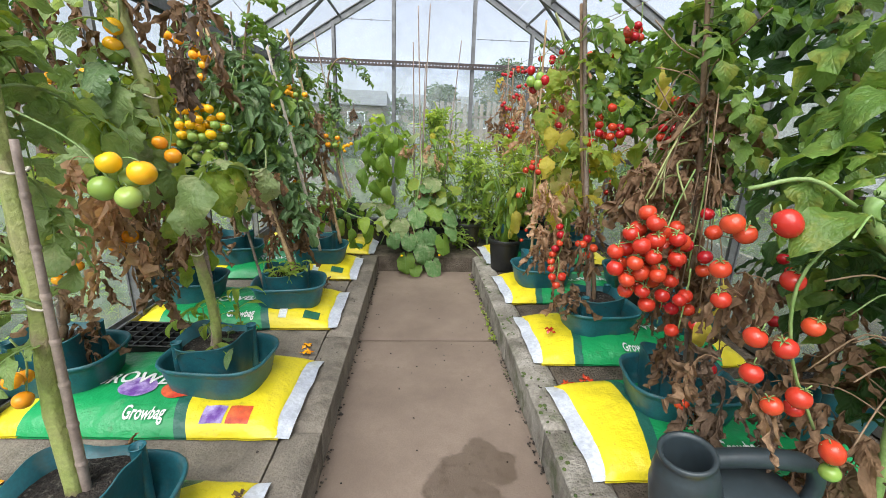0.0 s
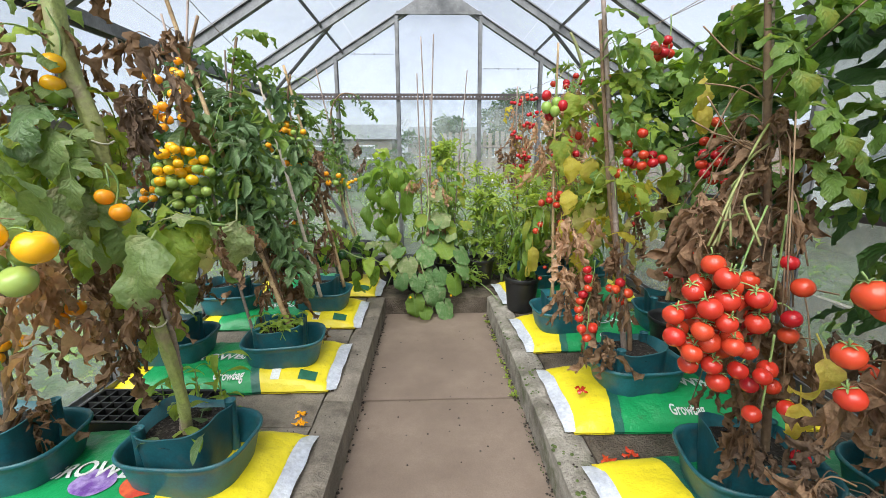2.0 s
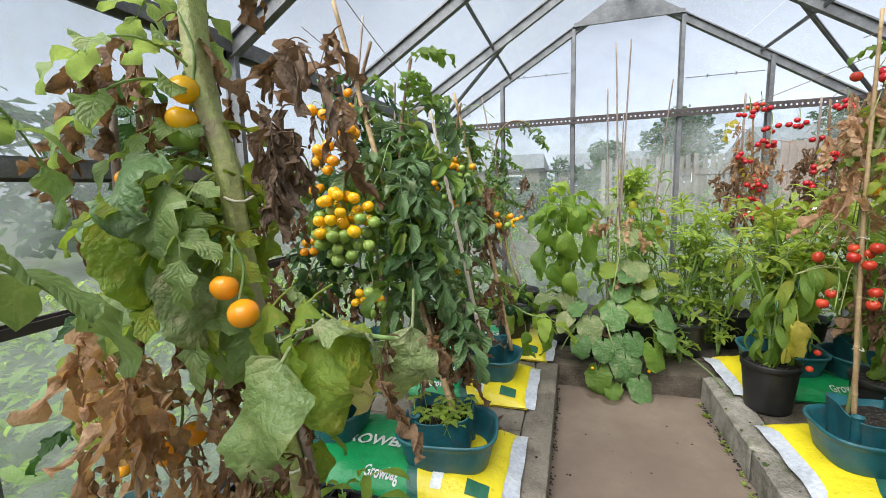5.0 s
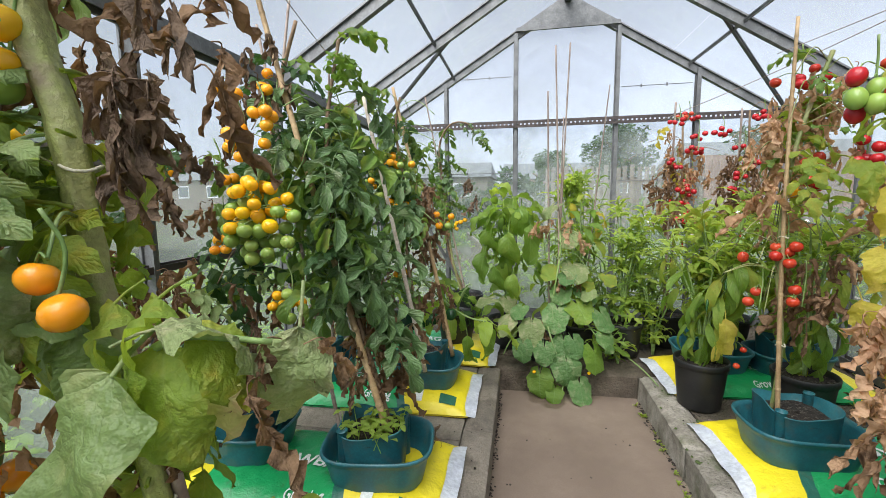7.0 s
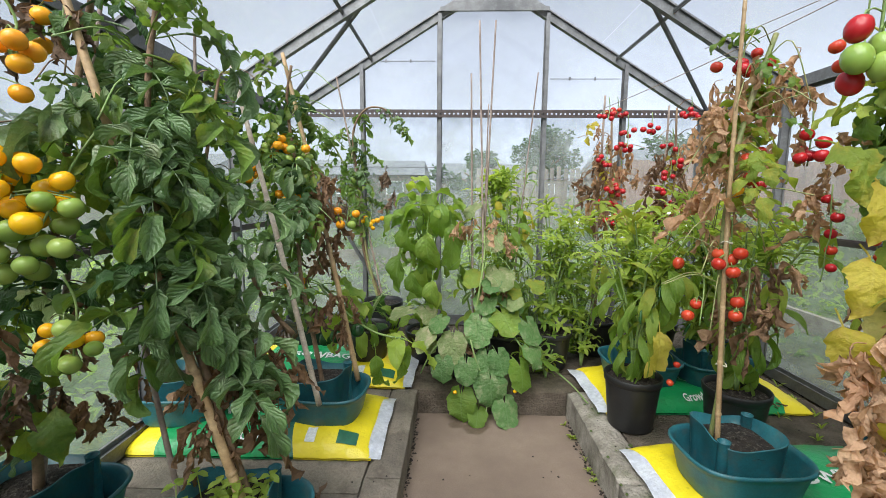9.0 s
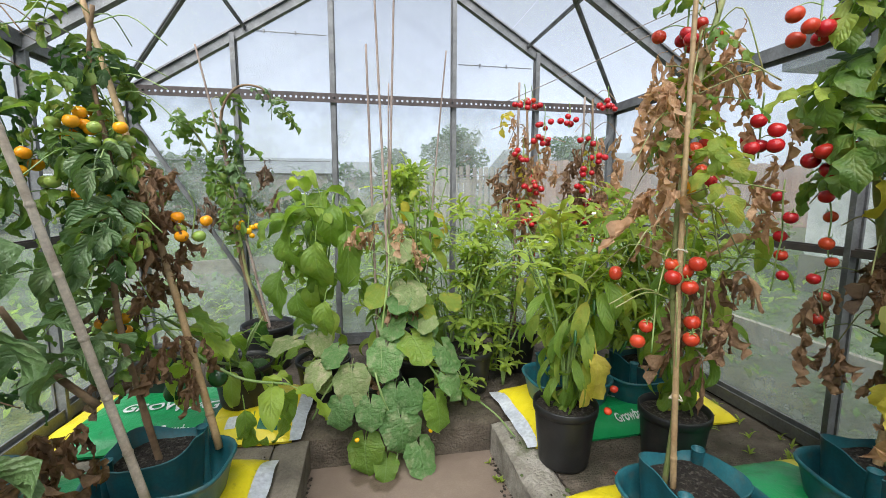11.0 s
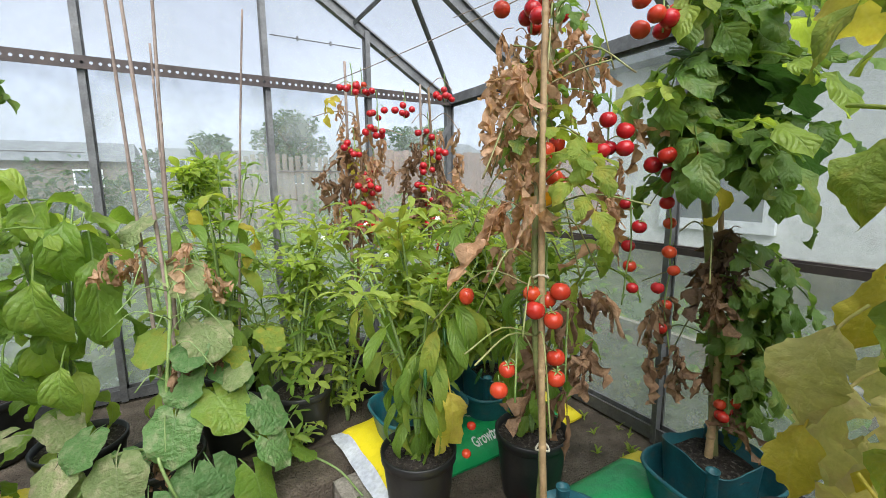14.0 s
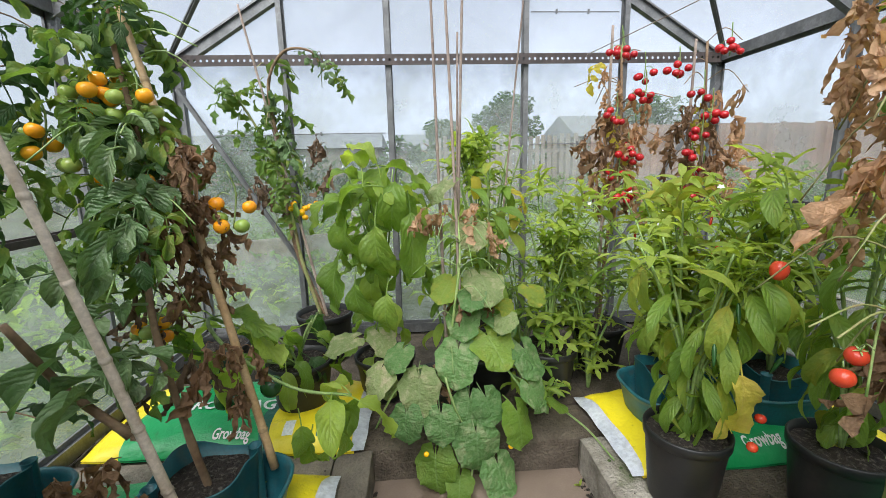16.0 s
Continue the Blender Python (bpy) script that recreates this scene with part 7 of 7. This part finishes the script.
wd = MB()
for k in range(60):
    if k < 26:
        q = (rng.uniform(PR - 0.03, PR - 0.005), rng.uniform(2.0, 3.05), 0.0)
    else:
        q = (rng.uniform(1.6, XR - 0.06), rng.uniform(2.5, 3.6), BENCH)
    for s in range(5):
        leaf_blade(wd, rng.uniform(0.02, 0.05 if k > 25 else 0.025), 0.006, lance, 4, 0.2, 1.2, 0, 0.1, 0, 0, pose(*q, rng.uniform(20, 70), 0, rng.uniform(0, 360)), rng, 0.3)
tagged(new("weeds", wd.mesh("weeds", "leaf_chilli")), "small green weeds in the cracks of the concrete", "weeds", "", "stuff")

for k, (x, y, z) in enumerate(((-0.02, 1.78, BENCH), (0.0, 1.72, BENCH), (1.0, 1.50, BENCH), (1.08, 1.52, BENCH), (1.0, 1.75, BENCH + 0.09), (1.16, 2.72, BENCH), (1.22, 2.62, BENCH), (1.27, 2.70, BENCH), (-0.62, 1.08, BENCH))):
    mb = MB()
    for s in range(4):
        leaf_blade(mb, 0.028, 0.011, ovate, 4, rng.uniform(-0.4, 0.5), rng.uniform(0.5, 2), 0.3, 0.5, 0, 0, pose(0, 0, 0.004, rng.uniform(-5, 25), 0, s * 90 + rng.uniform(0, 60)), rng, 0.2)
    ob = new("fallen_fruit", mb.mesh("fallen_fruit", "orange" if k in (0, 1, 8) else "red"))
    ob.matrix_basis = pose(x, y, z + 0.002)
    tagged(ob, "split fallen tomato skin lying on the bed", "fallen fruit", "fallen tomatoes")
for k, (x, y, z) in enumerate(((-0.03, 2.20, BENCH + 0.07), (0.0, 2.23, BENCH + 0.066), (1.30, 2.62, BENCH), (1.55, 2.66, BENCH), (0.02, 1.02, BENCH), (1.62, 2.98, BENCH), (1.22, 0.98, BENCH), (-0.36, 1.10, BENCH))):
    ob = new("fallen_leaf", lib("dried", "dry" if k % 2 else "dry_dark")[k % 6])
    ob.matrix_basis = pose(x, y, z + 0.012, 85, 0, 47 * k) @ Matrix.Scale(0.55, 4)
    tagged(ob, "shrivelled brown leaf fallen from the tomato plants", "fallen leaf", "fallen leaves")
rng2 = random.Random(8)
lt = MB()
for k in range(520):
    x = rng2.choice((PL + abs(rng2.gauss(0, 0.008)), PR - abs(rng2.gauss(0, 0.012))))
    y = rng2.uniform(0.3, 3.08) if k % 5 else rng2.uniform(2.6, 3.08)
    s = rng2.uniform(0.002, 0.007)
    lt.lathe([(s, 0.0), (s * 0.7, s * 0.4), (0, s * 0.5)], 5, pose(x, y, 0.0005, 0, 0, rng2.uniform(0, 90)))
for k in range(260):
    x, y = (rng2.uniform(PL + 0.02, PR - 0.02), rng2.uniform(0.6, 3.0))
    z = 0.001
    if k > 60:
        x, y, z = rng2.choice((rng2.uniform(-0.05, PL - 0.02), rng2.uniform(PR + 0.02, 1.0), rng2.uniform(1.2, 1.8))), rng2.uniform(0.8, 3.8), BENCH + 0.002
    s = rng2.uniform(0.002, 0.005 if k < 250 else 0.009)
    lt.lathe([(s, 0.0), (s * 0.7, s * 0.5), (0, s * 0.6)], 5, pose(x, y, z, 0, 0, rng2.uniform(0, 90)))
tagged(new("litter_crumbs", lt.mesh("litter_crumbs", "soil")), "dark crumbs of soil and dead leaf scattered on the concrete", "litter", "", "stuff")


# ---- outside the glass ----
rng = random.Random(21)
fence = thing("picket_fence", "grey weathered picket fence at the garden end", "fence")
slat = MB().box(-0.05, 0.05, -0.01, 0.01, 0, 1.6).mesh("fence_slat", "timber", False)
for k in range(22):
    put("slat", slat, fence, pose(0.9 + 0.155 * k, 12.0, G + rng.uniform(-0.03, 0.04), 0, rng.uniform(-1, 1), 0))
put("rail", MB().box(0.8, 4.3, 12.01, 12.05, 0.6, 0.68).box(0.8, 4.3, 12.01, 12.05, 1.3, 1.38).mesh("fence_rail", "timber", False), fence)
fence = thing("board_fence", "red-brown close-boarded timber fence panels", "fence")
board = MB().box(-0.07, 0.07, -0.012, 0.012, 0, 1.75).mesh("fence_board", "fence_red", False)
for k in range(60):
    put("board", board, fence, pose(4.4 + 0.145 * k, 11.5, G + rng.uniform(-0.02, 0.03)))
put("rail", MB().box(4.3, 13.2, 11.52, 11.57, 0.5, 0.58).box(4.3, 13.2, 11.52, 11.57, 1.4, 1.48).mesh("fence_rail", "fence_red", False), fence)


def house(loc, w, d, h, roof, rz=0):
    b = thing("house", "low pale house with a grey pitched roof beyond the gardens", "house", loc, rz)
    put("wall", MB().box(-w / 2, w / 2, -d / 2, d / 2, 0, h).mesh("house_wall", "concrete", False), b)
    mb = MB()
    e = 0.3
    mb.add([(-w / 2 - e, -d / 2 - e, h), (w / 2 + e, -d / 2 - e, h), (w / 2 + e, d / 2 + e, h), (-w / 2 - e, d / 2 + e, h), (-w / 2, 0, h + roof), (w / 2, 0, h + roof)],
           [(0, 1, 5, 4), (2, 3, 4, 5), (1, 2, 5), (3, 0, 4), (0, 3, 2, 1)])
    put("roof", mb.mesh("house_roof", "slate", False), b)
    for k in range(max(2, int(w / 3))):
        x = -w / 2 + w * (k + 0.5) / max(2, int(w / 3))
        win = put("window", MB().box(x - 0.6, x + 0.6, -d / 2 - 0.03, -d / 2, h * 0.4, h * 0.82).mesh("window_frame", "white_paint", False), b)
        put("pane", MB().box(x - 0.52, x + 0.52, -d / 2 - 0.036, -d / 2 - 0.03, h * 0.44, h * 0.78).mesh("window_pane", "dark_glass", False), win)
    return b


house((-9, 34, G), 14, 8, 2.2, 1.25)
house((4.5, 46, G), 12, 8, 2.4, 1.7, 5)
house((-26, 38, G), 16, 8, 2.6, 1.6, -6)
house((20, 40, G), 14, 8, 3.0, 2.0, 4)


def tree(loc, h, r, n, seed, trunk_h, name="tree", label="round-headed leafy tree beyond the fence"):
    rg = random.Random(seed)
    t = thing(name, label, "tree", loc)
    mb = MB()
    mb.tube(smooth_line([(0, 0, 0), (0.05, 0, trunk_h * 0.5), (0, 0.05, trunk_h), (0, 0, h * 0.8)], 4), [0.16 * (1 - 0.07 * i) for i in range(13)], 8)
    for k in range(7):
        a = rg.uniform(0, 6.28)
        z = trunk_h + (h - trunk_h) * rg.uniform(0, 0.5)
        mb.tube(smooth_line([(0, 0, z), (math.cos(a) * r * 0.4, math.sin(a) * r * 0.4, z + r * 0.3), (math.cos(a) * r * 0.8, math.sin(a) * r * 0.8, z + r * 0.5)], 3), [0.07, 0.06, 0.05, 0.045, 0.04, 0.03, 0.02], 6)
    put("trunk", mb.mesh("trunk", "stem_brown"), t)
    cr = MB()
    lumps = [Vector((rg.gauss(0, r * 0.45), rg.gauss(0, r * 0.45), rg.uniform(trunk_h, h - r * 0.3))) for _ in range(26)]
    for k in range(n):
        c = rg.choice(lumps)
        d = Vector((rg.gauss(0, 1), rg.gauss(0, 1), rg.gauss(0, 1))).normalized() * r * rg.uniform(0.15, 0.38)
        q = c + d
        s = rg.uniform(0.08, 0.17)
        m = pose(*q, rg.uniform(-60, 60), rg.uniform(-60, 60), rg.uniform(0, 360))
        cr.add([(0, -s, 0), (s * 0.5, 0, s * 0.15), (0, s, 0), (-s * 0.5, 0, s * 0.15)], [(0, 1, 2, 3)], [(0.5, 0), (1, 0.5), (0.5, 1), (0, 0.5)], m)
    put("crown", cr.mesh("crown", "leaf_dark"), t)
    return t


tree((5.3, 25, G), 4.6, 1.7, 4200, 1, 1.4)
tree((1.2, 16, G), 2.35, 0.9, 1800, 2, 0.7, "shrub", "rounded garden shrub behind the fence")
tree((9.5, 20, G), 3.6, 1.5, 2600, 3, 1.0)
tree((-7.0, 20, G), 2.6, 1.3, 2000, 4, 0.6, "shrub", "rounded garden shrub behind the fence")
tree((-6.5, 5.5, G), 2.4, 1.2, 2200, 5, 0.6, "shrub", "dense green shrub beside the vegetable plot")

bed = thing("raised_bed", "timber-edged raised vegetable bed outside the gable", "raised bed")
for x0, y0, x1, y1 in ((-1.9, 5.6, -0.2, 6.4), (-0.2, 6.4, -0.7, 8.6), (-1.9, 5.6, -2.6, 8.2)):
    a, b = Vector((x0, y0, 0)), Vector((x1, y1, 0))
    d = (b - a)
    m = pose(x0, y0, G, 0, 0, math.degrees(math.atan2(d.y, d.x)))
    put("board", MB().box(0, d.length, -0.02, 0.02, 0, 0.28, m).mesh("bed_board", "bamboo_grey", False), bed)


def greens(name, label, x0, x1, y0, y1, n, hmax, seed, material="leaf", size=(0.05, 0.12)):
    rg = random.Random(seed)
    mb = MB()
    for k in range(n):
        x, y = rg.uniform(x0, x1), rg.uniform(y0, y1)
        hh = hmax * max(0.15, 0.6 + 0.7 * noise.noise(Vector((x * 1.7, y * 1.7, seed))))
        L = rg.uniform(*size)
        leaf_blade(mb, L, L * 0.3, ovate, 3, 0.2, rg.uniform(0.4, 1.6), 0, 0.15, 0, 0, pose(x, y, G + rg.uniform(0, hh), rg.uniform(0, 50), 0, rg.uniform(0, 360)), rg, 0.3)
    return tagged(new(name, mb.mesh(name, material)), label, "vegetation", "", "stuff")


greens("vegetable_bed", "low leafy vegetables in the bed outside", -4.0, -0.4, 5.0, 9.0, 2600, 0.35, 3)
greens("vegetable_bed", "leafy crops growing along the glass outside", -3.6, -1.0, -1.0, 5.0, 3600, 0.5, 4, "leaf_chilli")
greens("rough_grass", "patchy grass and weeds outside the gable", -1.0, 6.0, 4.4, 11.0, 3200, 0.22, 5, "leaf_chilli", (0.06, 0.14))
greens("hedge", "dark clipped hedge across the gardens", -9.0, 0.9, 12.5, 13.6, 5200, 1.75, 7, "leaf_dark", (0.12, 0.24))
greens("hedge", "shrubby green growth in front of the board fence", 2.5, 10.0, 9.5, 11.2, 2600, 0.9, 8, "leaf", (0.1, 0.2))
greens("weed_patch", "low weeds on dark soil beside the greenhouse", 2.1, 3.7, 0.5, 5.5, 900, 0.12, 6, "leaf", (0.04, 0.1))

shed = thing("outbuilding", "pale rendered outbuilding with a white-framed window", "outbuilding", (4.6, 1.6, G))
put("wall", MB().box(0, 0.25, -5.0, 3.4, 0, 2.1).mesh("outbuilding_wall", "render", False), shed)
put("roof", MB().box(-0.25, 3.0, -5.2, 3.6, 2.1, 2.22).mesh("outbuilding_roof", "slate", False), shed)
WY0, WY1 = 1.80, 2.78
win = put("window", MB().box(-0.04, 0.0, WY0, WY1, 0.52, 0.62).box(-0.04, 0.0, WY0, WY1, 1.24, 1.32).box(-0.04, 0.0, WY0, WY0 + 0.09, 0.62, 1.24).box(-0.04, 0.0, WY1 - 0.09, WY1, 0.62, 1.24).mesh("window_frame", "white_paint", False), shed)
put("pane", MB().box(-0.02, -0.002, WY0 + 0.09, WY1 - 0.09, 0.62, 1.24).mesh("window_pane", "dark_glass", False), win)
put("plinth", MB().box(-0.05, 0.0, -5.0, 3.4, 0, 0.35).mesh("plinth", "concrete", False), shed)
bd = thing("border_edging", "low pale timber edging beside a dark soil border", "edging", (2.75, 0.0, G))
put("board", MB().box(-0.02, 0.02, -2, 5.5, 0, 0.14).mesh("edging_board", "bamboo_grey", False), bd)
